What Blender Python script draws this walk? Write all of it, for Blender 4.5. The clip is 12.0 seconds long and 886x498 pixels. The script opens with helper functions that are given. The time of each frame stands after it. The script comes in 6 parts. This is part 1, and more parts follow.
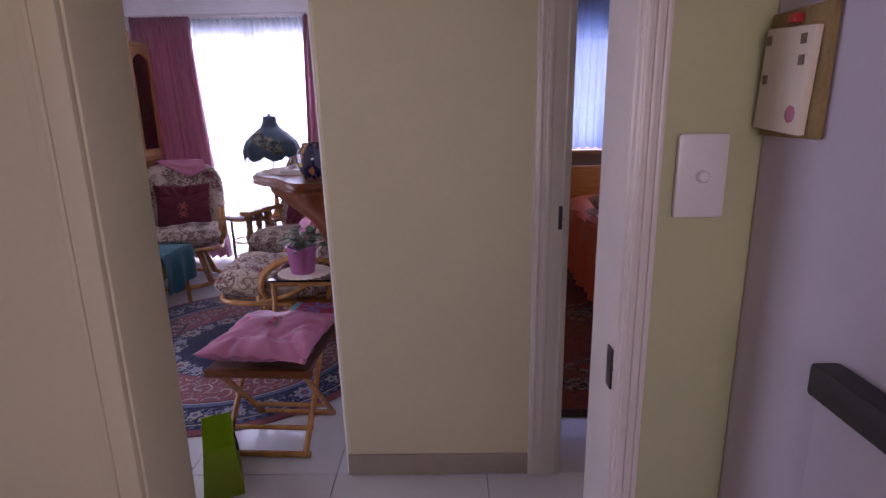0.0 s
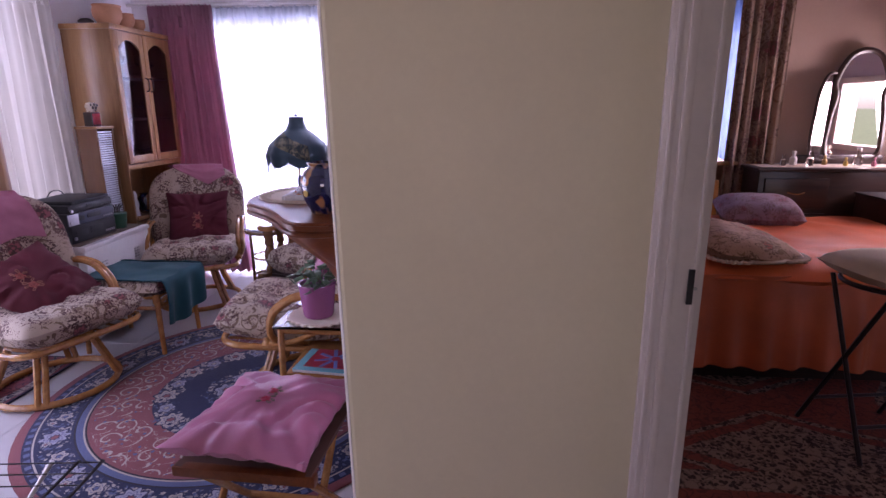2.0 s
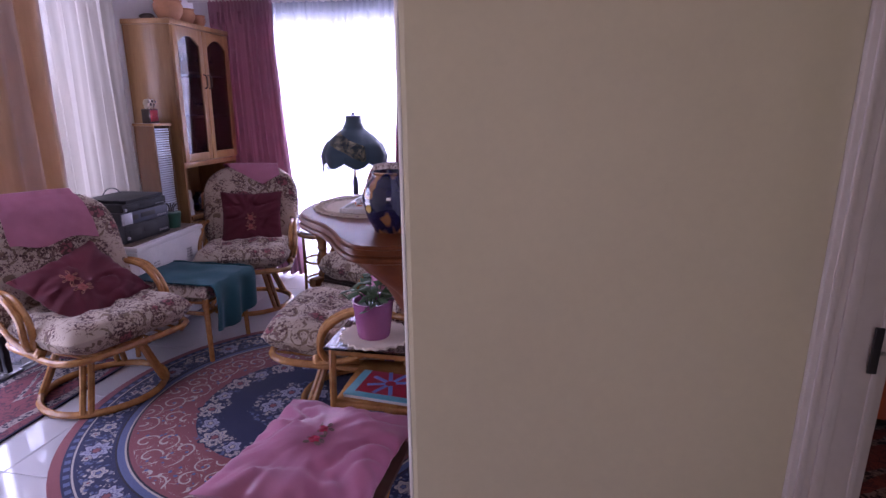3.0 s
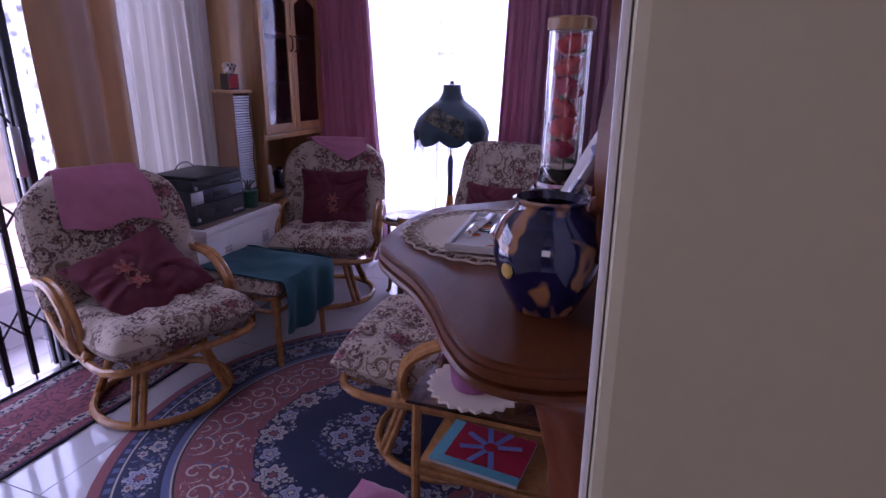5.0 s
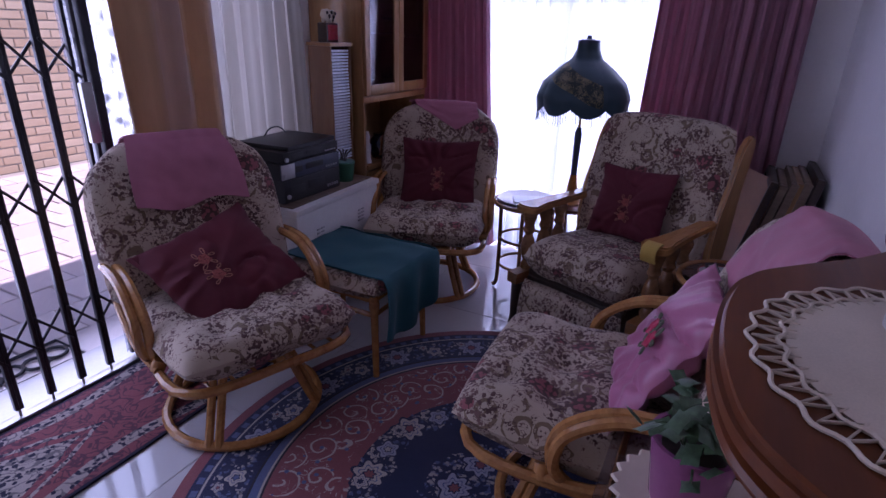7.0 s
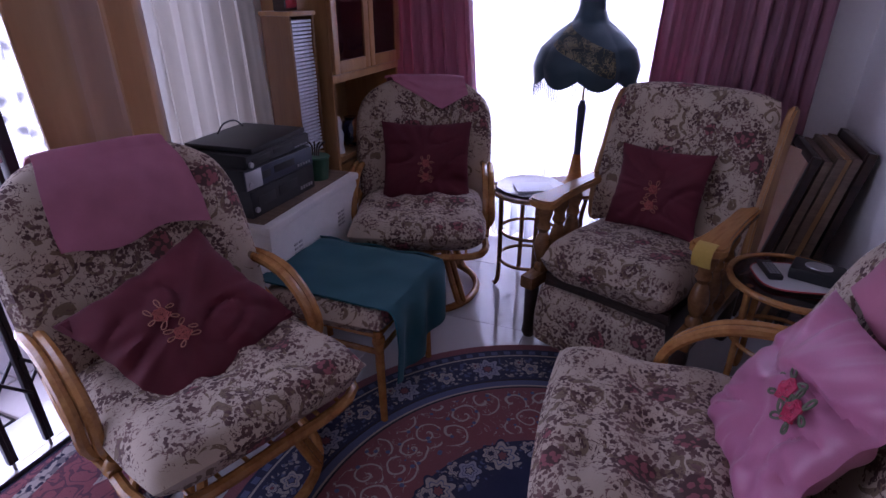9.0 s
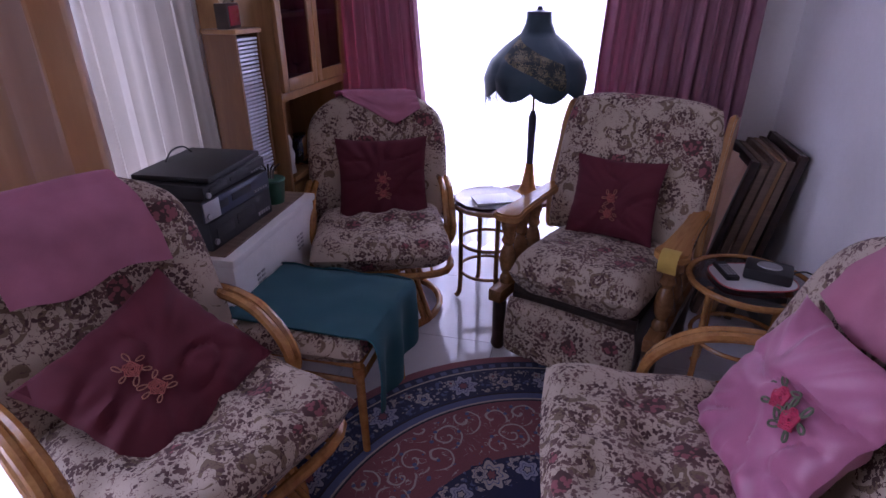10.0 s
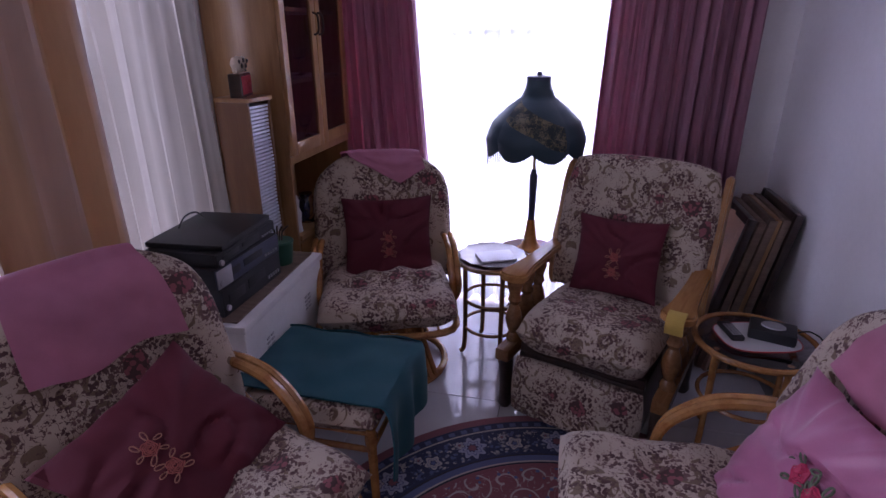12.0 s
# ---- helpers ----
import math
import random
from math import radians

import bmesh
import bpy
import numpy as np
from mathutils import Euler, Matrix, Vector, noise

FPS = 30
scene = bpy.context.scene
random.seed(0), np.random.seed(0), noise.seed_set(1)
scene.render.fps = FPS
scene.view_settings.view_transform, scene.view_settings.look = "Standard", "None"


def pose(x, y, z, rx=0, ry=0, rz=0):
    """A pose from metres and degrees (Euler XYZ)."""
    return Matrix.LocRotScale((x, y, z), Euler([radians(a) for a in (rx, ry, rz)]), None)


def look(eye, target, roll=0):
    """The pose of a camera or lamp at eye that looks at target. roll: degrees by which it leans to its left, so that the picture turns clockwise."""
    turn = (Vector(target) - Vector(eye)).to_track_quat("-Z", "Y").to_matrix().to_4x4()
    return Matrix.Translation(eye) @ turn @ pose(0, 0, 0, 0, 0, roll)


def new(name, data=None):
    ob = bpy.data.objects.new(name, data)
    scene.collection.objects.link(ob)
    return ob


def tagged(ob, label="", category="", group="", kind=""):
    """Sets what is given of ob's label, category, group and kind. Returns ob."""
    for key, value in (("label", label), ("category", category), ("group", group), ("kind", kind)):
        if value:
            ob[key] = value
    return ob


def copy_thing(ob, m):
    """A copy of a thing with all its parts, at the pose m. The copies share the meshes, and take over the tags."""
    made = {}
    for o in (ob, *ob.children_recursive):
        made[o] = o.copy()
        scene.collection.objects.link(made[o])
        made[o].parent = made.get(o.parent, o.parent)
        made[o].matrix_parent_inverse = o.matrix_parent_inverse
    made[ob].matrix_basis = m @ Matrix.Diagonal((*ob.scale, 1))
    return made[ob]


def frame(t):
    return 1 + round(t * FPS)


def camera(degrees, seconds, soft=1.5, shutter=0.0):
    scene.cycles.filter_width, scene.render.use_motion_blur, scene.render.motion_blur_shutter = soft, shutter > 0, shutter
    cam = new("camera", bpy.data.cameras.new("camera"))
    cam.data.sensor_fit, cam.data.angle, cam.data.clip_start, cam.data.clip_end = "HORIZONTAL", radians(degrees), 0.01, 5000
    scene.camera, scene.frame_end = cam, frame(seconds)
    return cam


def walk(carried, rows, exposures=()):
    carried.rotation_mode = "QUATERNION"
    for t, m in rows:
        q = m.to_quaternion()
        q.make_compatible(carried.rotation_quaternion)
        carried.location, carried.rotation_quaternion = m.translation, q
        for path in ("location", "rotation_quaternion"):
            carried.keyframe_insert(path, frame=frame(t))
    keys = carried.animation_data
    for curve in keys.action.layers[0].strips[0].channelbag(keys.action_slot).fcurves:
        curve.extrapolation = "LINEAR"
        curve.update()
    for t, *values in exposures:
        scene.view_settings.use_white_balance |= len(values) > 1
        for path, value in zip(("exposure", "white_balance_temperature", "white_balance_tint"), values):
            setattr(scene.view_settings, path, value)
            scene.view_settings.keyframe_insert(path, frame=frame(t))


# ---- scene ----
cam = camera(77.9, 12.0)
PATH = [
    (0.0, (0.036, 0.012, 1.354), (0.009, 1.949, 0.859), -1.0),
    (0.5, (0.027, 0.181, 1.367), (-0.015, 2.118, 0.871), -0.9),
    (1.0, (0.007, 0.351, 1.370), (-0.053, 2.288, 0.876), -0.6),
    (1.5, (-0.014, 0.521, 1.380), (-0.108, 2.457, 0.885), -0.5),
    (2.0, (-0.039, 0.640, 1.374), (-0.197, 2.571, 0.878), -0.3),
    (2.5, (-0.086, 0.755, 1.366), (-0.329, 2.678, 0.872), -0.0),
    (3.0, (-0.146, 0.887, 1.373), (-0.478, 2.796, 0.876), 0.2),
    (5.0, (-0.378, 1.425, 1.367), (-0.996, 3.230, 0.767), 1.0),
    (5.5, (-0.475, 1.530, 1.361), (-1.165, 3.300, 0.735), 1.2),
    (6.0, (-0.591, 1.642, 1.365), (-1.345, 3.373, 0.707), 1.4),
    (6.5, (-0.700, 1.755, 1.360), (-1.491, 3.456, 0.666), 1.6),
    (7.0, (-0.784, 1.836, 1.339), (-1.628, 3.493, 0.601), 1.7),
    (7.2, (-0.820, 1.871, 1.334), (-1.676, 3.512, 0.577), 2.0),
    (8.8, (-1.107, 2.132, 1.358), (-1.823, 3.788, 0.495), -0.2),
    (9.0, (-1.156, 2.135, 1.359), (-1.820, 3.814, 0.498), -0.0),
    (9.5, (-1.245, 2.135, 1.382), (-1.762, 3.865, 0.522), 0.1),
    (10.0, (-1.301, 2.139, 1.414), (-1.732, 3.892, 0.555), -0.1),
    (10.5, (-1.339, 2.139, 1.445), (-1.763, 3.893, 0.583), -0.0),
    (11.0, (-1.345, 2.140, 1.470), (-1.774, 3.895, 0.614), -0.1),
    (11.5, (-1.357, 2.134, 1.486), (-1.779, 3.913, 0.678), -0.2),
    (12.0, (-1.361, 2.132, 1.506), (-1.777, 3.947, 0.776), -0.2),
]
walk(cam, [(t, look(eye, to, roll)) for t, eye, to, roll in PATH], exposures=[(0, 0.98, 6500, 46), (1.5, 1.05, 6400, 52), (2.5, 1.15, 6350, 54), (3.2, 0.90, 6250, 54), (5.0, 0.30, 5900, 59), (5.5, 0.36, 5900, 60), (7.0, -0.08, 5800, 51), (9.0, 0.16, 6100, 49), (10.0, 0.48, 6250, 50), (11, 0.52, 6300, 50), (12, 0.20, 6300, 48)])

# ---- light ----
world = bpy.data.worlds.new("world")
scene.world = world
world.use_nodes = True
wn = world.node_tree
sky = wn.nodes.new("ShaderNodeTexSky")
sky.sky_type, sky.sun_disc = "NISHITA", False
SUN_FROM = Vector((0.34, 0.50, 1.2)).normalized()
sky.sun_elevation = math.asin(SUN_FROM.z)
sky.sun_rotation = math.atan2(SUN_FROM.x, SUN_FROM.y)
wn.links.new(sky.outputs[0], wn.nodes["Background"].inputs[0])
wn.nodes["Background"].inputs[1].default_value = 0.15
sun = new("sun", bpy.data.lights.new("sun", "SUN"))
sun.data.energy, sun.data.angle, sun.data.color = 5.0, radians(0.6), (1, 0.95, 0.88)
sun.matrix_world = look(SUN_FROM * 20, (0, 0, 0))


def window_light(name, eye, to, w, h, power, colour=(0.9, 0.95, 1)):
    l = new(name, bpy.data.lights.new(name, "AREA"))
    l.data.shape, l.data.size, l.data.size_y, l.data.energy, l.data.color = "RECTANGLE", w, h, power, colour
    l.matrix_world = look(eye, to)
    return l


window_light("window_daylight", (-1.75, 5.42, 1.1), (-1.75, 0, 1.9), 1.45, 1.9, 90, (0.74, 0.85, 1))
window_light("patio_daylight", (-3.25, 2.55, 1.15), (0, 2.55, 0.9), 3.0, 1.9, 60, (0.66, 0.83, 1))
window_light("bedroom_daylight", (1.5, 5.4, 1.5), (1.5, 0, 0.9), 1.0, 0.9, 7, (0.6, 0.75, 1))
window_light("bedroom_east_daylight", (3.36, 4.5, 1.3), (0, 3.6, 0.6), 0.9, 0.6, 16, (1, 0.93, 0.86))
# added fill for the dim kitchen; no source is known behind the camera
window_light("kitchen_fill", (0.0, -1.62, 1.5), (0, 2, 1.1), 1.3, 0.9, 7.0, (1, 0.95, 0.88))

# ---- materials ----
def node_mat(name, rough=0.6, metal=0.0):
    m = bpy.data.materials.new(name)
    m.use_nodes = True
    nt = m.node_tree
    b = nt.nodes["Principled BSDF"]
    b.inputs["Roughness"].default_value, b.inputs["Metallic"].default_value = rough, metal
    return m, nt, b


def N(nt, kind, **inp):
    n = nt.nodes.new(kind)
    for k, v in inp.items():
        n.inputs[k.replace("_", " ")].default_value = v
    return n


def math_node(nt, op, a, b=None, clamp=False):
    n = nt.nodes.new("ShaderNodeMath")
    n.operation, n.use_clamp = op, clamp
    for i, v in enumerate((a, b)):
        if v is None:
            continue
        if isinstance(v, (int, float)):
            n.inputs[i].default_value = v
        else:
            nt.links.new(v, n.inputs[i])
    return n.outputs[0]


def step_up(nt, v, lo, hi):
    n = nt.nodes.new("ShaderNodeMapRange")
    n.inputs[1].default_value, n.inputs[2].default_value = lo, hi
    nt.links.new(v, n.inputs[0])
    return n.outputs[0]


def mix(nt, f, a, b):
    n = nt.nodes.new("ShaderNodeMix")
    n.data_type = "RGBA"
    for sock, v in ((n.inputs[0], f), (n.inputs[6], a), (n.inputs[7], b)):
        if isinstance(v, tuple):
            sock.default_value = (*v, 1)
        elif isinstance(v, (int, float)):
            sock.default_value = v
        else:
            nt.links.new(v, sock)
    return n.outputs[2]


def coords(nt, scale=(1, 1, 1)):
    tc = nt.nodes.new("ShaderNodeTexCoord")
    mp = nt.nodes.new("ShaderNodeMapping")
    mp.inputs["Scale"].default_value = scale
    nt.links.new(tc.outputs["Object"], mp.inputs[0])
    return mp.outputs[0]


def noise_tex(nt, vec, scale, detail=3, rough=0.55, distort=0.0):
    n = N(nt, "ShaderNodeTexNoise", Scale=scale, Detail=detail, Roughness=rough, Distortion=distort)
    nt.links.new(vec, n.inputs["Vector"])
    return n.outputs["Fac"], n.outputs["Color"]


def voronoi(nt, vec, scale, rnd=1.0, feature="F1"):
    n = nt.nodes.new("ShaderNodeTexVoronoi")
    n.feature = feature
    n.inputs["Scale"].default_value, n.inputs["Randomness"].default_value = scale, rnd
    nt.links.new(vec, n.inputs["Vector"])
    return n


def bump(nt, b, h, strength=0.2, dist=0.01):
    n = N(nt, "ShaderNodeBump", Strength=strength, Distance=dist)
    nt.links.new(h, n.inputs["Height"])
    nt.links.new(n.outputs[0], b.inputs["Normal"])


def jitter(nt, vec, amount, scale):
    """vec pushed about by noise."""
    _, c = noise_tex(nt, vec, scale, 2)
    s = nt.nodes.new("ShaderNodeVectorMath")
    s.operation = "MULTIPLY_ADD"
    nt.links.new(c, s.inputs[0])
    s.inputs[1].default_value = (amount, amount, amount)
    nt.links.new(vec, s.inputs[2])
    return s.outputs[0]


def plain(name, col, rough=0.6, metal=0.0, vary=0.12, scale=6, grain=120, relief=0.15):
    m, nt, b = node_mat(name, rough, metal)
    v = coords(nt)
    big, _ = noise_tex(nt, v, scale, 4)
    fine, _ = noise_tex(nt, v, grain, 2)
    f = math_node(nt, "ADD", math_node(nt, "MULTIPLY", big, 0.7), math_node(nt, "MULTIPLY", fine, 0.3))
    lo = tuple(max(0, c * (1 - vary)) for c in col)
    hi = tuple(min(1, c * (1 + vary)) for c in col)
    nt.links.new(mix(nt, step_up(nt, f, 0.3, 0.7), lo, hi), b.inputs["Base Color"])
    if relief:
        bump(nt, b, f, relief, 0.004)
    return m


def wood(name, dark, light, rough=0.35, scale=3.0, along=(1, 12, 12), shine=0.5):
    m, nt, b = node_mat(name, rough)
    b.inputs["Specular IOR Level"].default_value = shine
    v = coords(nt, along)
    g, _ = noise_tex(nt, v, scale, 5, 0.6, 0.8)
    f, _ = noise_tex(nt, v, scale * 9, 3)
    s = math_node(nt, "ADD", math_node(nt, "MULTIPLY", g, 0.75), math_node(nt, "MULTIPLY", f, 0.25))
    nt.links.new(mix(nt, step_up(nt, s, 0.32, 0.68), dark, light), b.inputs["Base Color"])
    b.inputs["Coat Weight"].default_value = 0.2 * shine
    b.inputs["Coat Roughness"].default_value = 0.2
    bump(nt, b, s, 0.12, 0.002)
    return m


def spirals(nt, v, scale, turns, width, reach, rand=0.75):
    """Curling tendrils, one in each cell."""
    cell = voronoi(nt, v, scale, rand)
    sub = nt.nodes.new("ShaderNodeVectorMath")
    sub.operation = "SUBTRACT"
    nt.links.new(v, sub.inputs[0])
    nt.links.new(cell.outputs["Position"], sub.inputs[1])
    sep = nt.nodes.new("ShaderNodeSeparateXYZ")
    nt.links.new(sub.outputs[0], sep.inputs[0])
    ang = math_node(nt, "DIVIDE", math_node(nt, "ARCTAN2", sep.outputs[1], sep.outputs[0]), 2 * math.pi)
    far = cell.outputs["Distance"]
    f = math_node(nt, "FRACT", math_node(nt, "ADD", math_node(nt, "MULTIPLY", far, turns), math_node(nt, "ADD", ang, 1.0)))
    line = math_node(nt, "LESS_THAN", math_node(nt, "ABSOLUTE", math_node(nt, "SUBTRACT", f, 0.5)), width)
    return math_node(nt, "MULTIPLY", line, math_node(nt, "LESS_THAN", far, reach))


def floral(name, ground, leaf, bloom, scale=1.0, cover=1.0):
    """Woven tapestry: sprays of fine leaves round rose heads, with acanthus curls, on a pale ground."""
    m, nt, b = node_mat(name, 0.85)
    v0 = coords(nt)
    v = jitter(nt, v0, 0.035, 8)
    cl = voronoi(nt, v, 6.6 * scale, 0.8)
    wide, _ = noise_tex(nt, v0, 17 * scale, 2)
    wob, _ = noise_tex(nt, v0, 55 * scale, 3, 0.65)
    d = cl.outputs["Distance"]

    def less(x, y):
        return math_node(nt, "LESS_THAN", x, y)

    def both(x, y):
        return math_node(nt, "MULTIPLY", x, y)

    def off(x, k):
        return both(math_node(nt, "SUBTRACT", x, 0.5), k)

    spray = math_node(nt, "ADD", d, math_node(nt, "ADD", off(wide, 1.1), off(wob, 0.9)))
    # small pointed leaves, each with its own direction
    lf = voronoi(nt, jitter(nt, v0, 0.016, 70 * scale), 80 * scale, 1.0)
    leafy = both(less(spray, 0.46 * cover), less(lf.outputs["Distance"], 0.50))
    rim = both(less(spray, 0.60 * cover), less(lf.outputs["Distance"], 0.26))
    sn, _ = noise_tex(nt, v0, 34 * scale, 1, 0.4, 1.6)
    stem = both(less(math_node(nt, "ABSOLUTE", off(sn, 1.0)), 0.018), less(spray, 0.62 * cover))
    curl = spirals(nt, jitter(nt, v0, 0.02, 22 * scale), 12 * scale, 2.4, 0.17, 0.62)
    zone, _ = noise_tex(nt, v0, 8 * scale, 2)
    curl = both(curl, math_node(nt, "GREATER_THAN", zone, 0.47))
    frayed = both(curl, math_node(nt, "GREATER_THAN", wob, 0.40))
    # rose heads with dark petal edges
    head = math_node(nt, "ADD", d, off(wide, 0.30))
    pe = voronoi(nt, jitter(nt, v0, 0.012, 60 * scale), 62 * scale, 1.0)
    rose = both(less(head, 0.22), less(pe.outputs["Distance"], 0.52))
    core = both(less(head, 0.24), math_node(nt, "GREATER_THAN", pe.outputs["Distance"], 0.52))
    weave, _ = noise_tex(nt, v0, 420, 2)
    tone, _ = noise_tex(nt, v0, 5, 3)
    base = mix(nt, step_up(nt, tone, 0.3, 0.7), tuple(c * 0.84 for c in ground), ground)
    olive = tuple(0.8 * p + 0.22 * q for p, q in zip(leaf, ground))
    olive = (olive[0] * 1.05, olive[1] * 1.05, olive[2] * 0.80)
    tawny = tuple(1.7 * p + 0.10 * q for p, q in zip(leaf, ground))
    c = mix(nt, frayed, base, olive)
    c = mix(nt, math_node(nt, "MAXIMUM", stem, rim), c, mix(nt, step_up(nt, zone, 0.42, 0.58), tawny, leaf))
    c = mix(nt, leafy, c, mix(nt, step_up(nt, wide, 0.4, 0.62), leaf, tawny))
    c = mix(nt, rose, c, bloom)
    c = mix(nt, core, c, leaf)
    c = mix(nt, both(weave, 0.26), c, tuple(x * 0.6 for x in leaf))
    nt.links.new(c, b.inputs["Base Color"])
    b.inputs["Sheen Weight"].default_value = 0.05
    bump(nt, b, weave, 0.25, 0.002)
    return m


def cloth(name, col, rough=0.8, sheen=0.3, vary=0.15):
    m, nt, b = node_mat(name, rough)
    v = coords(nt)
    big, _ = noise_tex(nt, v, 7, 4)
    weave, _ = noise_tex(nt, v, 500, 2)
    s = math_node(nt, "ADD", math_node(nt, "MULTIPLY", big, 0.7), math_node(nt, "MULTIPLY", weave, 0.3))
    nt.links.new(mix(nt, step_up(nt, s, 0.3, 0.7), tuple(c * (1 - vary) for c in col), tuple(min(1, c * (1 + vary)) for c in col)), b.inputs["Base Color"])
    b.inputs["Sheen Weight"].default_value = sheen * 0.2
    bump(nt, b, weave, 0.2, 0.0015)
    return m


def sheer(name, col, thin, lace=0.0, through_col=None):
    """Net: part open, part thread that glows when lit from behind."""
    m = bpy.data.materials.new(name)
    m.use_nodes = True
    nt = m.node_tree
    out = nt.nodes["Material Output"]
    nt.nodes.remove(nt.nodes["Principled BSDF"])
    v = coords(nt)
    d = N(nt, "ShaderNodeBsdfDiffuse", Color=(*col, 1))
    t = N(nt, "ShaderNodeBsdfTranslucent", Color=(*(through_col or col), 1))
    p = N(nt, "ShaderNodeBsdfTransparent")
    a = nt.nodes.new("ShaderNodeMixShader")
    a.inputs[0].default_value = 0.55
    nt.links.new(d.outputs[0], a.inputs[1])
    nt.links.new(t.outputs[0], a.inputs[2])
    k = nt.nodes.new("ShaderNodeMixShader")
    if lace:
        vo = voronoi(nt, jitter(nt, v, 0.03, 14), 22, 1.0)
        hole, _ = noise_tex(nt, v, 60, 2)
        f = math_node(nt, "ADD", math_node(nt, "MULTIPLY", step_up(nt, vo.outputs["Distance"], 0.2, 0.5), lace), math_node(nt, "MULTIPLY", hole, thin * 1.2), True)
        nt.links.new(f, k.inputs[0])
    else:
        th, _ = noise_tex(nt, v, 900, 1)
        nt.links.new(math_node(nt, "MULTIPLY", th, thin * 2), k.inputs[0])
    nt.links.new(a.outputs[0], k.inputs[1])
    nt.links.new(p.outputs[0], k.inputs[2])
    nt.links.new(k.outputs[0], out.inputs[0])
    return m


def drape_mat(name, col, glow, through_part=0.16, stripe=None):
    m = bpy.data.materials.new(name)
    m.use_nodes = True
    nt = m.node_tree
    b = nt.nodes["Principled BSDF"]
    b.inputs["Roughness"].default_value = 0.6
    b.inputs["Sheen Weight"].default_value = 0.06
    v = coords(nt, (1, 1, 0.15))
    n, _ = noise_tex(nt, v, 30, 4)
    w, _ = noise_tex(nt, coords(nt), 420, 2)
    c = mix(nt, step_up(nt, n, 0.3, 0.7), tuple(x * 0.82 for x in col), col)
    if stripe:
        sp = nt.nodes.new("ShaderNodeSeparateXYZ")
        nt.links.new(coords(nt), sp.inputs[0])
        wave = math_node(nt, "COSINE", math_node(nt, "MULTIPLY", math_node(nt, "SUBTRACT", sp.outputs[1], 3.48), 2 * math.pi / 0.28))
        c = mix(nt, step_up(nt, wave, -0.25, 0.25), stripe, c)
    nt.links.new(c, b.inputs["Base Color"])
    bump(nt, b, w, 0.2, 0.0015)
    t = N(nt, "ShaderNodeBsdfTranslucent", Color=(*glow, 1))
    k = nt.nodes.new("ShaderNodeMixShader")
    k.inputs[0].default_value = through_part
    nt.links.new(b.outputs[0], k.inputs[1])
    nt.links.new(t.outputs[0], k.inputs[2])
    nt.links.new(k.outputs[0], nt.nodes["Material Output"].inputs[0])
    return m


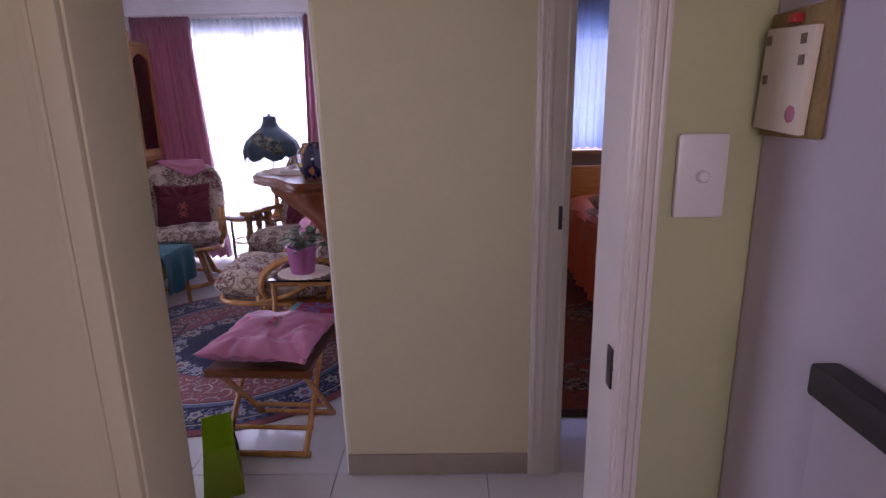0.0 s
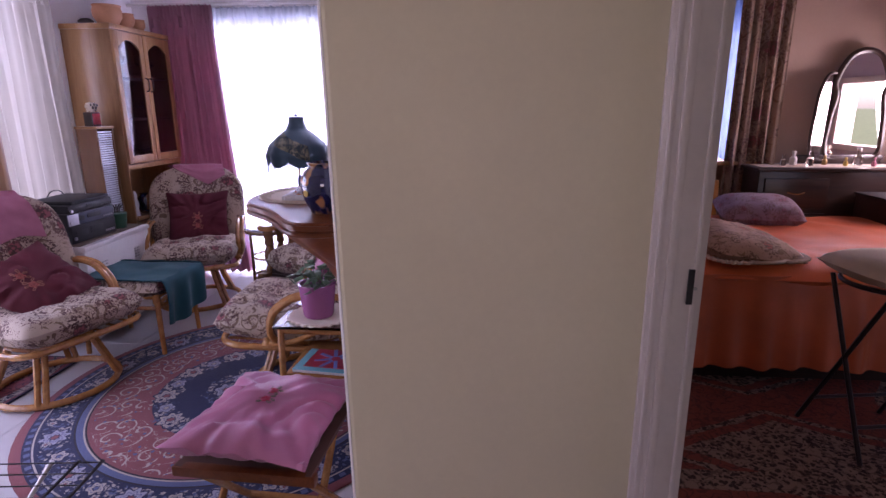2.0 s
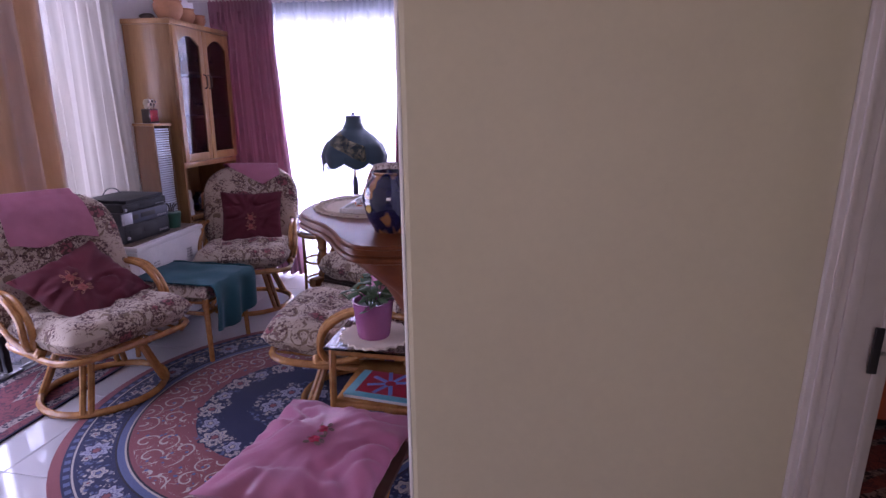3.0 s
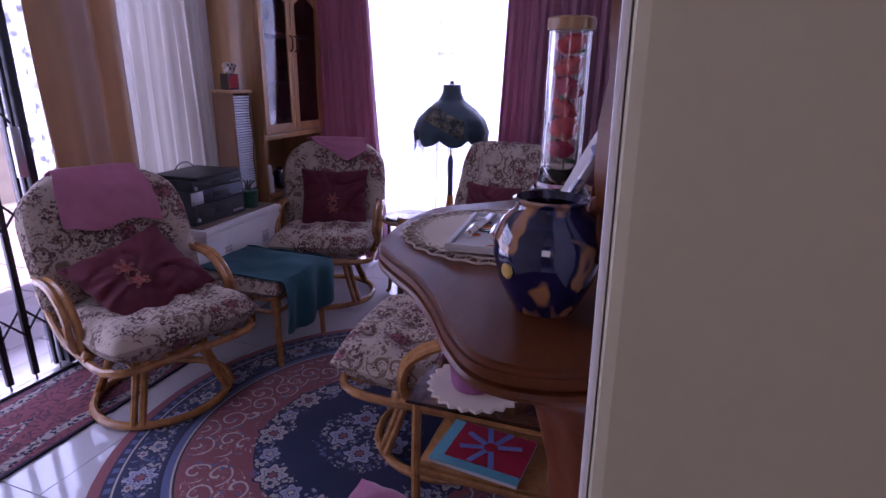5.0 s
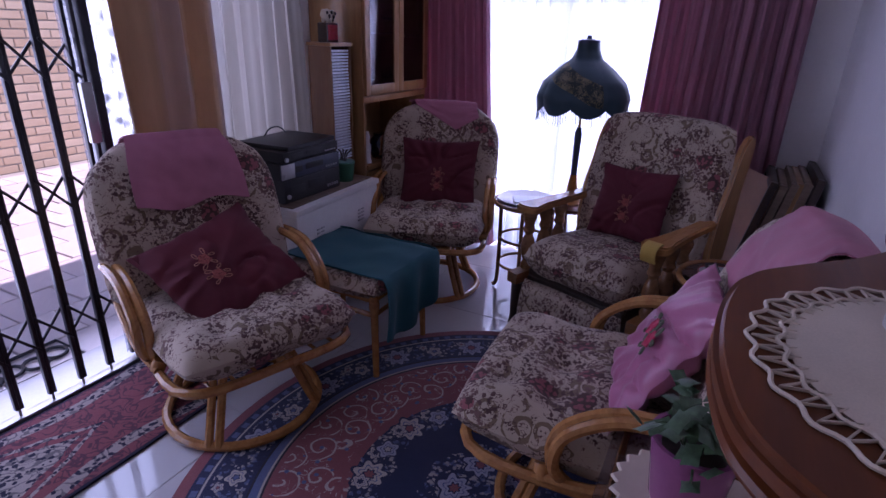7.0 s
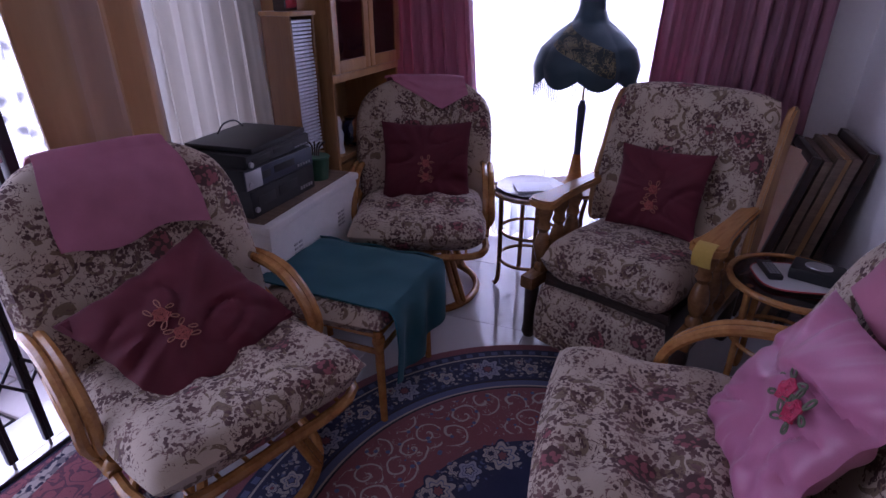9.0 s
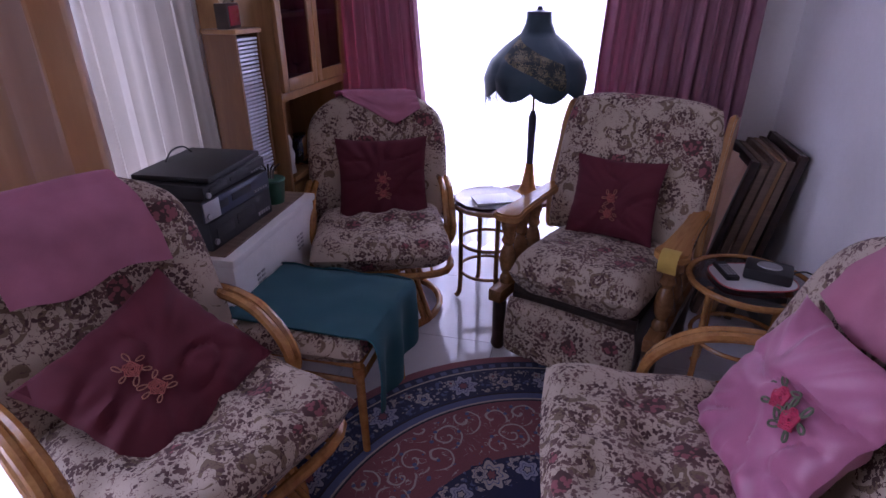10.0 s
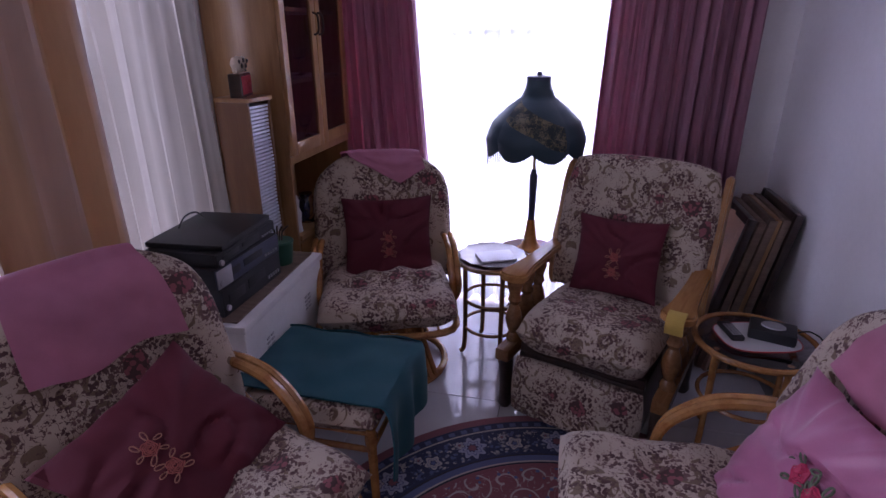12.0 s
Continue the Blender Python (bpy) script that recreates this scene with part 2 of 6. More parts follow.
def persian_round(name, rx, ry):
    """Round carpet: navy medallion with a bouquet, wreath of rosettes, rose field with scrolls, flowered navy border, toothed edge."""
    m, nt, b = node_mat(name, 0.95)
    v = coords(nt)
    sep = nt.nodes.new("ShaderNodeSeparateXYZ")
    nt.links.new(v, sep.inputs[0])

    def op(kind, x, y=None):
        return math_node(nt, kind, x, y)

    ex, ey = op("DIVIDE", sep.outputs[0], rx), op("DIVIDE", sep.outputs[1], ry)
    r = op("SQRT", op("ADD", op("MULTIPLY", ex, ex), op("MULTIPLY", ey, ey)))
    ang = op("ADD", op("DIVIDE", op("ARCTAN2", ey, ex), 2 * math.pi), 0.5)
    wob, _ = noise_tex(nt, v, 16, 3, 0.6)
    rw = op("ADD", r, op("MULTIPLY", op("SUBTRACT", wob, 0.5), 0.13))
    navy, rose, cream, blue, dark = (0.010, 0.015, 0.058), (0.225, 0.060, 0.068), (0.40, 0.34, 0.305), (0.080, 0.105, 0.21), (0.014, 0.010, 0.022)
    cr = nt.nodes.new("ShaderNodeValToRGB")
    cr.color_ramp.interpolation = "CONSTANT"
    e = cr.color_ramp.elements
    for i, (p, c) in enumerate(((0, navy), (0.455, rose), (0.722, dark), (0.730, cream), (0.738, blue), (0.762, dark), (0.772, navy), (0.915, cream), (0.924, navy), (0.958, rose))):
        q = e[i] if i < 2 else e.new(p)
        q.position, q.color = p, (*c, 1)
    nt.links.new(r, cr.inputs[0])
    col = cr.outputs[0]

    def band(x, lo, hi):
        return op("MULTIPLY", op("GREATER_THAN", x, lo), op("LESS_THAN", x, hi))

    # leaves that fill wreath, heart and border
    pe = voronoi(nt, jitter(nt, v, 0.02, 34), 58, 1.0)
    tint, _ = noise_tex(nt, v, 26, 2)
    leafc = mix(nt, step_up(nt, tint, 0.46, 0.56), blue, cream)
    petal = op("LESS_THAN", pe.outputs["Distance"], 0.47)
    gaps, _ = noise_tex(nt, v, 30, 2)
    bushy = op("MULTIPLY", petal, op("GREATER_THAN", gaps, 0.42))
    for lo, hi, w in ((-1.0, 0.215, rw), (0.345, 0.46, rw), (0.785, 0.905, r)):
        fill = op("MULTIPLY", band(w, lo, hi), bushy)
        col = mix(nt, op("MULTIPLY", fill, 0.85), col, leafc)
    # scrolls in the rose field
    curl = spirals(nt, jitter(nt, v, 0.03, 9), 9.5, 2.7, 0.085, 0.62)
    sc, _ = noise_tex(nt, v, 19, 1, 0.4, 1.6)
    wisp = op("MULTIPLY", op("LESS_THAN", op("ABSOLUTE", op("SUBTRACT", sc, 0.5)), 0.014), op("GREATER_THAN", tint, 0.5))
    col = mix(nt, op("MULTIPLY", band(r, 0.49, 0.705), op("MAXIMUM", curl, wisp)), col, cream)
    sprig = op("MULTIPLY", op("LESS_THAN", voronoi(nt, v, 26, 0.9).outputs["Distance"], 0.20), band(r, 0.50, 0.70))
    col = mix(nt, sprig, col, blue)

    def rosettes(col, r0, n, size, petals, phase, outer, centre):
        f = op("SUBTRACT", op("FRACT", op("ADD", op("MULTIPLY", ang, n), phase)), 0.5)
        lx, ly = op("MULTIPLY", f, 2 * math.pi * r0 / n), op("SUBTRACT", r, r0)
        d = op("DIVIDE", op("SQRT", op("ADD", op("MULTIPLY", lx, lx), op("MULTIPLY", ly, ly))), size)
        th = op("ARCTAN2", ly, lx)
        q = op("DIVIDE", d, op("ADD", 0.86, op("MULTIPLY", op("COSINE", op("MULTIPLY", th, petals)), 0.16)))
        col = mix(nt, op("LESS_THAN", q, 1.18), col, navy)
        col = mix(nt, op("LESS_THAN", q, 1.0), col, outer)
        col = mix(nt, band(q, 0.62, 0.70), col, blue)
        col = mix(nt, op("LESS_THAN", q, 0.42), col, navy)
        return mix(nt, op("LESS_THAN", q, 0.30), col, centre)

    pale = (0.30, 0.29, 0.36)
    col = rosettes(col, 0.845, 15, 0.060, 8, 0.0, pale, rose)
    col = rosettes(col, 0.835, 15, 0.036, 5, 0.5, cream, blue)
    col = rosettes(col, 0.875, 30, 0.020, 5, 0.25, cream, rose)
    col = rosettes(col, 0.405, 10, 0.060, 7, 0.0, cream, rose)
    col = rosettes(col, 0.425, 20, 0.030, 6, 0.25, cream, navy)
    col = rosettes(col, 0.395, 10, 0.040, 5, 0.5, pale, cream)
    col = rosettes(col, 0.115, 5, 0.058, 7, 0.2, pale, rose)
    tooth = op("MULTIPLY", band(r, 0.930, 0.952), op("GREATER_THAN", op("FRACT", op("MULTIPLY", ang, 110)), 0.5))
    col = mix(nt, tooth, col, blue)
    pile, _ = noise_tex(nt, v, 300, 2)
    wear, _ = noise_tex(nt, v, 3, 4)
    col = mix(nt, op("MULTIPLY", step_up(nt, pile, 0.35, 0.75), 0.3), col, (0.02, 0.015, 0.02))
    col = mix(nt, op("MULTIPLY", step_up(nt, wear, 0.45, 0.8), 0.05), col, (0.3, 0.25, 0.27))
    nt.links.new(col, b.inputs["Base Color"])
    b.inputs["Sheen Weight"].default_value = 0.04
    bump(nt, b, pile, 0.5, 0.004)
    return m


def persian_runner(name, hw, hl, field=(0.24, 0.06, 0.075), navy=(0.014, 0.014, 0.04), cream=(0.36, 0.30, 0.28)):
    m, nt, b = node_mat(name, 0.95)
    v = coords(nt)
    j = jitter(nt, v, 0.05, 9)
    sep = nt.nodes.new("ShaderNodeSeparateXYZ")
    nt.links.new(j, sep.inputs[0])
    sp = nt.nodes.new("ShaderNodeSeparateXYZ")
    nt.links.new(v, sp.inputs[0])
    ax = math_node(nt, "DIVIDE", math_node(nt, "ABSOLUTE", math_node(nt, "SUBTRACT", sep.outputs[0], 0.025)), hw)
    ay = math_node(nt, "DIVIDE", math_node(nt, "ABSOLUTE", math_node(nt, "SUBTRACT", sep.outputs[1], 0.025)), hl)
    edge = math_node(nt, "MAXIMUM", math_node(nt, "DIVIDE", math_node(nt, "ABSOLUTE", sp.outputs[0]), hw), math_node(nt, "SUBTRACT", math_node(nt, "MULTIPLY", math_node(nt, "DIVIDE", math_node(nt, "ABSOLUTE", sp.outputs[1]), hl), hl / hw), hl / hw - 1))
    wave = math_node(nt, "MULTIPLY", math_node(nt, "SINE", math_node(nt, "MULTIPLY", sp.outputs[1], 9.0)), 0.10)
    dia = math_node(nt, "ADD", math_node(nt, "MULTIPLY", ax, 0.55), math_node(nt, "MULTIPLY", math_node(nt, "ABSOLUTE", math_node(nt, "SUBTRACT", math_node(nt, "FRACT", math_node(nt, "ADD", math_node(nt, "MULTIPLY", sep.outputs[1], 1.25), 0.62)), 0.5)), 0.9))
    med = math_node(nt, "LESS_THAN", dia, 0.27)
    medr = math_node(nt, "MULTIPLY", math_node(nt, "GREATER_THAN", dia, 0.33), math_node(nt, "LESS_THAN", dia, 0.37))
    bandx = math_node(nt, "ADD", edge, wave)
    border = math_node(nt, "MULTIPLY", math_node(nt, "GREATER_THAN", bandx, 0.66), math_node(nt, "LESS_THAN", bandx, 0.86))
    pe = voronoi(nt, jitter(nt, v, 0.02, 30), 48, 1.0)
    petal = math_node(nt, "GREATER_THAN", pe.outputs["Distance"], 0.42)
    sc, _ = noise_tex(nt, v, 14, 1, 0.4, 2.0)
    line = math_node(nt, "LESS_THAN", math_node(nt, "ABSOLUTE", math_node(nt, "SUBTRACT", sc, 0.5)), 0.045)
    dk = math_node(nt, "MAXIMUM", math_node(nt, "MAXIMUM", med, medr), border)
    c = mix(nt, dk, field, navy)
    c = mix(nt, math_node(nt, "MULTIPLY", dk, petal), c, cream)
    c = mix(nt, math_node(nt, "MULTIPLY", line, 0.6), c, navy)
    rim = math_node(nt, "GREATER_THAN", edge, 0.95)
    c = mix(nt, rim, c, navy)
    pile, _ = noise_tex(nt, v, 300, 2)
    c = mix(nt, math_node(nt, "MULTIPLY", step_up(nt, pile, 0.35, 0.75), 0.3), c, (0.02, 0.012, 0.015))
    nt.links.new(c, b.inputs["Base Color"])
    bump(nt, b, pile, 0.5, 0.004)
    return m


def glass_mat(name, tint=(1, 1, 1), rough=0.02):
    m, nt, b = node_mat(name, rough)
    b.inputs["Base Color"].default_value = (*tint, 1)
    b.inputs["Transmission Weight"].default_value = 1.0
    b.inputs["IOR"].default_value = 1.45
    return m


def glossy_vary(name, cols, scale, rough=0.08, coat=0.6):
    """Glazed ware with blotches of several colours."""
    m, nt, b = node_mat(name, rough)
    v = coords(nt)
    n, _ = noise_tex(nt, v, scale, 2, 0.5, 0.6)
    cr = nt.nodes.new("ShaderNodeValToRGB")
    e = cr.color_ramp.elements
    for i, (p, c) in enumerate(cols):
        s = e[i] if i < 2 else e.new(p)
        s.position, s.color = p, (*c, 1)
    nt.links.new(n, cr.inputs[0])
    nt.links.new(cr.outputs[0], b.inputs["Base Color"])
    b.inputs["Coat Weight"].default_value = coat
    return m


def tile_mat(name, col):
    m, nt, b = node_mat(name, 0.07)
    v = coords(nt)
    info = nt.nodes.new("ShaderNodeObjectInfo")
    big, _ = noise_tex(nt, v, 5, 5)
    f = math_node(nt, "ADD", math_node(nt, "MULTIPLY", big, 0.6), math_node(nt, "MULTIPLY", info.outputs["Random"], 0.3))
    nt.links.new(mix(nt, f, tuple(c * 0.9 for c in col), col), b.inputs["Base Color"])
    b.inputs["Coat Weight"].default_value = 0.5
    r, _ = noise_tex(nt, v, 14, 3)
    nt.links.new(math_node(nt, "ADD", math_node(nt, "MULTIPLY", r, 0.10), 0.03), b.inputs["Roughness"])
    return m


def brick_mat(name, a, c):
    m, nt, b = node_mat(name, 0.9)
    v = coords(nt)
    info = nt.nodes.new("ShaderNodeObjectInfo")
    n, _ = noise_tex(nt, v, 40, 4)
    f = math_node(nt, "ADD", math_node(nt, "MULTIPLY", info.outputs["Random"], 0.7), math_node(nt, "MULTIPLY", n, 0.35), True)
    nt.links.new(mix(nt, f, a, c), b.inputs["Base Color"])
    bump(nt, b, n, 0.4, 0.005)
    return m


M = dict(
    hall=plain("hall_paint", (0.585, 0.525, 0.365), 0.55, vary=0.05, scale=2.5, grain=60, relief=0.12),
    white=plain("wall_paint", (0.82, 0.79, 0.80), 0.6, vary=0.05, scale=2.5, grain=60, relief=0.12),
    green=plain("green_paint", (0.42, 0.42, 0.24), 0.5, vary=0.06, scale=3, grain=60),
    lilac=plain("lilac_paint", (0.46, 0.40, 0.46), 0.5, vary=0.05, scale=3, grain=60),
    bedwall=plain("bedroom_paint", (0.42, 0.30, 0.24), 0.7, vary=0.06, scale=3, grain=60),
    ceiling=plain("ceiling_paint", (0.78, 0.76, 0.74), 0.8, vary=0.03),
    gloss_white=plain("gloss_white_paint", (0.62, 0.55, 0.52), 0.3, vary=0.06, scale=8, grain=70, relief=0.2),
    metal_white=plain("enamel", (0.68, 0.65, 0.63), 0.35, vary=0.08, scale=7, grain=80, relief=0.08),
    tile=tile_mat("porcelain_tile", (0.56, 0.54, 0.55)),
    grout=plain("grout", (0.20, 0.19, 0.19), 0.9),
    skirt=plain("skirting_tile", (0.32, 0.27, 0.22), 0.2, vary=0.1),
    rug=persian_round("round_carpet", 0.95, 1.0),
    runner=persian_runner("runner_carpet", 0.24, 0.85),
    bedrug=persian_runner("dark_carpet", 1.0, 1.4, (0.21, 0.045, 0.03), (0.028, 0.012, 0.011), (0.26, 0.17, 0.13)),
    floral=floral("tapestry", (0.56, 0.44, 0.345), (0.080, 0.034, 0.032), (0.30, 0.085, 0.095), 1.0, 1.12),
    floral2=floral("blossom_print", (0.55, 0.34, 0.23), (0.17, 0.09, 0.05), (0.5, 0.12, 0.08), 1.1, 1.0),
    mauve_print=floral("mauve_print", (0.30, 0.20, 0.26), (0.12, 0.06, 0.07), (0.3, 0.10, 0.14), 2.0),
    curtain_print=floral("curtain_print", (0.33, 0.24, 0.18), (0.13, 0.07, 0.06), (0.2, 0.06, 0.07), 0.7),
    cane=wood("varnished_cane", (0.26, 0.10, 0.028), (0.50, 0.235, 0.075), 0.22, 4, (3, 3, 3)),
    pine=wood("honey_wood", (0.30, 0.135, 0.045), (0.46, 0.235, 0.09), 0.3, 2.5, (10, 10, 1)),
    towerwood=wood("orange_veneer", (0.16, 0.060, 0.015), (0.22, 0.092, 0.027), 0.35, 2.5, (10, 10, 1)),
    polish=wood("polished_arm", (0.30, 0.12, 0.035), (0.46, 0.22, 0.075), 0.10, 4),
    canvas=cloth("brown_canvas", (0.11, 0.05, 0.033), 0.8, 0.1),
    recwood=wood("brown_turned_wood", (0.15, 0.062, 0.024), (0.27, 0.125, 0.048), 0.25, 4),
    oak=wood("cabinet_wood", (0.26, 0.125, 0.045), (0.38, 0.20, 0.08), 0.35, 2.5, (10, 10, 1)),
    mahog=wood("mahogany", (0.095, 0.024, 0.007), (0.18, 0.052, 0.014), 0.36, 2.0, (9, 1.2, 9), 0.22),
    darkwood=wood("dark_wood", (0.018, 0.010, 0.008), (0.05, 0.025, 0.018), 0.3, 3),
    brownwood=wood("brown_board", (0.10, 0.06, 0.04), (0.2, 0.13, 0.09), 0.5, 3),
    pink=cloth("pink_satin", (0.44, 0.14, 0.24), 0.36, 0.4),
    rose=cloth("dusty_pink_cloth", (0.40, 0.125, 0.19), 0.6, 0.4),
    maroon=cloth("maroon_velvet", (0.105, 0.007, 0.018), 0.8, 0.05),
    teal=cloth("teal_fleece", (0.006, 0.075, 0.095), 0.95, 0.25),
    orange=cloth("orange_satin", (0.68, 0.13, 0.03), 0.45, 0.3),
    cream=cloth("cream_cloth", (0.60, 0.50, 0.38), 0.8),
    crochet=cloth("crochet_cotton", (0.66, 0.55, 0.45), 0.9),
    drape=drape_mat("rose_drape", (0.45, 0.215, 0.285), (0.68, 0.27, 0.36), 0.22),
    tan=drape_mat("tan_drape", (0.52, 0.36, 0.23), (0.66, 0.44, 0.28), 0.30, (0.48, 0.40, 0.38)),
    net=sheer("window_net", (0.40, 0.44, 0.49), 0.06),
    bednet=sheer("blue_net", (0.22, 0.34, 0.62), 0.06),
    net2=sheer("white_voile", (0.40, 0.36, 0.32), 0.04),
    lace=sheer("lace_net", (0.24, 0.24, 0.28), 0.12, 0.42),
    black=plain("black_plastic", (0.012, 0.012, 0.014), 0.48, vary=0.3, relief=0.05),
    bluedark=plain("dark_blue_plastic", (0.035, 0.045, 0.075), 0.3, vary=0.2, relief=0.05),
    silver=plain("silver_plastic", (0.42, 0.42, 0.44), 0.3, 0.5, vary=0.1),
    iron=plain("painted_iron", (0.028, 0.024, 0.03), 0.35, 0.3, vary=0.3),
    steel=plain("bare_steel", (0.45, 0.43, 0.42), 0.3, 0.9),
    brass=plain("aged_brass", (0.32, 0.20, 0.08), 0.35, 0.9),
    glass=glass_mat("clear_glass"),
    smoke=glass_mat("smoked_glass", (0.55, 0.5, 0.55)),
    mirror=plain("silvered_mirror", (0.9, 0.9, 0.9), 0.02, 1.0, vary=0.01, relief=0),
    lampcloth=cloth("dark_teal_silk", (0.018, 0.050, 0.070), 0.5, 0.5),
    brocade=floral("gold_brocade", (0.012, 0.028, 0.036), (0.18, 0.15, 0.09), (0.22, 0.19, 0.12), 2.4),
    lampblue=plain("blue_enamel", (0.03, 0.04, 0.09), 0.3),
    amber=wood("amber_wood", (0.36, 0.13, 0.03), (0.55, 0.25, 0.06), 0.25, 5),
    vase=glossy_vary("blue_gold_glaze", ((0.0, (0.006, 0.008, 0.045)), (0.50, (0.008, 0.01, 0.05)), (0.54, (0.33, 0.15, 0.05)), (0.60, (0.30, 0.14, 0.09)), (0.64, (0.02, 0.02, 0.05))), 10),
    china=glossy_vary("painted_china", ((0.0, (0.12, 0.16, 0.3)), (0.36, (0.2, 0.22, 0.35)), (0.41, (0.68, 0.66, 0.66)), (0.70, (0.7, 0.68, 0.68)), (0.75, (0.5, 0.2, 0.1))), 22, 0.12),
    traychina=glossy_vary("flower_china", ((0.0, (0.03, 0.05, 0.14)), (0.33, (0.05, 0.08, 0.16)), (0.37, (0.72, 0.70, 0.68)), (0.62, (0.72, 0.70, 0.68)), (0.65, (0.58, 0.16, 0.05))), 26, 0.12),
    mauvepot=plain("mauve_glaze", (0.32, 0.10, 0.22), 0.25, vary=0.1),
    leaf=plain("leaf_green", (0.05, 0.10, 0.045), 0.45, vary=0.4, scale=30),
    terracotta=plain("terracotta", (0.50, 0.23, 0.12), 0.8, vary=0.12, scale=12),
    red=plain("red_lacquer", (0.42, 0.03, 0.03), 0.3),
    redpetal=plain("red_petal", (0.55, 0.03, 0.04), 0.5, vary=0.3, scale=60),
    blushpetal=plain("embroidery_pink", (0.45, 0.02, 0.07), 0.6, vary=0.25, scale=90),
    rust=plain("embroidery_rust", (0.36, 0.085, 0.065), 0.7, vary=0.3, scale=90),
    # the bed's orange satin darkened: the skirt's shade is put into the colour
    valance=cloth("shaded_satin", (0.54, 0.10, 0.028), 0.5, 0.3),
    thread=plain("embroidery_gold", (0.34, 0.14, 0.09), 0.7, vary=0.3, scale=90),
    threadleaf=plain("embroidery_green", (0.11, 0.13, 0.08), 0.7, vary=0.3, scale=90),
    paper=plain("paper", (0.66, 0.56, 0.47), 0.8, vary=0.06),
    card=plain("card_pink", (0.66, 0.42, 0.31), 0.8, vary=0.1),
    cyan=plain("printed_cyan", (0.10, 0.38, 0.46), 0.3),
    printred=plain("printed_red", (0.42, 0.025, 0.05), 0.3),
    printblue=plain("printed_blue", (0.16, 0.24, 0.55), 0.3),
    lime=plain("lime_card", (0.30, 0.42, 0.02), 0.5, vary=0.12),
    orange_paint=plain("orange_paint", (0.60, 0.17, 0.03), 0.15, vary=0.35, scale=90),
    plum_paint=plain("plum_paint", (0.07, 0.03, 0.09), 0.15, vary=0.3, scale=90),
    leaf_paint=plain("leaf_paint", (0.12, 0.14, 0.12), 0.15, vary=0.3, scale=90),
    cork=plain("cork_board", (0.26, 0.17, 0.07), 0.9, vary=0.2, scale=30),
    ivory=plain("ivory_plastic", (0.62, 0.60, 0.60), 0.3, vary=0.04),
    green_pl=plain("green_plastic", (0.01, 0.09, 0.05), 0.4),
    # spines coloured pale to carry the patio light they reflect
    cdcase=plain("cd_spine", (0.62, 0.64, 0.72), 0.15, vary=0.3, scale=40),
    paver=brick_mat("paving", (0.60, 0.52, 0.50), (0.72, 0.64, 0.61)),
    brick=brick_mat("face_brick", (0.50, 0.36, 0.24), (0.66, 0.54, 0.40)),
    mortar=plain("mortar", (0.40, 0.37, 0.33), 0.95),
    grass=plain("dry_lawn", (0.10, 0.13, 0.05), 0.95, vary=0.4, scale=3, grain=40),
    fringe=plain("fringe_thread", (0.02, 0.05, 0.07), 0.7),
    yellow=plain("yellow_cloth", (0.46, 0.30, 0.06), 0.8),
)

# ---- builders ----
def part(name, bm, material, parent=None, label="", smooth=True):
    me = bpy.data.meshes.new(name)
    bmesh.ops.recalc_face_normals(bm, faces=bm.faces)
    bm.to_mesh(me)
    bm.free()
    for m in (material if isinstance(material, (list, tuple)) else [material]):
        me.materials.append(m)
    if smooth:
        me.shade_smooth()
        me.set_sharp_from_angle(angle=radians(38))
    ob = new(name, me)
    if parent:
        ob.parent = parent
    return tagged(ob, label)


def thing(name, label, category, at=(0, 0, 0), turn=0.0, group="", kind=""):
    ob = new(name)
    ob.empty_display_size = 0.1
    ob.matrix_world = pose(*at, 0, 0, turn)
    return tagged(ob, label, category, group, kind)


def rbox(x0, x1, y0, y1, z0, z1, bev=0.004, m=None, bm=None):
    bm = bm or bmesh.new()
    g = bmesh.ops.create_cube(bm, size=1, matrix=(m or Matrix()) @ Matrix.Translation(((x0 + x1) / 2, (y0 + y1) / 2, (z0 + z1) / 2)) @ Matrix.Diagonal((x1 - x0, y1 - y0, z1 - z0, 1)))
    if bev:
        es = {e for v in g["verts"] for e in v.link_edges}
        bmesh.ops.bevel(bm, geom=list(es), offset=bev, segments=2, affect="EDGES", profile=0.6)
    return bm


def smooth_path(pts, n=6, closed=False):
    """Catmull-Rom through the points."""
    P = [Vector(p) for p in pts]
    out, k = [], len(P)
    for i in range(k if closed else k - 1):
        if closed:
            a, b, c, d = P[i - 1], P[i], P[(i + 1) % k], P[(i + 2) % k]
        else:
            a, b, c, d = P[max(i - 1, 0)], P[i], P[i + 1], P[min(i + 2, k - 1)]
        for s in range(n):
            t = s / n
            out.append(0.5 * (2 * b + (c - a) * t + (2 * a - 5 * b + 4 * c - d) * t * t + (3 * b - a - 3 * c + d) * t ** 3))
    if not closed:
        out.append(P[-1])
    return out


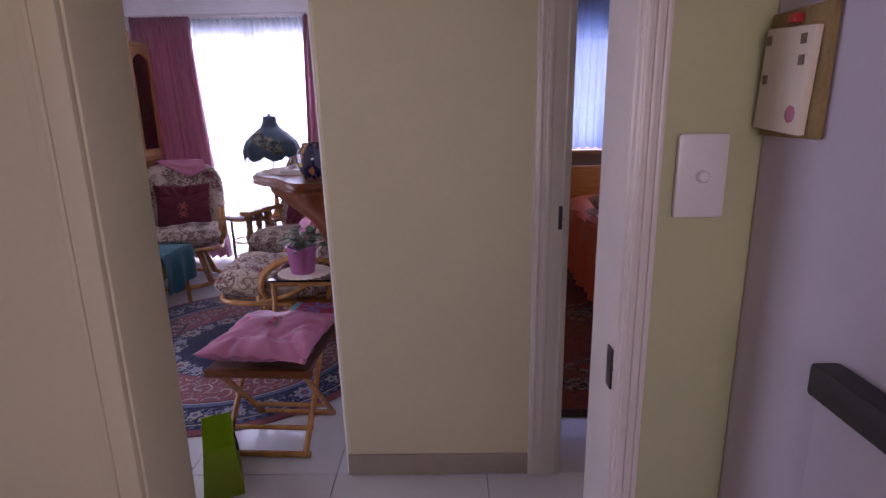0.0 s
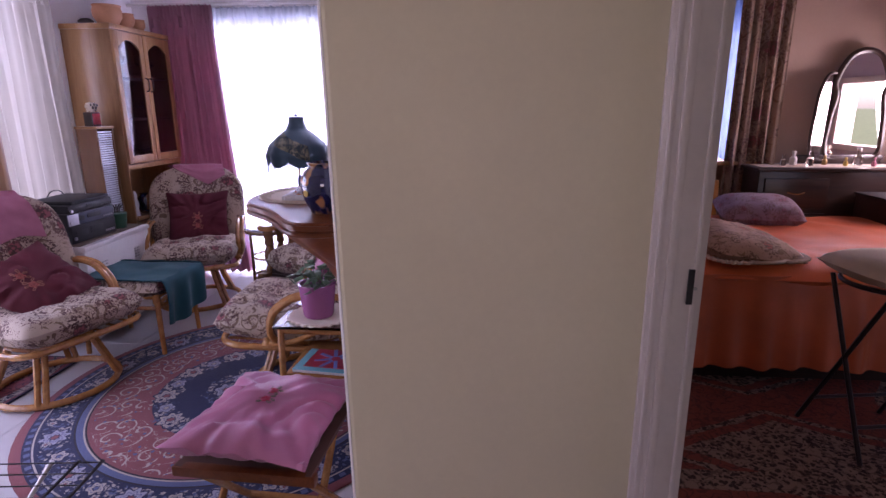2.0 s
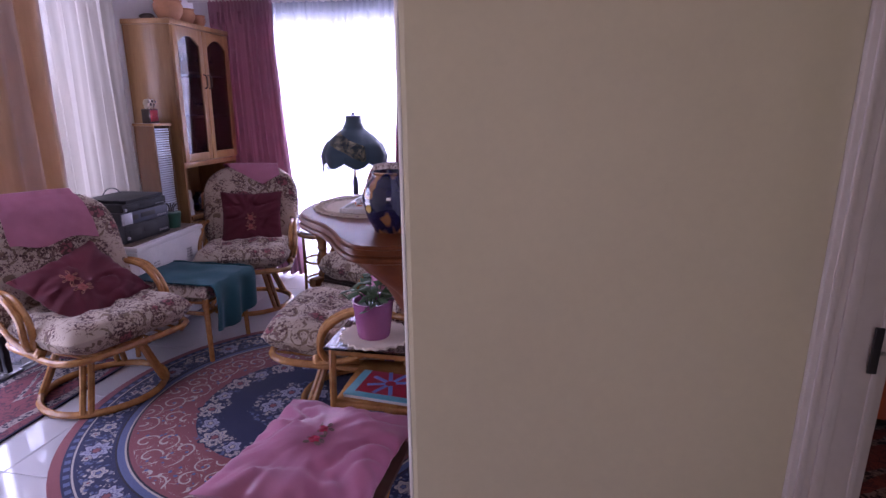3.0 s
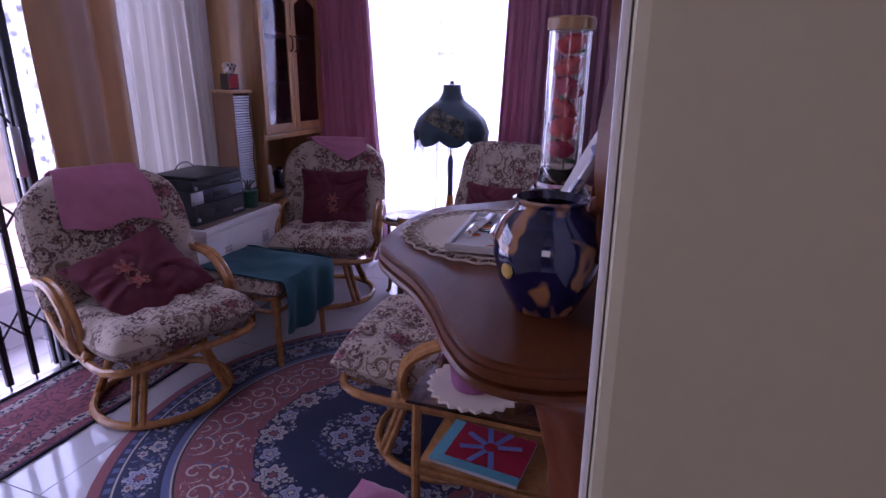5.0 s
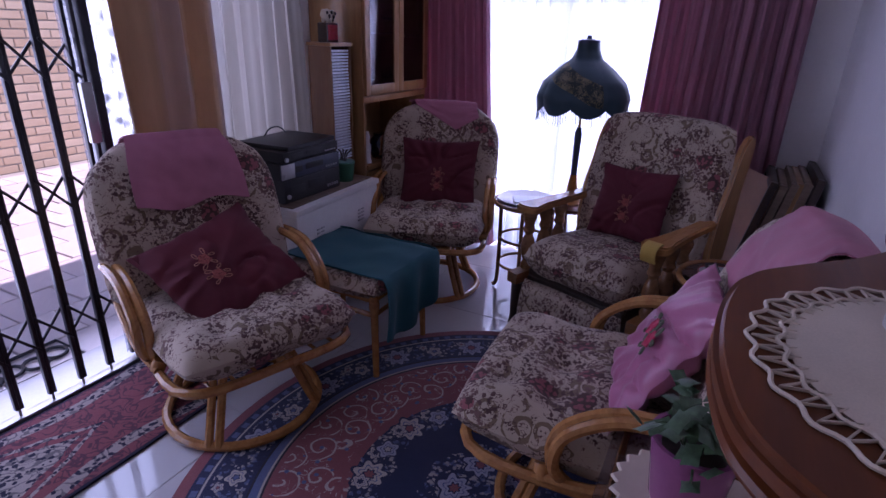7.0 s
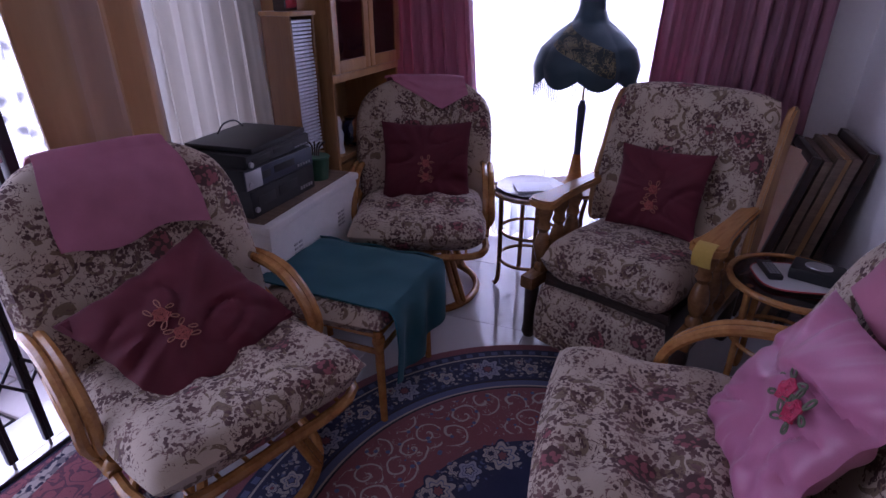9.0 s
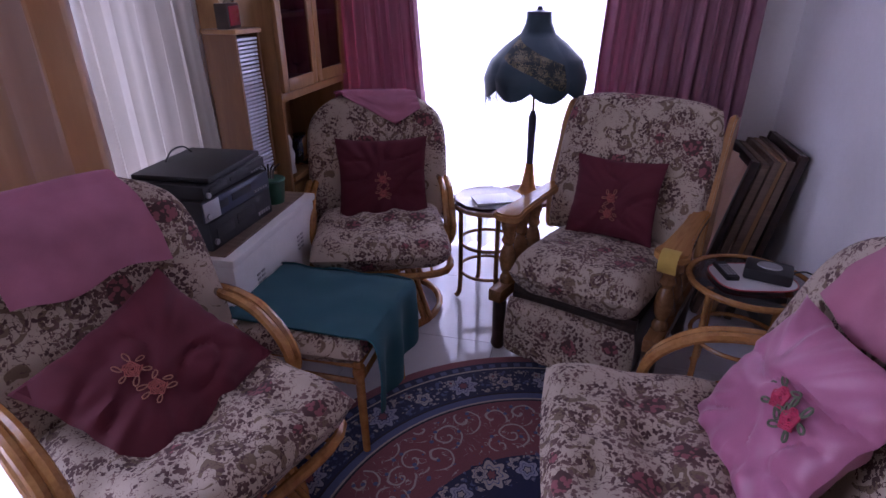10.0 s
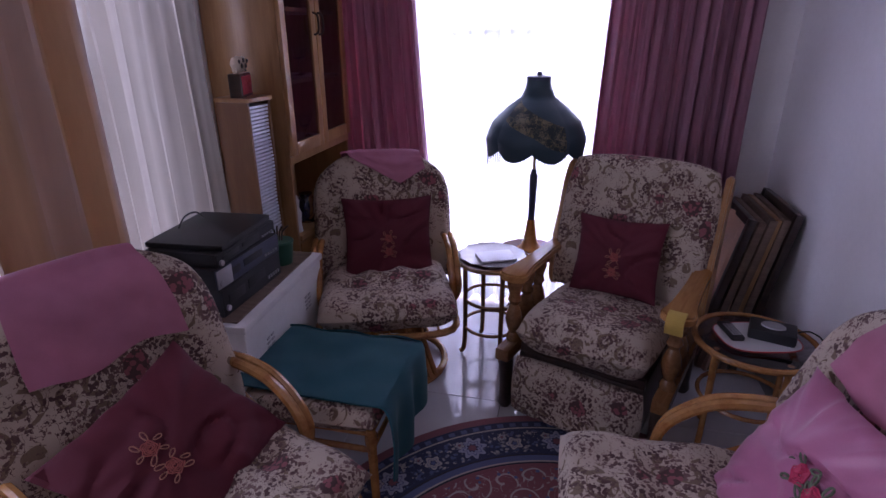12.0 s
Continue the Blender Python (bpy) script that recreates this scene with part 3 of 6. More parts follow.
def tube(pts, r, closed=False, sides=8, bm=None, taper=None):
    bm = bm or bmesh.new()
    n, rings, up = len(pts), [], None
    for i, p in enumerate(pts):
        a = pts[i - 1] if (i or closed) else pts[i]
        b = pts[(i + 1) % n] if (i < n - 1 or closed) else pts[i]
        d = (Vector(b) - Vector(a)).normalized()
        if up is None:
            up = d.orthogonal()
        up = (up - d * up.dot(d)).normalized()
        side = d.cross(up)
        rr = r * (taper(i / max(1, n - 1)) if taper else 1)
        rings.append([bm.verts.new(Vector(p) + (up * math.cos(2 * math.pi * k / sides) + side * math.sin(2 * math.pi * k / sides)) * rr) for k in range(sides)])
    for i in range(n if closed else n - 1):
        A, B = rings[i], rings[(i + 1) % n]
        for k in range(sides):
            bm.faces.new((A[k], A[(k + 1) % sides], B[(k + 1) % sides], B[k]))
    if not closed:
        bm.faces.new(rings[0][::-1])
        bm.faces.new(rings[-1])
    return bm


def lathe(profile, segs=24, m=None, bm=None, wave=None):
    """Profile of (radius, z) turned about z; wave(angle, i) scales the radius."""
    bm = bm or bmesh.new()
    m = m or Matrix()
    rings = []
    for i, (r, z) in enumerate(profile):
        rings.append([bm.verts.new(m @ Vector((max(r, 1e-4) * (wave(a, i) if wave else 1) * math.cos(a), max(r, 1e-4) * (wave(a, i) if wave else 1) * math.sin(a), z))) for a in (2 * math.pi * k / segs for k in range(segs))])
    for A, B in zip(rings, rings[1:]):
        for k in range(segs):
            bm.faces.new((A[k], A[(k + 1) % segs], B[(k + 1) % segs], B[k]))
    bm.faces.new(rings[0][::-1])
    bm.faces.new(rings[-1])
    return bm


def cushion(w, d, h, m=None, n=22, power=5.0, tufts=(), lump=0.06, seed=0, droop=0.0, pinch=0.55, wrap=0.0, round_top=0.0):
    """A stuffed cushion, w by d by h, centred on its own middle, with soft edges, pinched corners and button tufts."""
    bm = bmesh.new()
    m = m or Matrix()
    grid = {}
    for s in (1, -1):
        for i in range(n + 1):
            for j in range(n + 1):
                u, v = 2 * i / n - 1, 2 * j / n - 1
                edge = i in (0, n) or j in (0, n)
                if s < 0 and edge:
                    grid[s, i, j] = grid[1, i, j]
                    continue
                a = max(0.0, 1 - abs(u) ** power) ** pinch * max(0.0, 1 - abs(v) ** power) ** pinch
                x, y = u * w / 2, v * d / 2
                if power < 2.9:
                    x, y = x * (1 - 0.085 * (1 - v * v) * u * u), y * (1 - 0.085 * (1 - u * u) * v * v)
                else:
                    x, y = x * (1 - 0.05 * u * u * v * v), y * (1 - 0.05 * u * u * v * v)
                z = s * h / 2 * a
                for tx, ty, depth in tufts:
                    q = (x - tx) ** 2 + (y - ty) ** 2
                    z -= s * depth * math.exp(-q / 0.0022) if s > 0 else 0
                z += lump * h * noise.noise(Vector((x * 7 + seed, y * 7, s * 3 + seed))) * a
                if power < 2.9:
                    ang, far = math.atan2(v, u), math.hypot(u, v)
                    z += s * 0.16 * h * min(1, far) * noise.noise(Vector((math.cos(ang) * 5 + seed, math.sin(ang) * 5, far * 1.2)))
                    crease = abs(noise.noise(Vector((x * 6 + y * 3 + seed, y * 9 - x * 4, seed * 1.7))))
                    z -= s * 0.16 * h * max(0.0, 0.22 - crease) / 0.22 * a
                z += wrap * v * v - droop * (u * u) * 0.5
                y *= 1 - round_top * max(0.0, -u - 0.25) ** 2
                x += round_top * 0.35 * d * v ** 4 * max(0.0, -u) ** 3
                grid[s, i, j] = bm.verts.new(m @ Vector((x, y, z)))
    for s in (1, -1):
        for i in range(n):
            for j in range(n):
                f = [grid[s, i, j], grid[s, i + 1, j], grid[s, i + 1, j + 1], grid[s, i, j + 1]]
                bm.faces.new(f if s > 0 else f[::-1])
    return bm


def sheet(fn, nu, nv, thick=0.0, bm=None):
    """A surface fn(u, v), with u and v from 0 to 1, given a little thickness."""
    bm = bm or bmesh.new()
    P = [[Vector(fn(i / nu, j / nv)) for j in range(nv + 1)] for i in range(nu + 1)]
    V = [[bm.verts.new(p) for p in row] for row in P]
    for i in range(nu):
        for j in range(nv):
            bm.faces.new((V[i][j], V[i + 1][j], V[i + 1][j + 1], V[i][j + 1]))
    if thick:
        bmesh.ops.recalc_face_normals(bm, faces=bm.faces)
        bmesh.ops.solidify(bm, geom=bm.faces[:], thickness=thick)
    return bm


def prism(outline, z0, z1, bev=0.0, segs=2):
    bm = bmesh.new()
    f = bm.faces.new([bm.verts.new((x, y, z0)) for x, y in outline])
    g = bmesh.ops.extrude_face_region(bm, geom=[f])
    vs = [v for v in g["geom"] if isinstance(v, bmesh.types.BMVert)]
    bmesh.ops.translate(bm, vec=(0, 0, z1 - z0), verts=vs)
    if bev:
        es = [e for e in bm.edges if abs(e.verts[0].co.z - e.verts[1].co.z) < 1e-6]
        bmesh.ops.bevel(bm, geom=es, offset=bev, segments=segs, affect="EDGES")
    return bm


def setting(name, bm, material, label="", smooth=False):
    return tagged(part(name, bm, material, None, label, smooth), kind="structure")


# ---- structure ----
LX, RX, WY, HY, KY, CZ = -2.90, -0.362, 5.15, 1.84, 0.83, 2.55
setting("floor", rbox(-3.02, 3.3, -1.7, 5.3, -0.14, -0.006, 0), M["grout"], "tiled floor slab with dark grout joints")
setting("ceiling", rbox(-3.02, 3.3, -1.7, 5.3, CZ, CZ + 0.1, 0), M["ceiling"], "plain white painted ceiling")
bm = rbox(RX + 0.002, 0.412, HY, HY + 0.12, 0, CZ, 0.012)
for v in bm.verts:
    if v.co.x < RX + 0.05:
        v.co.x -= 0.004 + 0.018 * v.co.z
setting("wall_hall", bm, M["hall"], "cream painted plaster wall with rounded corner")
bm = rbox(RX - 0.006, RX + 0.001, HY + 0.010, HY + 0.121, 0, CZ, 0.003)
for v in bm.verts:
    v.co.x -= 0.004 + 0.018 * v.co.z
setting("wall_lounge_end", bm, M["white"], "white painted plaster end of the lounge wall")
setting("wall_hall_over_door", rbox(0.412, 1.36, HY, HY + 0.12, 2.1, CZ, 0), M["hall"], "cream painted plaster above the bedroom door")
setting("wall_hall_east", rbox(1.36, 2.2, HY, HY + 0.12, 0, CZ, 0), M["hall"], "cream painted plaster wall")
setting("wall_lounge_east", rbox(RX + 0.002, RX + 0.12, HY + 0.12, WY, 0, CZ, 0), M["white"], "white painted plaster wall of the lounge")
setting("wall_hall_end", rbox(2.2, 2.3, KY, HY + 0.12, 0, CZ, 0), M["hall"], "cream painted end wall of the passage")
# window wall: lounge opening to the floor, bedroom window over a sill
setting("wall_window_west", rbox(-3.02, -2.5, WY, WY + 0.16, 0, CZ, 0), M["white"], "white plaster beside the lounge window")
setting("wall_window_east", rbox(-1.0, 1.0, WY, WY + 0.16, 0, CZ, 0), M["white"], "white plaster between two windows")
setting("wall_window_over", rbox(-2.5, -1.0, WY, WY + 0.16, 2.03, CZ, 0), M["white"], "white plaster above the lounge window")
setting("wall_bedroom_under", rbox(1.0, 2.0, WY, WY + 0.16, 0, 0.98, 0), M["bedwall"], "painted plaster under the bedroom window")
setting("wall_bedroom_over", rbox(1.0, 2.0, WY, WY + 0.16, 2.03, CZ, 0), M["bedwall"], "painted plaster above the bedroom window")
setting("wall_bedroom_far", rbox(2.0, 3.3, WY, WY + 0.16, 0, CZ, 0), M["bedwall"], "tan painted bedroom wall")
setting("wall_bedroom_east", rbox(3.14, 3.3, HY, 4.05, 0, CZ, 0), M["lilac"], "mauve painted bedroom wall")
setting("wall_bedroom_east_end", rbox(3.14, 3.3, 4.98, WY, 0, CZ, 0), M["lilac"], "mauve painted bedroom wall")
setting("wall_bedroom_east_under", rbox(3.14, 3.3, 4.05, 4.98, 0, 1.0, 0), M["lilac"], "mauve plaster under the side window")
setting("wall_bedroom_east_over", rbox(3.14, 3.3, 4.05, 4.98, 1.62, CZ, 0), M["lilac"], "mauve plaster over the side window")
setting("wall_bedroom_west", rbox(RX + 0.122, RX + 0.14, HY + 0.122, WY - 0.002, 0, CZ, 0), M["bedwall"], "tan painted bedroom wall")
# patio wall with a wide door opening
setting("wall_patio_north", rbox(LX - 0.12, LX, 4.12, WY, 0, CZ, 0), M["white"], "white plaster wall behind the curtains")
setting("wall_patio_over", rbox(LX - 0.12, LX, 1.0, 4.12, 2.08, CZ, 0), M["white"], "white plaster above the patio door")
setting("wall_patio_south", rbox(LX - 0.12, LX, -1.7, 1.0, 0, CZ, 0), M["white"], "white plaster wall")
# kitchen wall with its doorway
setting("wall_kitchen_west", rbox(LX, -0.51, KY, KY + 0.14, 0, CZ, 0.004), M["hall"], "cream painted plaster wall")
setting("wall_kitchen_east", rbox(0.316, 2.2, KY, KY + 0.14, 0, CZ, 0), M["green"], "olive green painted plaster wall")
setting("wall_kitchen_over", rbox(-0.51, 0.316, KY, KY + 0.14, 2.1, CZ, 0), M["green"], "olive green plaster over the doorway")
setting("wall_kitchen_side", rbox(0.49, 0.59, -1.7, KY, 0, CZ, 0.01), M["lilac"], "lilac painted kitchen wall")
# unseen rear walls, with a gap added for the kitchen fill lamp
setting("wall_kitchen_rear_west", rbox(-3.02, -0.65, -1.84, -1.7, 0, CZ, 0), M["hall"], "cream painted rear wall")
setting("wall_kitchen_rear_east", rbox(0.65, 3.3, -1.84, -1.7, 0, CZ, 0), M["hall"], "cream painted rear wall")
setting("wall_kitchen_rear_under", rbox(-0.65, 0.65, -1.84, -1.7, 0, 1.05, 0), M["hall"], "cream painted rear wall under the added light opening")
setting("wall_kitchen_rear_over", rbox(-0.65, 0.65, -1.84, -1.7, 1.95, CZ, 0), M["hall"], "cream painted rear wall over the added light opening")
setting("skirting_hall", rbox(RX - 0.002, 0.325, HY - 0.012, HY + 0.001, 0.001, 0.085, 0.003), M["skirt"], "brown tiled skirting along the cream wall")
setting("skirting_lounge", rbox(RX - 0.010, RX + 0.001, HY + 0.03, WY - 0.01, 0.001, 0.085, 0.003), M["skirt"], "brown tiled skirting")


def door_frame(name, xa, xb, y0, y1, label, wide=0.075, left=None):
    """A painted timber frame round an opening, with moulded architraves."""
    f = thing(name, label, "door frame", kind="structure")
    for x, s in ((xa, 1), (xb, -1)):
        bm = rbox(min(x, x + s * 0.025), max(x, x + s * 0.025), y0 - 0.004, y1 + 0.004, 0, 2.1, 0.004)
        plain_side = left and s > 0
        paint = left if plain_side else M["gloss_white"]
        wd_ = 0.021 if left and not plain_side else wide
        part("jamb", bm, paint, f)
        for y, t in ((y0, -1), (y1, 1)):
            bm = rbox(min(x + s * 0.02, x - s * wd_), max(x + s * 0.02, x - s * wd_), min(y, y + t * 0.016), max(y, y + t * 0.016), 0, 2.14, 0.004)
            for k, wd in ((-0.022, 0.010),) if plain_side else (((0.017 - wide, 0.012), (0.045 - wide, 0.02), (0.002, 0.012)) if wide > 0.06 else ((-0.014, 0.008), (-0.001, 0.009), (0.012, 0.008))):
                rbox(x + s * k - wd / 2, x + s * k + wd / 2, min(y + t * 0.012, y + t * 0.020), max(y + t * 0.012, y + t * 0.020), 0, 2.13, 0.003, bm=bm)
            part("architrave", bm, paint, f)
    part("head", rbox(xa + 0.026, xb - 0.026, y0, y1, 2.05, 2.1, 0.004), M["gloss_white"], f)
    return f


d1 = door_frame("door_frame_1", 0.415, 1.28, HY, HY + 0.12, "white painted timber door frame of the bedroom", 0.098)
part("strike_plate", rbox(0.398, 0.411, HY - 0.0285, HY - 0.024, 0.955, 1.035, 0.001), M["iron"], d1, "dark metal strike plate")
part("latch_tongue", rbox(0.411, 0.419, HY - 0.0285, HY - 0.024, 0.988, 0.994, 0.001), M["steel"], d1)
d2 = door_frame("door_frame_2", -0.52, 0.324, KY, KY + 0.14, "white painted timber frame of the kitchen doorway", 0.045, M["hall"])
part("strike_plate", rbox(0.2955, 0.2985, KY + 0.005, KY + 0.03, 0.90, 0.97, 0.0005), M["iron"], d2, "dark metal strike plate")
part("scratch", tube(smooth_path([(0.298, KY + 0.008, 0.945), (0.298, KY + 0.004, 0.938), (0.303, KY - 0.003, 0.93)], 4), 0.0012, sides=5), M["iron"], d2, "dark scratch in the paint")

sw = thing("light_switch", "white plastic single rocker light switch on green wall", "light switch", (0.405, KY - 0.001, 1.252))
part("plate", rbox(-0.037, 0.037, -0.011, 0, -0.062, 0.062, 0.006), M["ivory"], sw)
part("button", lathe([(0.009, 0), (0.009, 0.006), (0.007, 0.009), (0.0, 0.0095)], 16, pose(0, -0.010, 0, 90)), M["ivory"], sw)

cal = thing("wall_calendar", "cream paper notepad calendar on a brown cork board", "calendar", (0.489, 0.755, 1.385), 0)
part("backing_board", rbox(-0.009, 0, -0.062, 0.062, -0.075, 0.085, 0.002), M["cork"], cal)
part("paper_pad", rbox(-0.019, -0.009, -0.045, 0.058, -0.068, 0.062, 0.002, pose(0, 0, 0, 4)), M["paper"], cal, "curling printed paper pad")
part("clip", rbox(-0.022, -0.009, -0.008, 0.008, 0.066, 0.078, 0.003), M["red"], cal, "small red clip")
for yy, zz in ((-0.03, 0.045), (-0.03, 0.02), (0.045, 0.05), (0.045, 0.0)):
    part("printed_mark", rbox(-0.0205, -0.018, yy - 0.005, yy + 0.005, zz - 0.006, zz + 0.006, 0), M["brownwood"], cal)
part("printed_flower", lathe([(0.012, 0), (0.009, 0.002), (0, 0.0025)], 9, pose(-0.0185, -0.02, -0.045, 0, -90)), M["rose"], cal)
led = thing("kitchen_counter", "grey-green cupboard with a black counter edge", "counter")
part("worktop", rbox(0.455, 0.489, -0.6, 0.605, 1.02, 1.06, 0.005), M["black"], led, "black worktop")
part("cupboard", rbox(0.462, 0.489, -0.6, 0.595, 0.0, 1.02, 0.004), M["lilac"], led)
# folded green leaf of a pot plant over the counter edge
lf = thing("lime_ornament", "lime green paper leaf hung on the wall", "ornament", (0.478, 0.64, 1.49))
part("leaf", cushion(0.05, 0.06, 0.012, pose(0, 0, 0, 0, 90), 8), M["lime"], lf)

# ---- lounge window, nets and drapes ----
win = thing("window_1", "tall white framed glass window reaching the floor", "window", (0, WY + 0.09, 0), kind="structure")
for x0, x1 in ((-2.5, -2.45), (-1.77, -1.73), (-1.05, -1.0)):
    part("window_frame", rbox(x0, x1, -0.025, 0.025, 0.0, 2.03, 0.004), M["metal_white"], win)
for z0, z1 in ((0, 0.05), (1.97, 2.03), (1.50, 1.53)):
    for a, b in ((-2.45, -1.77), (-1.73, -1.05)):
        part("crossbar", rbox(a, b, -0.022, 0.022, z0, z1, 0.004), M["metal_white"], win)
for a, b in ((-2.45, -1.77), (-1.73, -1.05)):
    p = part("pane", rbox(a, b, -0.002, 0.002, 0.05, 1.97, 0), M["glass"], win)
    p.visible_shadow = False


def curtain(name, label, a, b, ztop, zbot, folds, amp, material, seed, gather=1.0, flare=None, rail=True, nz=26, thick=0.0):
    """Cloth hung between two plan points: pleats tight at the rail, deeper and wandering lower down."""
    a, b = Vector((*a, 0)), Vector((*b, 0))
    run = b - a
    side = Vector((-run.y, run.x, 0)).normalized()

    def fn(u, v):
        z = ztop + (zbot - ztop) * v
        ph = 2 * math.pi * folds * u + 1.3 * noise.noise(Vector((u * 3.3, v * 1.6, seed)))
        d = amp * (0.55 + 0.45 * v) * (math.sin(ph) + 0.35 * math.sin(2.3 * ph + seed)) + amp * 0.5 * noise.noise(Vector((u * folds * 0.8, v * 2, seed + 7)))
        if v < 0.06:
            d = amp * 0.45 * math.sin(ph * 2)
        uu = u + (flare(u, v) if flare else 0.0)
        p = a + run * uu + side * d
        return (p.x, p.y, z + 0.006 * math.sin(ph))

    ob = thing(name, label, "curtain")
    part("cloth", sheet(fn, int(folds * 12), nz, thick), material, ob)
    part("heading_tape", tube([a + Vector((0, 0, ztop + 0.004)), b + Vector((0, 0, ztop + 0.004))], 0.008, sides=6), M["metal_white"], ob)
    return ob


part("curtain_rail", tube([Vector((-2.86, 5.03, 2.165)), Vector((-0.40, 5.03, 2.165))], 0.012), M["metal_white"])
tagged(bpy.data.objects["curtain_rail"], "white metal curtain rail across the window", "curtain rail")
curtain("net_curtain", "sheer white net curtain across the bright window", (-2.45, 5.10), (-0.80, 5.10), 2.15, 0.02, 17, 0.034, M["net"], 3)
curtain("rose_curtain", "pleated dusty rose curtain drawn to one side", (-2.70, 5.03), (-2.18, 5.03), 2.16, 0.03, 9, 0.030, M["drape"], 1, flare=lambda u, v: 0.30 * u * max(0, v - 0.12) ** 1.2, thick=0.003)
curtain("rose_curtain", "pleated dusty rose curtain drawn to the wall side", (-1.215, 5.03), (-0.55, 5.02), 2.16, 0.03, 11, 0.030, M["drape"], 5, flare=lambda u, v: -0.10 * (1 - u) * (v - 0.2), thick=0.003)
# patio side
part("curtain_rod", tube([Vector((-2.80, 1.4, 2.18)), Vector((-2.80, 4.3, 2.18))], 0.014), M["brass"])
tagged(bpy.data.objects["curtain_rod"], "brass curtain rod above the patio door", "curtain rod")
curtain("lace_curtain", "patterned white lace curtain beside the security gate", (-2.855, 3.00), (-2.855, 3.50), 2.15, 0.04, 6, 0.014, M["lace"], 9)
curtain("tan_curtain", "tan satin curtain hanging in soft folds", (-2.79, 3.16), (-2.775, 3.57), 2.17, 0.05, 3, 0.044, M["tan"], 11, thick=0.003)
curtain("voile_curtain", "off-white voile curtain hanging to the floor", (-2.80, 3.54), (-2.80, 4.13), 2.17, 0.05, 6, 0.034, M["net2"], 14, flare=lambda u, v: 0.07 * u * v)
curtain("tan_curtain", "tan satin curtain bunched at the far side", (-2.79, 1.10), (-2.79, 1.5), 2.17, 0.05, 5, 0.036, M["tan"], 17, thick=0.003)

# ---- security gate ----
gate = thing("security_gate", "dark painted folding lattice security gate, closed", "gate", (-2.83, 0, 0))
part("floor_track", rbox(-0.02, 0.02, 1.0, 3.14, 0.0, 0.022, 0.003), M["steel"], gate, "steel floor track")
part("top_track", rbox(-0.02, 0.02, 1.0, 3.14, 2.02, 2.06, 0.003), M["iron"], gate)
ys = [3.02 - 0.112 * i for i in range(18)]
for i, y in enumerate(ys):
    w = 0.0135 if i else 0.022
    bm = rbox(-0.009, 0.009, y - w, y - w + 0.013, 0.05, 2.02, 0.002)
    rbox(-0.009, 0.009, y + w - 0.013, y + w, 0.05, 2.02, 0.002, bm=bm)
    part("upright", bm, M["iron"], gate)
    part("guide_pin", tube([Vector((0, y, 0.052)), Vector((0, y, 0.012))], 0.005, sides=6), M["steel"], gate)
for z in (0.30, 0.77, 1.22, 1.68):
    for y in ys[:-1]:
        for s in (1, -1):
            part("lattice_bar", tube([Vector((0.012 * s, y, z - 0.065 * s)), Vector((0.012 * s, y - 0.112, z + 0.065 * s))], 0.0055, sides=6), M["iron"], gate)
part("lock_stile", rbox(-0.022, 0.018, 3.055, 3.085, 0.03, 2.02, 0.003), M["iron"], gate)
part("lock_box", rbox(0.012, 0.034, 3.0, 3.04, 0.93, 1.14, 0.004), M["steel"], gate, "grey lock case")
for z in (0.96, 1.03, 1.11):
    part("lock_bolt", tube([Vector((0.02, 3.03, z)), Vector((0.0, 3.07, z))], 0.005, sides=6), M["iron"], gate)
sill = setting("door_sill", rbox(-3.06, -2.86, 1.0, 4.12, -0.05, 0.012, 0.003), M["steel"], "worn aluminium patio door sill")
sd = thing("sliding_door", "white aluminium sliding door frame, slid open", "door", (-2.96, 0, 0), kind="structure")
for y in (3.10, 4.06, 1.02):
    part("stile", rbox(-0.02, 0.02, y, y + 0.045, 0.013, 2.07, 0.003), M["metal_white"], sd)
part("rail", rbox(-0.02, 0.02, 3.145, 4.06, 0.013, 0.09, 0.003), M["metal_white"], sd)
p = part("pane", rbox(-0.003, 0.003, 3.145, 4.06, 0.09, 2.07, 0), M["glass"], sd)
p.visible_shadow = False

# ---- carpets ----
bm = lathe([(0.0, 0.001), (1.0, 0.001), (1.005, 0.006), (0.998, 0.011), (0.0, 0.0125)], 72, Matrix.Diagonal((0.95, 1.0, 1, 1)))
rug = part("round_rug", bm, M["rug"])
rug.location = (-1.23, 3.08, 0)
tagged(rug, "round Persian carpet in navy, rose and cream", "rug")
run = part("runner_rug", rbox(-0.24, 0.24, -0.85, 0.85, 0.001, 0.010, 0.003), M["runner"])
run.location = (-2.565, 2.50, 0)
tagged(run, "red and navy Persian runner along the patio door", "rug")


# ---- cane armchairs ----
BACK = pose(-0.325, 0, 0.650, 0, 71)


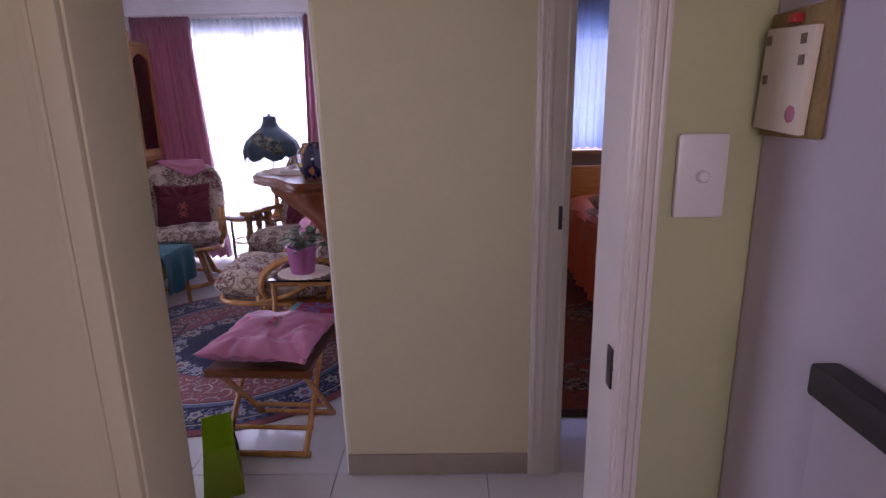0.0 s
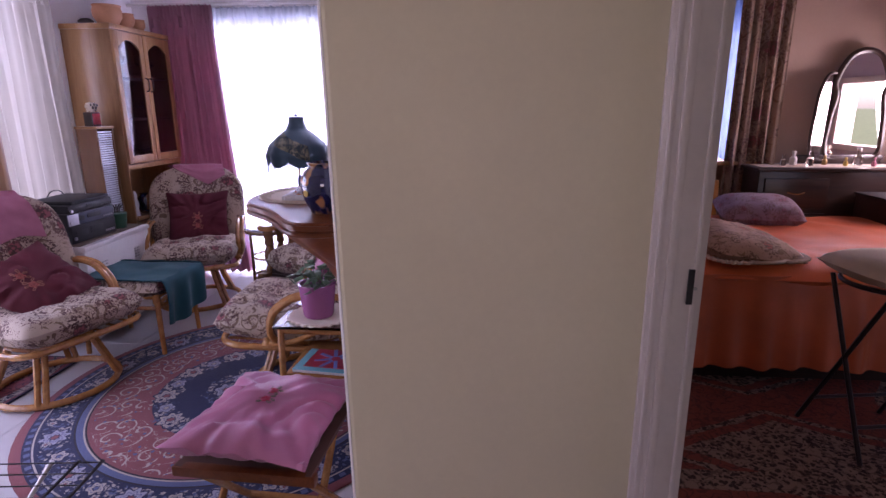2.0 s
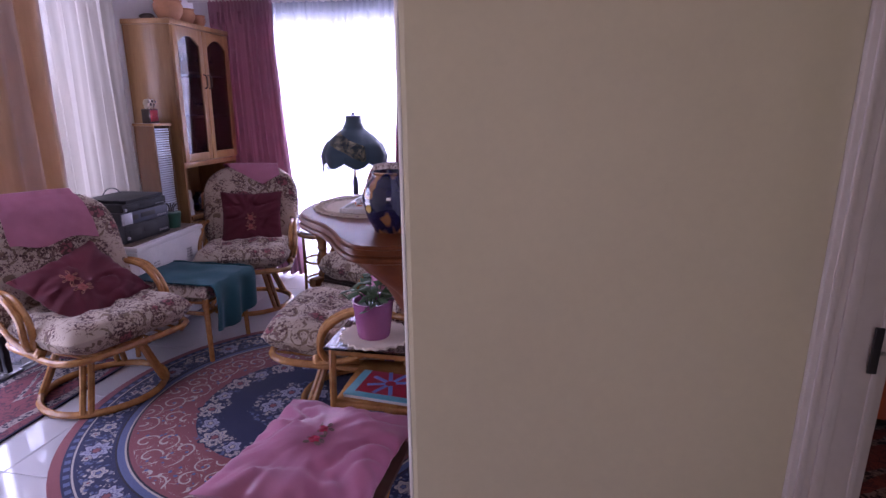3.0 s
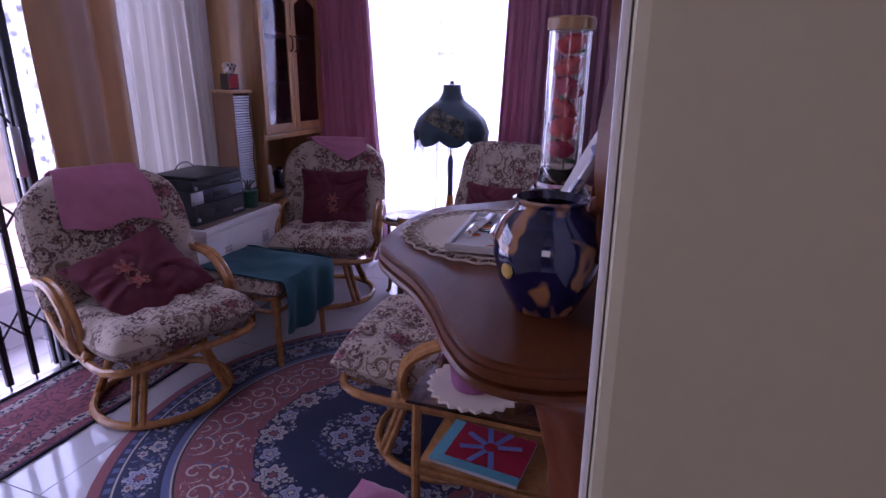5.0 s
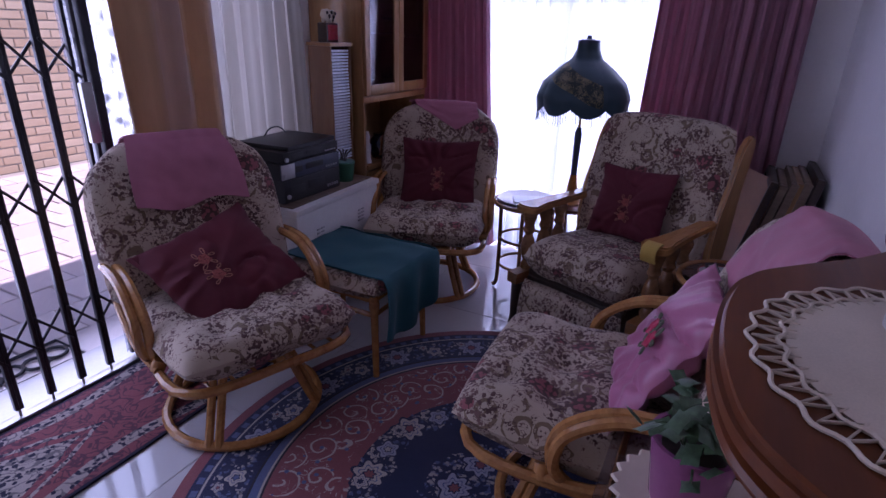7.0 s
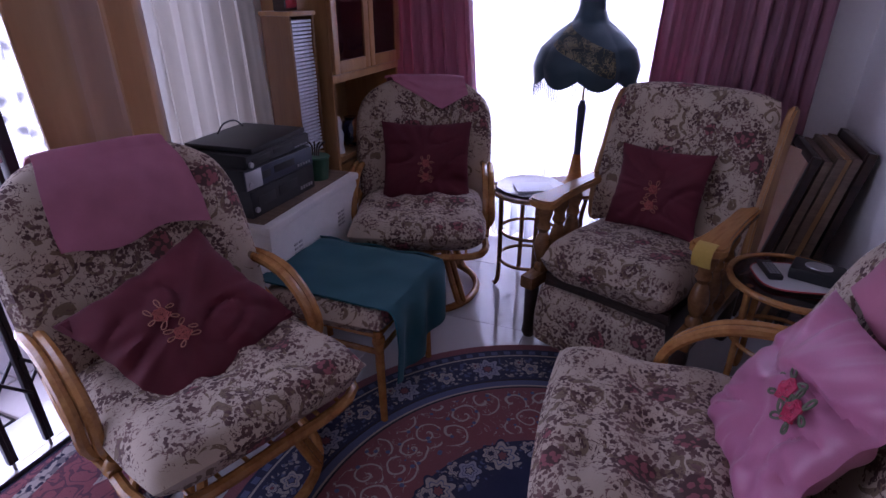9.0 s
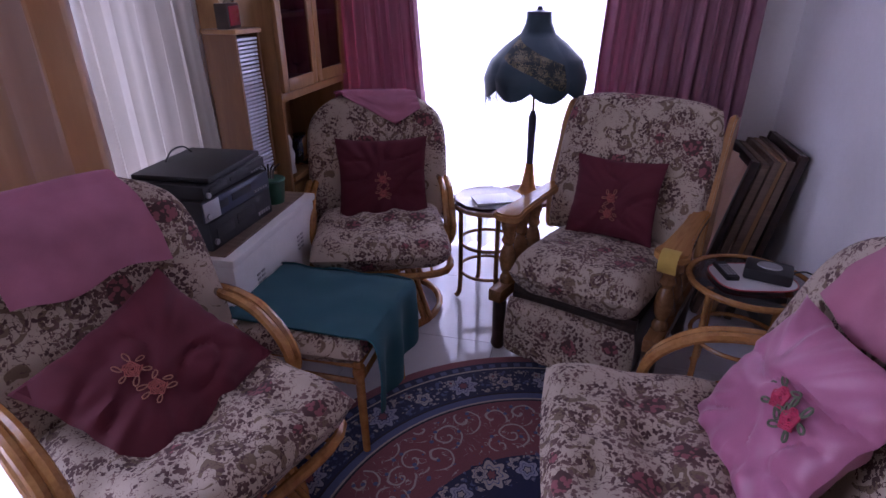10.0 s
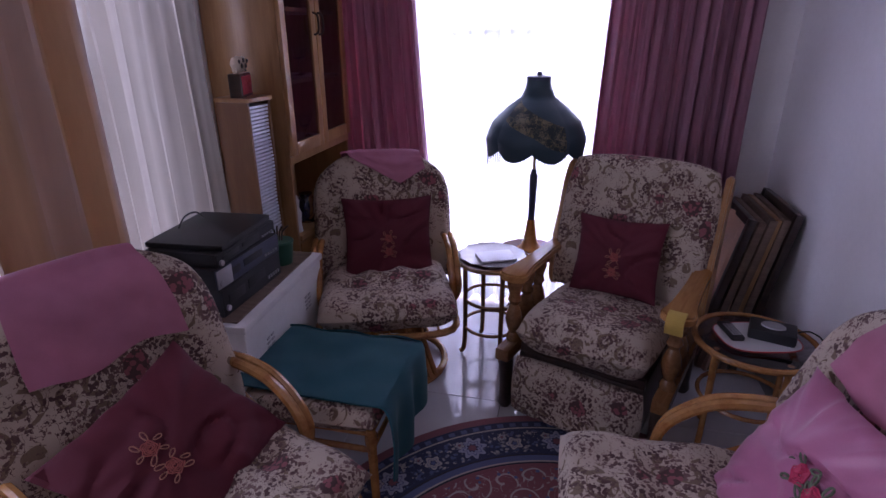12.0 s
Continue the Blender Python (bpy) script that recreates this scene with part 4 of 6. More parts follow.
def cane_chair(at, turn):
    c = thing("cane_armchair", "varnished cane swivel armchair with tapestry cushions", "armchair", at, turn, "cane armchairs")
    ring = [(0.27 * math.cos(a), 0.27 * math.sin(a), 0.026) for a in (2 * math.pi * k / 32 for k in range(32))]
    part("base_ring", tube([Vector(p) for p in ring], 0.017, True), M["cane"], c)
    top = [(0.18 * math.cos(a), 0.18 * math.sin(a), 0.285) for a in (2 * math.pi * k / 24 for k in range(24))]
    part("swivel_ring", tube([Vector(p) for p in top], 0.016, True), M["cane"], c)
    for k in range(4):
        a = math.pi / 4 + k * math.pi / 2
        ca, sa = math.cos(a), math.sin(a)
        bm = bmesh.new()
        for o in (-0.017, 0.017):
            tube(smooth_path([(0.275 * ca - o * sa, 0.275 * sa + o * ca, 0.03), (0.22 * ca - o * sa, 0.22 * sa + o * ca, 0.15), (0.165 * ca - o * sa, 0.165 * sa + o * ca, 0.285)], 5), 0.0145, bm=bm, sides=7)
        part("leg", bm, M["cane"], c)
    fr = smooth_path([(0.30, -0.27, 0.335), (0.335, 0, 0.335), (0.30, 0.27, 0.335), (0, 0.29, 0.315), (-0.27, 0.25, 0.30), (-0.29, 0, 0.30), (-0.27, -0.25, 0.30), (0, -0.29, 0.315)], 5, True)
    part("seat_frame", tube(fr, 0.016, True), M["cane"], c)
    slats = bmesh.new()
    for k in range(7):
        y = -0.21 + 0.07 * k
        tube([Vector((-0.27, y, 0.30)), Vector((0.31, y, 0.332))], 0.006, sides=6, bm=slats)
    part("seat_slats", slats, M["cane"], c)
    for s in (1, -1):
        bm = bmesh.new()
        for o, d in ((0.0, 0.0), (0.028, -0.012)):
            y = s * (0.298 + o)
            tube(smooth_path([(0.045 + d, s * 0.285, 0.32), (0.085 + d, y, 0.40), (0.066 + d, y, 0.49), (-0.015 + d, y, 0.556), (-0.11, y, 0.578), (-0.25, y, 0.57), (-0.38, s * 0.30, 0.53)], 6), 0.0155, bm=bm)
        part("arm_hoop", bm, M["cane"], c)
        part("arm_brace", tube(smooth_path([(0.12, s * 0.30, 0.335), (-0.06, s * 0.318, 0.37), (-0.30, s * 0.31, 0.50)], 5), 0.013), M["cane"], c)
        bind = lathe([(0.021, -0.02), (0.023, -0.012), (0.023, 0.012), (0.021, 0.02)], 10, pose(0.10, s * 0.29, 0.345, 25 * s, 10))
        part("cane_binding", bind, M["cane"], c)
    bk = smooth_path([(-0.27, -0.25, 0.31), (-0.34, -0.29, 0.60), (-0.44, -0.25, 0.83), (-0.46, 0, 0.89), (-0.44, 0.25, 0.83), (-0.34, 0.29, 0.60), (-0.27, 0.25, 0.31)], 6)
    part("back_frame", tube(bk, 0.016), M["cane"], c)
    tf = [(x, y, 0.030) for x in (-0.12, 0.06, 0.2) for y in (-0.14, 0.0, 0.14)]
    part("seat_cushion", cushion(0.62, 0.60, 0.165, pose(0.055, 0, 0.405, 0, -3), 30, 6, tf, 0.10, 3, -0.02), M["floral"], c, "tufted tapestry seat cushion")
    tb = [(x, y, 0.022) for x in (-0.02, 0.16) for y in (-0.16, 0.0, 0.16)]
    part("back_cushion", cushion(0.65, 0.67, 0.19, BACK, 34, 4.0, tb, 0.07, 6, 0.03, 0.5, 0.05, 0.30), M["floral"], c, "rounded tapestry back cushion")
    return c


ch1 = cane_chair((-2.22, 3.037, 0), -20)
ch2 = copy_thing(ch1, pose(-2.135, 4.33, 0, 0, 0, -70))
ch3 = copy_thing(ch1, pose(-0.95, 3.188, 0, 0, 0, 184))
tagged(ch1, "cane swivel armchair with tapestry cushions by the gate")
tagged(ch2, "cane swivel armchair with tapestry cushions before the cabinet")
tagged(ch3, "cane swivel armchair with tapestry cushions beside the glass table")


def roses(parent, m, s=1.0, bloom=None, leaf=None, spots=((0, -0.026), (0, 0.026)), thread=0.0019):
    """Raised thread embroidery: roses stitched in one spiral each, with outlined leaves."""
    rnd = random.Random(4)
    for x, y in spots:
        x, y = x * s, y * s
        pts = []
        for k in range(56):
            a = 2 * math.pi * k / 14
            r = s * 0.0035 * (0.5 + k / 14) * (1 + 0.16 * math.cos(5 * a + k * 0.05))
            pts.append(m @ Vector((x + r * math.cos(a), y + r * math.sin(a), 0.0006)))
        part("embroidered_rose", tube(pts, thread * s * 0.8, sides=5), bloom or M["blushpetal"], parent)
        for q in range(6):
            a = q * 1.05 + rnd.uniform(-0.25, 0.25)
            lp_ = m @ pose(x + s * 0.023 * math.cos(a), y + s * 0.023 * math.sin(a), 0.0004, 0, 0, math.degrees(a) + rnd.uniform(-35, 35))
            L = s * rnd.uniform(0.007, 0.010)
            ol = [lp_ @ Vector((L * math.cos(t), 0.42 * L * math.sin(t) * (1 + 0.3 * math.cos(t)), 0)) for t in (2 * math.pi * e / 12 for e in range(12))]
            part("embroidered_leaf", tube(ol, thread * s * 0.7, True, 5), leaf or M["threadleaf"], parent)


def head_cloth(label, chair_at, turn, w, drop, tri=False):
    """A cloth laid over the top of a chair back."""
    h = thing("headrest_cloth", label, "cloth", chair_at, turn, "headrest cloths")

    W, D, H = 0.65, 0.67, 0.19

    def fn(u, v):
        y = (u - 0.5) * w
        q = y / (D / 2)
        t = v * 1.35 - 0.35
        if t >= 0:
            reach = drop * (max(0.08, 1 - 1.5 * abs(u - 0.70)) if tri else 1 - 0.05 * math.cos(u * 9))
            x = -W / 2 + reach * t
        else:
            x = -W / 2 - t * 0.25
        p = x / (W / 2)
        a = max(0.0, 1 - abs(p) ** 4) ** 0.5 * max(0.0, 1 - abs(q) ** 4) ** 0.5
        k = 0.010 * noise.noise(Vector((y * 9, t * 3, w))) + 0.004 * noise.noise(Vector((y * 22, t * 7, w)))
        z = (H / 2 * a + 0.012) * (1 if t >= 0 else -1) if abs(p) < 0.999 else 0.0
        z += 0.05 * q * q - 0.015 * p * p + k
        x += 0.30 * 0.35 * D * q ** 4 * max(0.0, -p) ** 3 - (0.014 if abs(p) > 0.93 else 0)
        y *= 1 - 0.30 * max(0.0, -p - 0.25) ** 2
        return BACK @ Vector((x, y, z))

    part("cloth", sheet(fn, 30, 40, 0.004), M["rose"], h)
    return h


head_cloth("dusty pink cloth laid over the armchair back", (-2.22, 3.037, 0), -20, 0.39, 0.27)
head_cloth("pink cloth corner folded over the armchair back", (-2.135, 4.33, 0), -70, 0.46, 0.17, True)
head_cloth("dusty pink cloth laid over the armchair back", (-0.95, 3.188, 0), 184, 0.40, 0.24)


def pillow(name, label, m, w, d, h, material, seed, bloom, leaf, s=1.0, group="", at=(0.0, 0.0), spots=((0, -0.026), (0, 0.026)), thread=0.0019):
    p = thing(name, label, "cushion", group=group)
    p.matrix_world = m
    part("cover", cushion(w, d, h, None, 44, 2.6, (), 0.22, seed, 0.0, 0.60), material, p)
    roses(p, pose(*at, h * 0.512), s, bloom, leaf, spots, thread)
    return p


def on_chair(at, turn, x, y, z, lean, spin=0.0):
    return pose(*at, 0, 0, turn) @ pose(x, y, z, 0, lean, 0) @ pose(0, 0, 0, 0, 0, spin)


pillow("maroon_cushion", "maroon velvet cushion slumped on the armchair seat", on_chair((-2.22, 3.037, 0), -20, -0.035, -0.005, 0.557, 38, 90 + 18), 0.45, 0.39, 0.11, M["maroon"], 2, M["rust"], M["thread"], 1.35, "maroon cushions", (-0.06, 0.0))
pillow("maroon_cushion", "maroon velvet cushion standing on the armchair seat", on_chair((-2.135, 4.33, 0), -70, -0.135, 0.02, 0.60, 70, 90), 0.43, 0.40, 0.10, M["maroon"], 5, M["rust"], M["thread"], 1.2, "maroon cushions", (0.0, -0.03))
pillow("pink_cushion", "pink satin cushion with embroidered roses on the armchair", on_chair((-0.95, 3.188, 0), 184, -0.125, 0.03, 0.625, 58, 96), 0.42, 0.40, 0.12, M["pink"], 8, None, None, 1.5, "", (0.07, 0.02), ((-0.019, 0.004), (0.019, -0.004)), 0.0026)

# ---- footstool with throw ----
fs = thing("footstool", "cane footstool with tapestry pad", "footstool", (-2.11, 3.61, 0), 0)
for x, y in ((-0.22, -0.185), (0.22, -0.185), (0.22, 0.185), (-0.22, 0.185)):
    part("leg", tube([Vector((x * 1.05, y * 1.05, 0.0)), Vector((x, y, 0.37))], 0.016, taper=lambda t: 0.8 + 0.25 * t), M["cane"], fs)
    part("leg_binding", lathe([(0.02, -0.018), (0.022, 0), (0.02, 0.018)], 10, pose(x * 1.005, y * 1.005, 0.33)), M["cane"], fs)
for z in (0.35, 0.285):
    part("stretcher", tube([Vector((x, y, z)) for x, y in ((-0.22, -0.185), (0.22, -0.185), (0.22, 0.185), (-0.22, 0.185))], 0.012, True), M["cane"], fs)
part("pad", cushion(0.50, 0.43, 0.10, pose(0, 0, 0.385), 18, 8, (), 0.05, 2), M["floral"], fs, "tapestry stool pad")
th = thing("teal_throw", "teal fleece throw draped over the footstool", "throw", (-2.11, 3.61, 0))


def throw_fn(u, v):
    # x runs from the back edge over the top and down the front side
    s, y = -0.29 + u * 0.86, -0.165 + v * 0.42 - 0.02 * u
    k = noise.noise(Vector((s * 9, y * 9, 2))) * 0.010
    if s < 0.262:
        return (s, y, 0.447 + k * 0.7 - 0.012 * max(0, v - 0.9) * 10 - (0.02 if s < -0.27 else 0))
    t = s - 0.262
    fold = 0.016 * math.sin(v * 15 + 1) * min(1, t * 6)
    return (0.262 + 0.028 * (1 - math.exp(-t * 30)) + fold, y - 0.10 * t * (1 - v), 0.447 - t * (0.80 + 0.30 * (0.35 - abs(v - 0.35))) + k)


part("cloth", sheet(throw_fn, 44, 26, 0.007), M["teal"], th)
bm = sheet(lambda u, v: (-0.26 + u * 0.53, 0.235 + 0.028 * min(1, v * 5) + 0.010 * math.sin(u * 17), 0.449 - v * 0.12), 26, 6, 0.006)
part("side_fall", bm, M["teal"], th)

# ---- recliner ----
rc = thing("recliner_chair", "tapestry recliner with honey wood wings and arms", "armchair", (-1.165, 4.245, 0), -111)
part("seat_base", rbox(-0.30, 0.26, -0.25, 0.25, 0.06, 0.30, 0.012), M["darkwood"], rc)
part("seat_cushion", cushion(0.62, 0.53, 0.19, pose(0.005, 0, 0.385, 0, -4), 26, 7, [(0.05, y, 0.012) for y in (-0.14, 0.14)], 0.06, 4), M["floral"], rc)
part("footrest", cushion(0.25, 0.53, 0.10, pose(0.285, 0, 0.165, 0, 82), 20, 8, (), 0.05, 7), M["floral"], rc, "folded tapestry footrest")
part("valance", rbox(0.225, 0.25, -0.25, 0.25, 0.28, 0.33, 0.006), M["darkwood"], rc)
part("back_cushion", cushion(0.64, 0.66, 0.18, pose(-0.33, 0, 0.70, 0, 74), 28, 6, [(x, y, 0.014) for x in (-0.12, 0.1) for y in (-0.18, 0, 0.18)], 0.05, 9, 0.0, 0.5, 0.04, 0.10), M["floral"], rc, "tapestry back cushion")
for s in (1, -1):
    o = smooth_path([(-0.24, 0.40), (-0.24, 0.60), (-0.30, 0.76), (-0.34, 0.88), (-0.40, 0.955), (-0.46, 0.95), (-0.47, 0.88), (-0.43, 0.72), (-0.38, 0.40)], 5, True)
    bm = bmesh.new()
    f = bm.faces.new([bm.verts.new((p.x, s * 0.318, p.y)) for p in [Vector((q[0], q[1])) for q in o]])
    g = bmesh.ops.extrude_face_region(bm, geom=[f])
    bmesh.ops.translate(bm, vec=(0, s * 0.03, 0), verts=[v for v in g["geom"] if isinstance(v, bmesh.types.BMVert)])
    bmesh.ops.bevel(bm, geom=[e for e in bm.edges if abs(e.verts[0].co.y - e.verts[1].co.y) < 1e-5], offset=0.008, segments=2, affect="EDGES")
    part("wing", bm, M["pine"], rc, "shaped honey wood wing")
    arm = smooth_path([(0.22, -0.058, 0), (0.25, 0, 0), (0.22, 0.058, 0), (0.12, 0.045, 0), (-0.08, 0.035, 0), (-0.26, 0.03, 0), (-0.26, -0.03, 0), (-0.08, -0.035, 0), (0.12, -0.045, 0)], 4, True)
    bm = prism([(p.x, s * 0.315 + p.y) for p in arm], 0.580, 0.615, 0.008)
    part("arm_pad", bm, M["polish"], rc, "wide polished wood arm")
    for x in (0.19, 0.075, -0.04):
        part("spindle", lathe([(0.026, 0.29), (0.030, 0.315), (0.019, 0.335), (0.028, 0.36), (0.036, 0.40), (0.028, 0.44), (0.018, 0.465), (0.029, 0.485), (0.022, 0.51), (0.032, 0.545), (0.034, 0.56), (0.026, 0.581)], 14, pose(x, s * 0.315, 0)), M["recwood"], rc, "turned wood spindle")
    part("side_rail", rbox(-0.32, 0.29, s * 0.315 - 0.03, s * 0.315 + 0.03, 0.24, 0.295, 0.008), M["recwood"], rc)
    for x in (0.25, -0.28):
        part("foot", lathe([(0.022, 0.0), (0.032, 0.02), (0.026, 0.06), (0.03, 0.24)], 12, pose(x, s * 0.31, 0)), M["darkwood"], rc)
tc = thing("yellow_cloth", "folded yellow cloth hung over the chair arm", "cloth", (-1.165, 4.245, 0), -111)
part("cloth", sheet(lambda u, v: (0.258 + 0.012 * math.sin(v * 3.1), 0.285 + u * 0.06, 0.620 - 0.07 * v) if v > 0.12 else (0.215 + 0.043 * v / 0.12, 0.285 + u * 0.06, 0.622), 8, 14, 0.006), M["yellow"], tc)
pillow("maroon_cushion", "maroon velvet cushion standing on the recliner seat", pose(-1.165, 4.245, 0, 0, 0, -111) @ pose(-0.145, -0.01, 0.625, 0, 70, 0) @ pose(0, 0, 0, 0, 0, 92), 0.37, 0.34, 0.10, M["maroon"], 11, M["rust"], M["thread"], 1.2, "maroon cushions", (0.0, -0.03))

# ---- standing lamp on its stand ----
st = thing("lamp_stand", "small round dark wood stand behind the table", "side table", (-1.52, 4.885, 0))
part("top", lathe([(0.0, 0.415), (0.155, 0.415), (0.165, 0.425), (0.16, 0.438), (0.0, 0.44)], 28), M["mahog"], st)
for k in range(3):
    a = 2.1 * k + 0.5
    part("leg", tube(smooth_path([(0.15 * math.cos(a), 0.15 * math.sin(a), 0.0), (0.06 * math.cos(a), 0.06 * math.sin(a), 0.2), (0.09 * math.cos(a), 0.09 * math.sin(a), 0.416)], 5), 0.012), M["mahog"], st)
lp = thing("table_lamp", "tall lamp with scalloped dark teal fringed shade", "lamp", (-1.52, 4.885, 0.44))
part("base", lathe([(0.0, 0.0), (0.062, 0.0), (0.066, 0.008), (0.05, 0.02), (0.036, 0.05), (0.026, 0.11), (0.019, 0.165), (0.0, 0.168)], 20), M["amber"], lp, "flared amber wood base")
part("stem", lathe([(0.0, 0.165), (0.017, 0.166), (0.019, 0.30), (0.021, 0.40), (0.014, 0.415), (0.012, 0.43), (0.0, 0.432)], 16), M["lampblue"], lp, "dark blue stem")
part("rod", lathe([(0.006, 0.43), (0.006, 0.86)], 10), M["brass"], lp)
NP = 8


def scallop(a, i):
    return 1 + (0.0, 0.012, 0.02, 0.035, 0.05, 0.05, 0.03)[min(i, 6)] * abs(math.cos(NP * a / 2)) - 0.02


def shade_panel(k):
    def fn(u, v):
        a = 2 * math.pi * (k + u) / NP
        prof = ((0.052, 0.865), (0.056, 0.83), (0.075, 0.785), (0.135, 0.735), (0.195, 0.67), (0.222, 0.60), (0.212, 0.545))
        t = v * (len(prof) - 1)
        i = min(int(t), len(prof) - 2)
        f = t - i
        r = prof[i][0] * (1 - f) + prof[i + 1][0] * f
        z = prof[i][1] * (1 - f) + prof[i + 1][1] * f
        bulge = math.sin(math.pi * u)
        r *= 1.08 + 0.05 * bulge * v
        z -= 0.040 * bulge * max(0, v - 0.75) / 0.25
        return (r * math.cos(a), r * math.sin(a), z)
    return fn


for k in range(NP):
    pan = part("shade_panel", sheet(shade_panel(k), 10, 24, 0.003), M["lampcloth"], lp, "dark teal silk shade panel")
    fb = bmesh.new()
    fn = shade_panel(k)
    for q in range(14):
        p = Vector(fn((q + 0.5) / 14, 1.0))
        tube([p, p + Vector((0.002 * math.sin(q * 5), 0.002 * math.cos(q * 3), -0.022 - 0.006 * (q % 3))), p + Vector((0.004 * math.sin(q * 7), 0, -0.045 - 0.008 * (q % 2)))], 0.0014, sides=4, bm=fb)
    part("fringe", fb, M["fringe"], lp, "hanging thread fringe")


def shade_band(u, v):
    """Brocade ribbon laid slantwise over the shade's front panels."""
    k = (radians(228 + 80 * u) % (2 * math.pi)) / (2 * math.pi) * NP
    p = Vector(shade_panel(int(k))(k - int(k), 0.50 + 0.30 * u + 0.24 * (v - 0.5)))
    out = Vector((p.x, p.y, 0)).normalized()
    return p + out * 0.007 + Vector((0, 0, 0.003))


part("brocade_band", sheet(shade_band, 40, 8, 0.002), M["brocade"], lp, "gold brocade ribbon across the shade")
part("collar", lathe([(0.045, 0.862), (0.058, 0.864), (0.058, 0.878), (0.045, 0.88), (0.014, 0.885), (0.010, 0.90), (0.0, 0.902)], 20), M["lampblue"], lp)


def round_table(name, label, at, r, h, legs, top_mat, leg_mat, ring_z):
    t = thing(name, label, "side table", at)
    part("tabletop", lathe([(0.0, h - 0.022), (r - 0.01, h - 0.022), (r, h - 0.016), (r, h - 0.006), (r - 0.008, h), (0.0, h - 0.004)], 36), top_mat, t)
    for k in range(legs):
        a = 2 * math.pi * (k + 0.3) / legs
        ca, sa = math.cos(a), math.sin(a)
        part("leg", tube(smooth_path([(r * 0.80 * ca, r * 0.80 * sa, h - 0.02), (r * 0.78 * ca, r * 0.78 * sa, 0.25), (r * 0.80 * ca, r * 0.80 * sa, 0.05), (r * 0.92 * ca, r * 0.92 * sa, 0.0125)], 5), 0.0115), leg_mat, t)
    for z in ring_z:
        part("leg_ring", tube([Vector((r * 0.78 * math.cos(a), r * 0.78 * math.sin(a), z)) for a in (2 * math.pi * k / 28 for k in range(28))], 0.008, True, 6), leg_mat, t)
    part("rim", tube([Vector((r * math.cos(a), r * math.sin(a), h - 0.004)) for a in (2 * math.pi * k / 40 for k in range(40))], 0.012, True, 8), leg_mat, t)
    return t


round_table("cane_side_table", "round cane table with pale top beside the lamp", (-1.67, 4.56, 0), 0.175, 0.505, 4, M["mahog"], M["recwood"], (0.30, 0.15))
ty = thing("serving_tray", "round silver tray with scalloped rim on the table", "tray", (-1.675, 4.565, 0.510))
part("dish", lathe([(0.0, 0.0), (0.14, 0.001), (0.155, 0.010), (0.160, 0.011), (0.156, 0.013), (0.138, 0.004), (0.0, 0.003)], 48, wave=lambda a, i: 1 + 0.025 * math.cos(12 * a) * (i > 1)), M["steel"], ty)
bk = thing("booklet", "folded glossy paper lying on the tray", "booklet", (-1.655, 4.545, 0.5155), 25)
part("pages", rbox(-0.085, 0.085, -0.06, 0.06, 0, 0.006, 0.001), M["ivory"], bk)
part("cover", rbox(-0.087, 0.087, -0.062, 0.062, 0.006, 0.0085, 0.001), M["silver"], bk)
t2 = round_table("cane_side_table", "round cane table with a white cloth by the wall", (-0.655, 4.04, 0), 0.20, 0.485, 4, M["smoke"], M["cane"], (0.25,))
dm = thing("place_mat", "white oval mat with red edging on the table", "mat", (-0.65, 4.05, 0.4845), 12)
part("cloth", prism([(0.135 * math.copysign(abs(math.cos(a)) ** 0.6, math.cos(a)), 0.105 * math.copysign(abs(math.sin(a)) ** 0.6, math.sin(a))) for a in (2 * math.pi * k / 48 for k in range(48))], 0.006, 0.010), M["ivory"], dm)
part("edging", tube([Vector((0.135 * math.copysign(abs(math.cos(a)) ** 0.6, math.cos(a)), 0.105 * math.copysign(abs(math.sin(a)) ** 0.6, math.sin(a)), 0.009)) for a in (2 * math.pi * k / 48 for k in range(48))], 0.003, True, 5), M["red"], dm, "red edging")
rm = thing("remote_control", "slim black remote control lying on the mat", "remote", (-0.735, 4.06, 0.4945), 12)
part("case", rbox(-0.022, 0.022, -0.062, 0.062, 0, 0.017, 0.005), M["black"], rm)
bm = bmesh.new()
for i in range(3):
    for j in range(6):
        rbox(-0.015 + i * 0.011, -0.007 + i * 0.011, -0.045 + j * 0.014, -0.037 + j * 0.014, 0.0165, 0.019, 0, bm=bm)
part("buttons", bm, M["silver"], rm)
tp = thing("telephone", "black handset unit with grey panel on the mat", "telephone", (-0.60, 4.06, 0.4945), -18)
part("body", rbox(-0.075, 0.075, -0.055, 0.055, 0, 0.042, 0.01), M["black"], tp)
part("panel", lathe([(0.0, 0.042), (0.04, 0.042), (0.038, 0.046), (0, 0.046)], 24, Matrix.Diagonal((1, 0.75, 1, 1))), M["silver"], tp)
part("cable", tube(smooth_path([(0.07, 0.03, 0.02), (0.12, 0.06, 0.022), (0.17, 0.05, -0.02), (0.20, 0.05, -0.2)], 6), 0.003, sides=6), M["black"], tp)

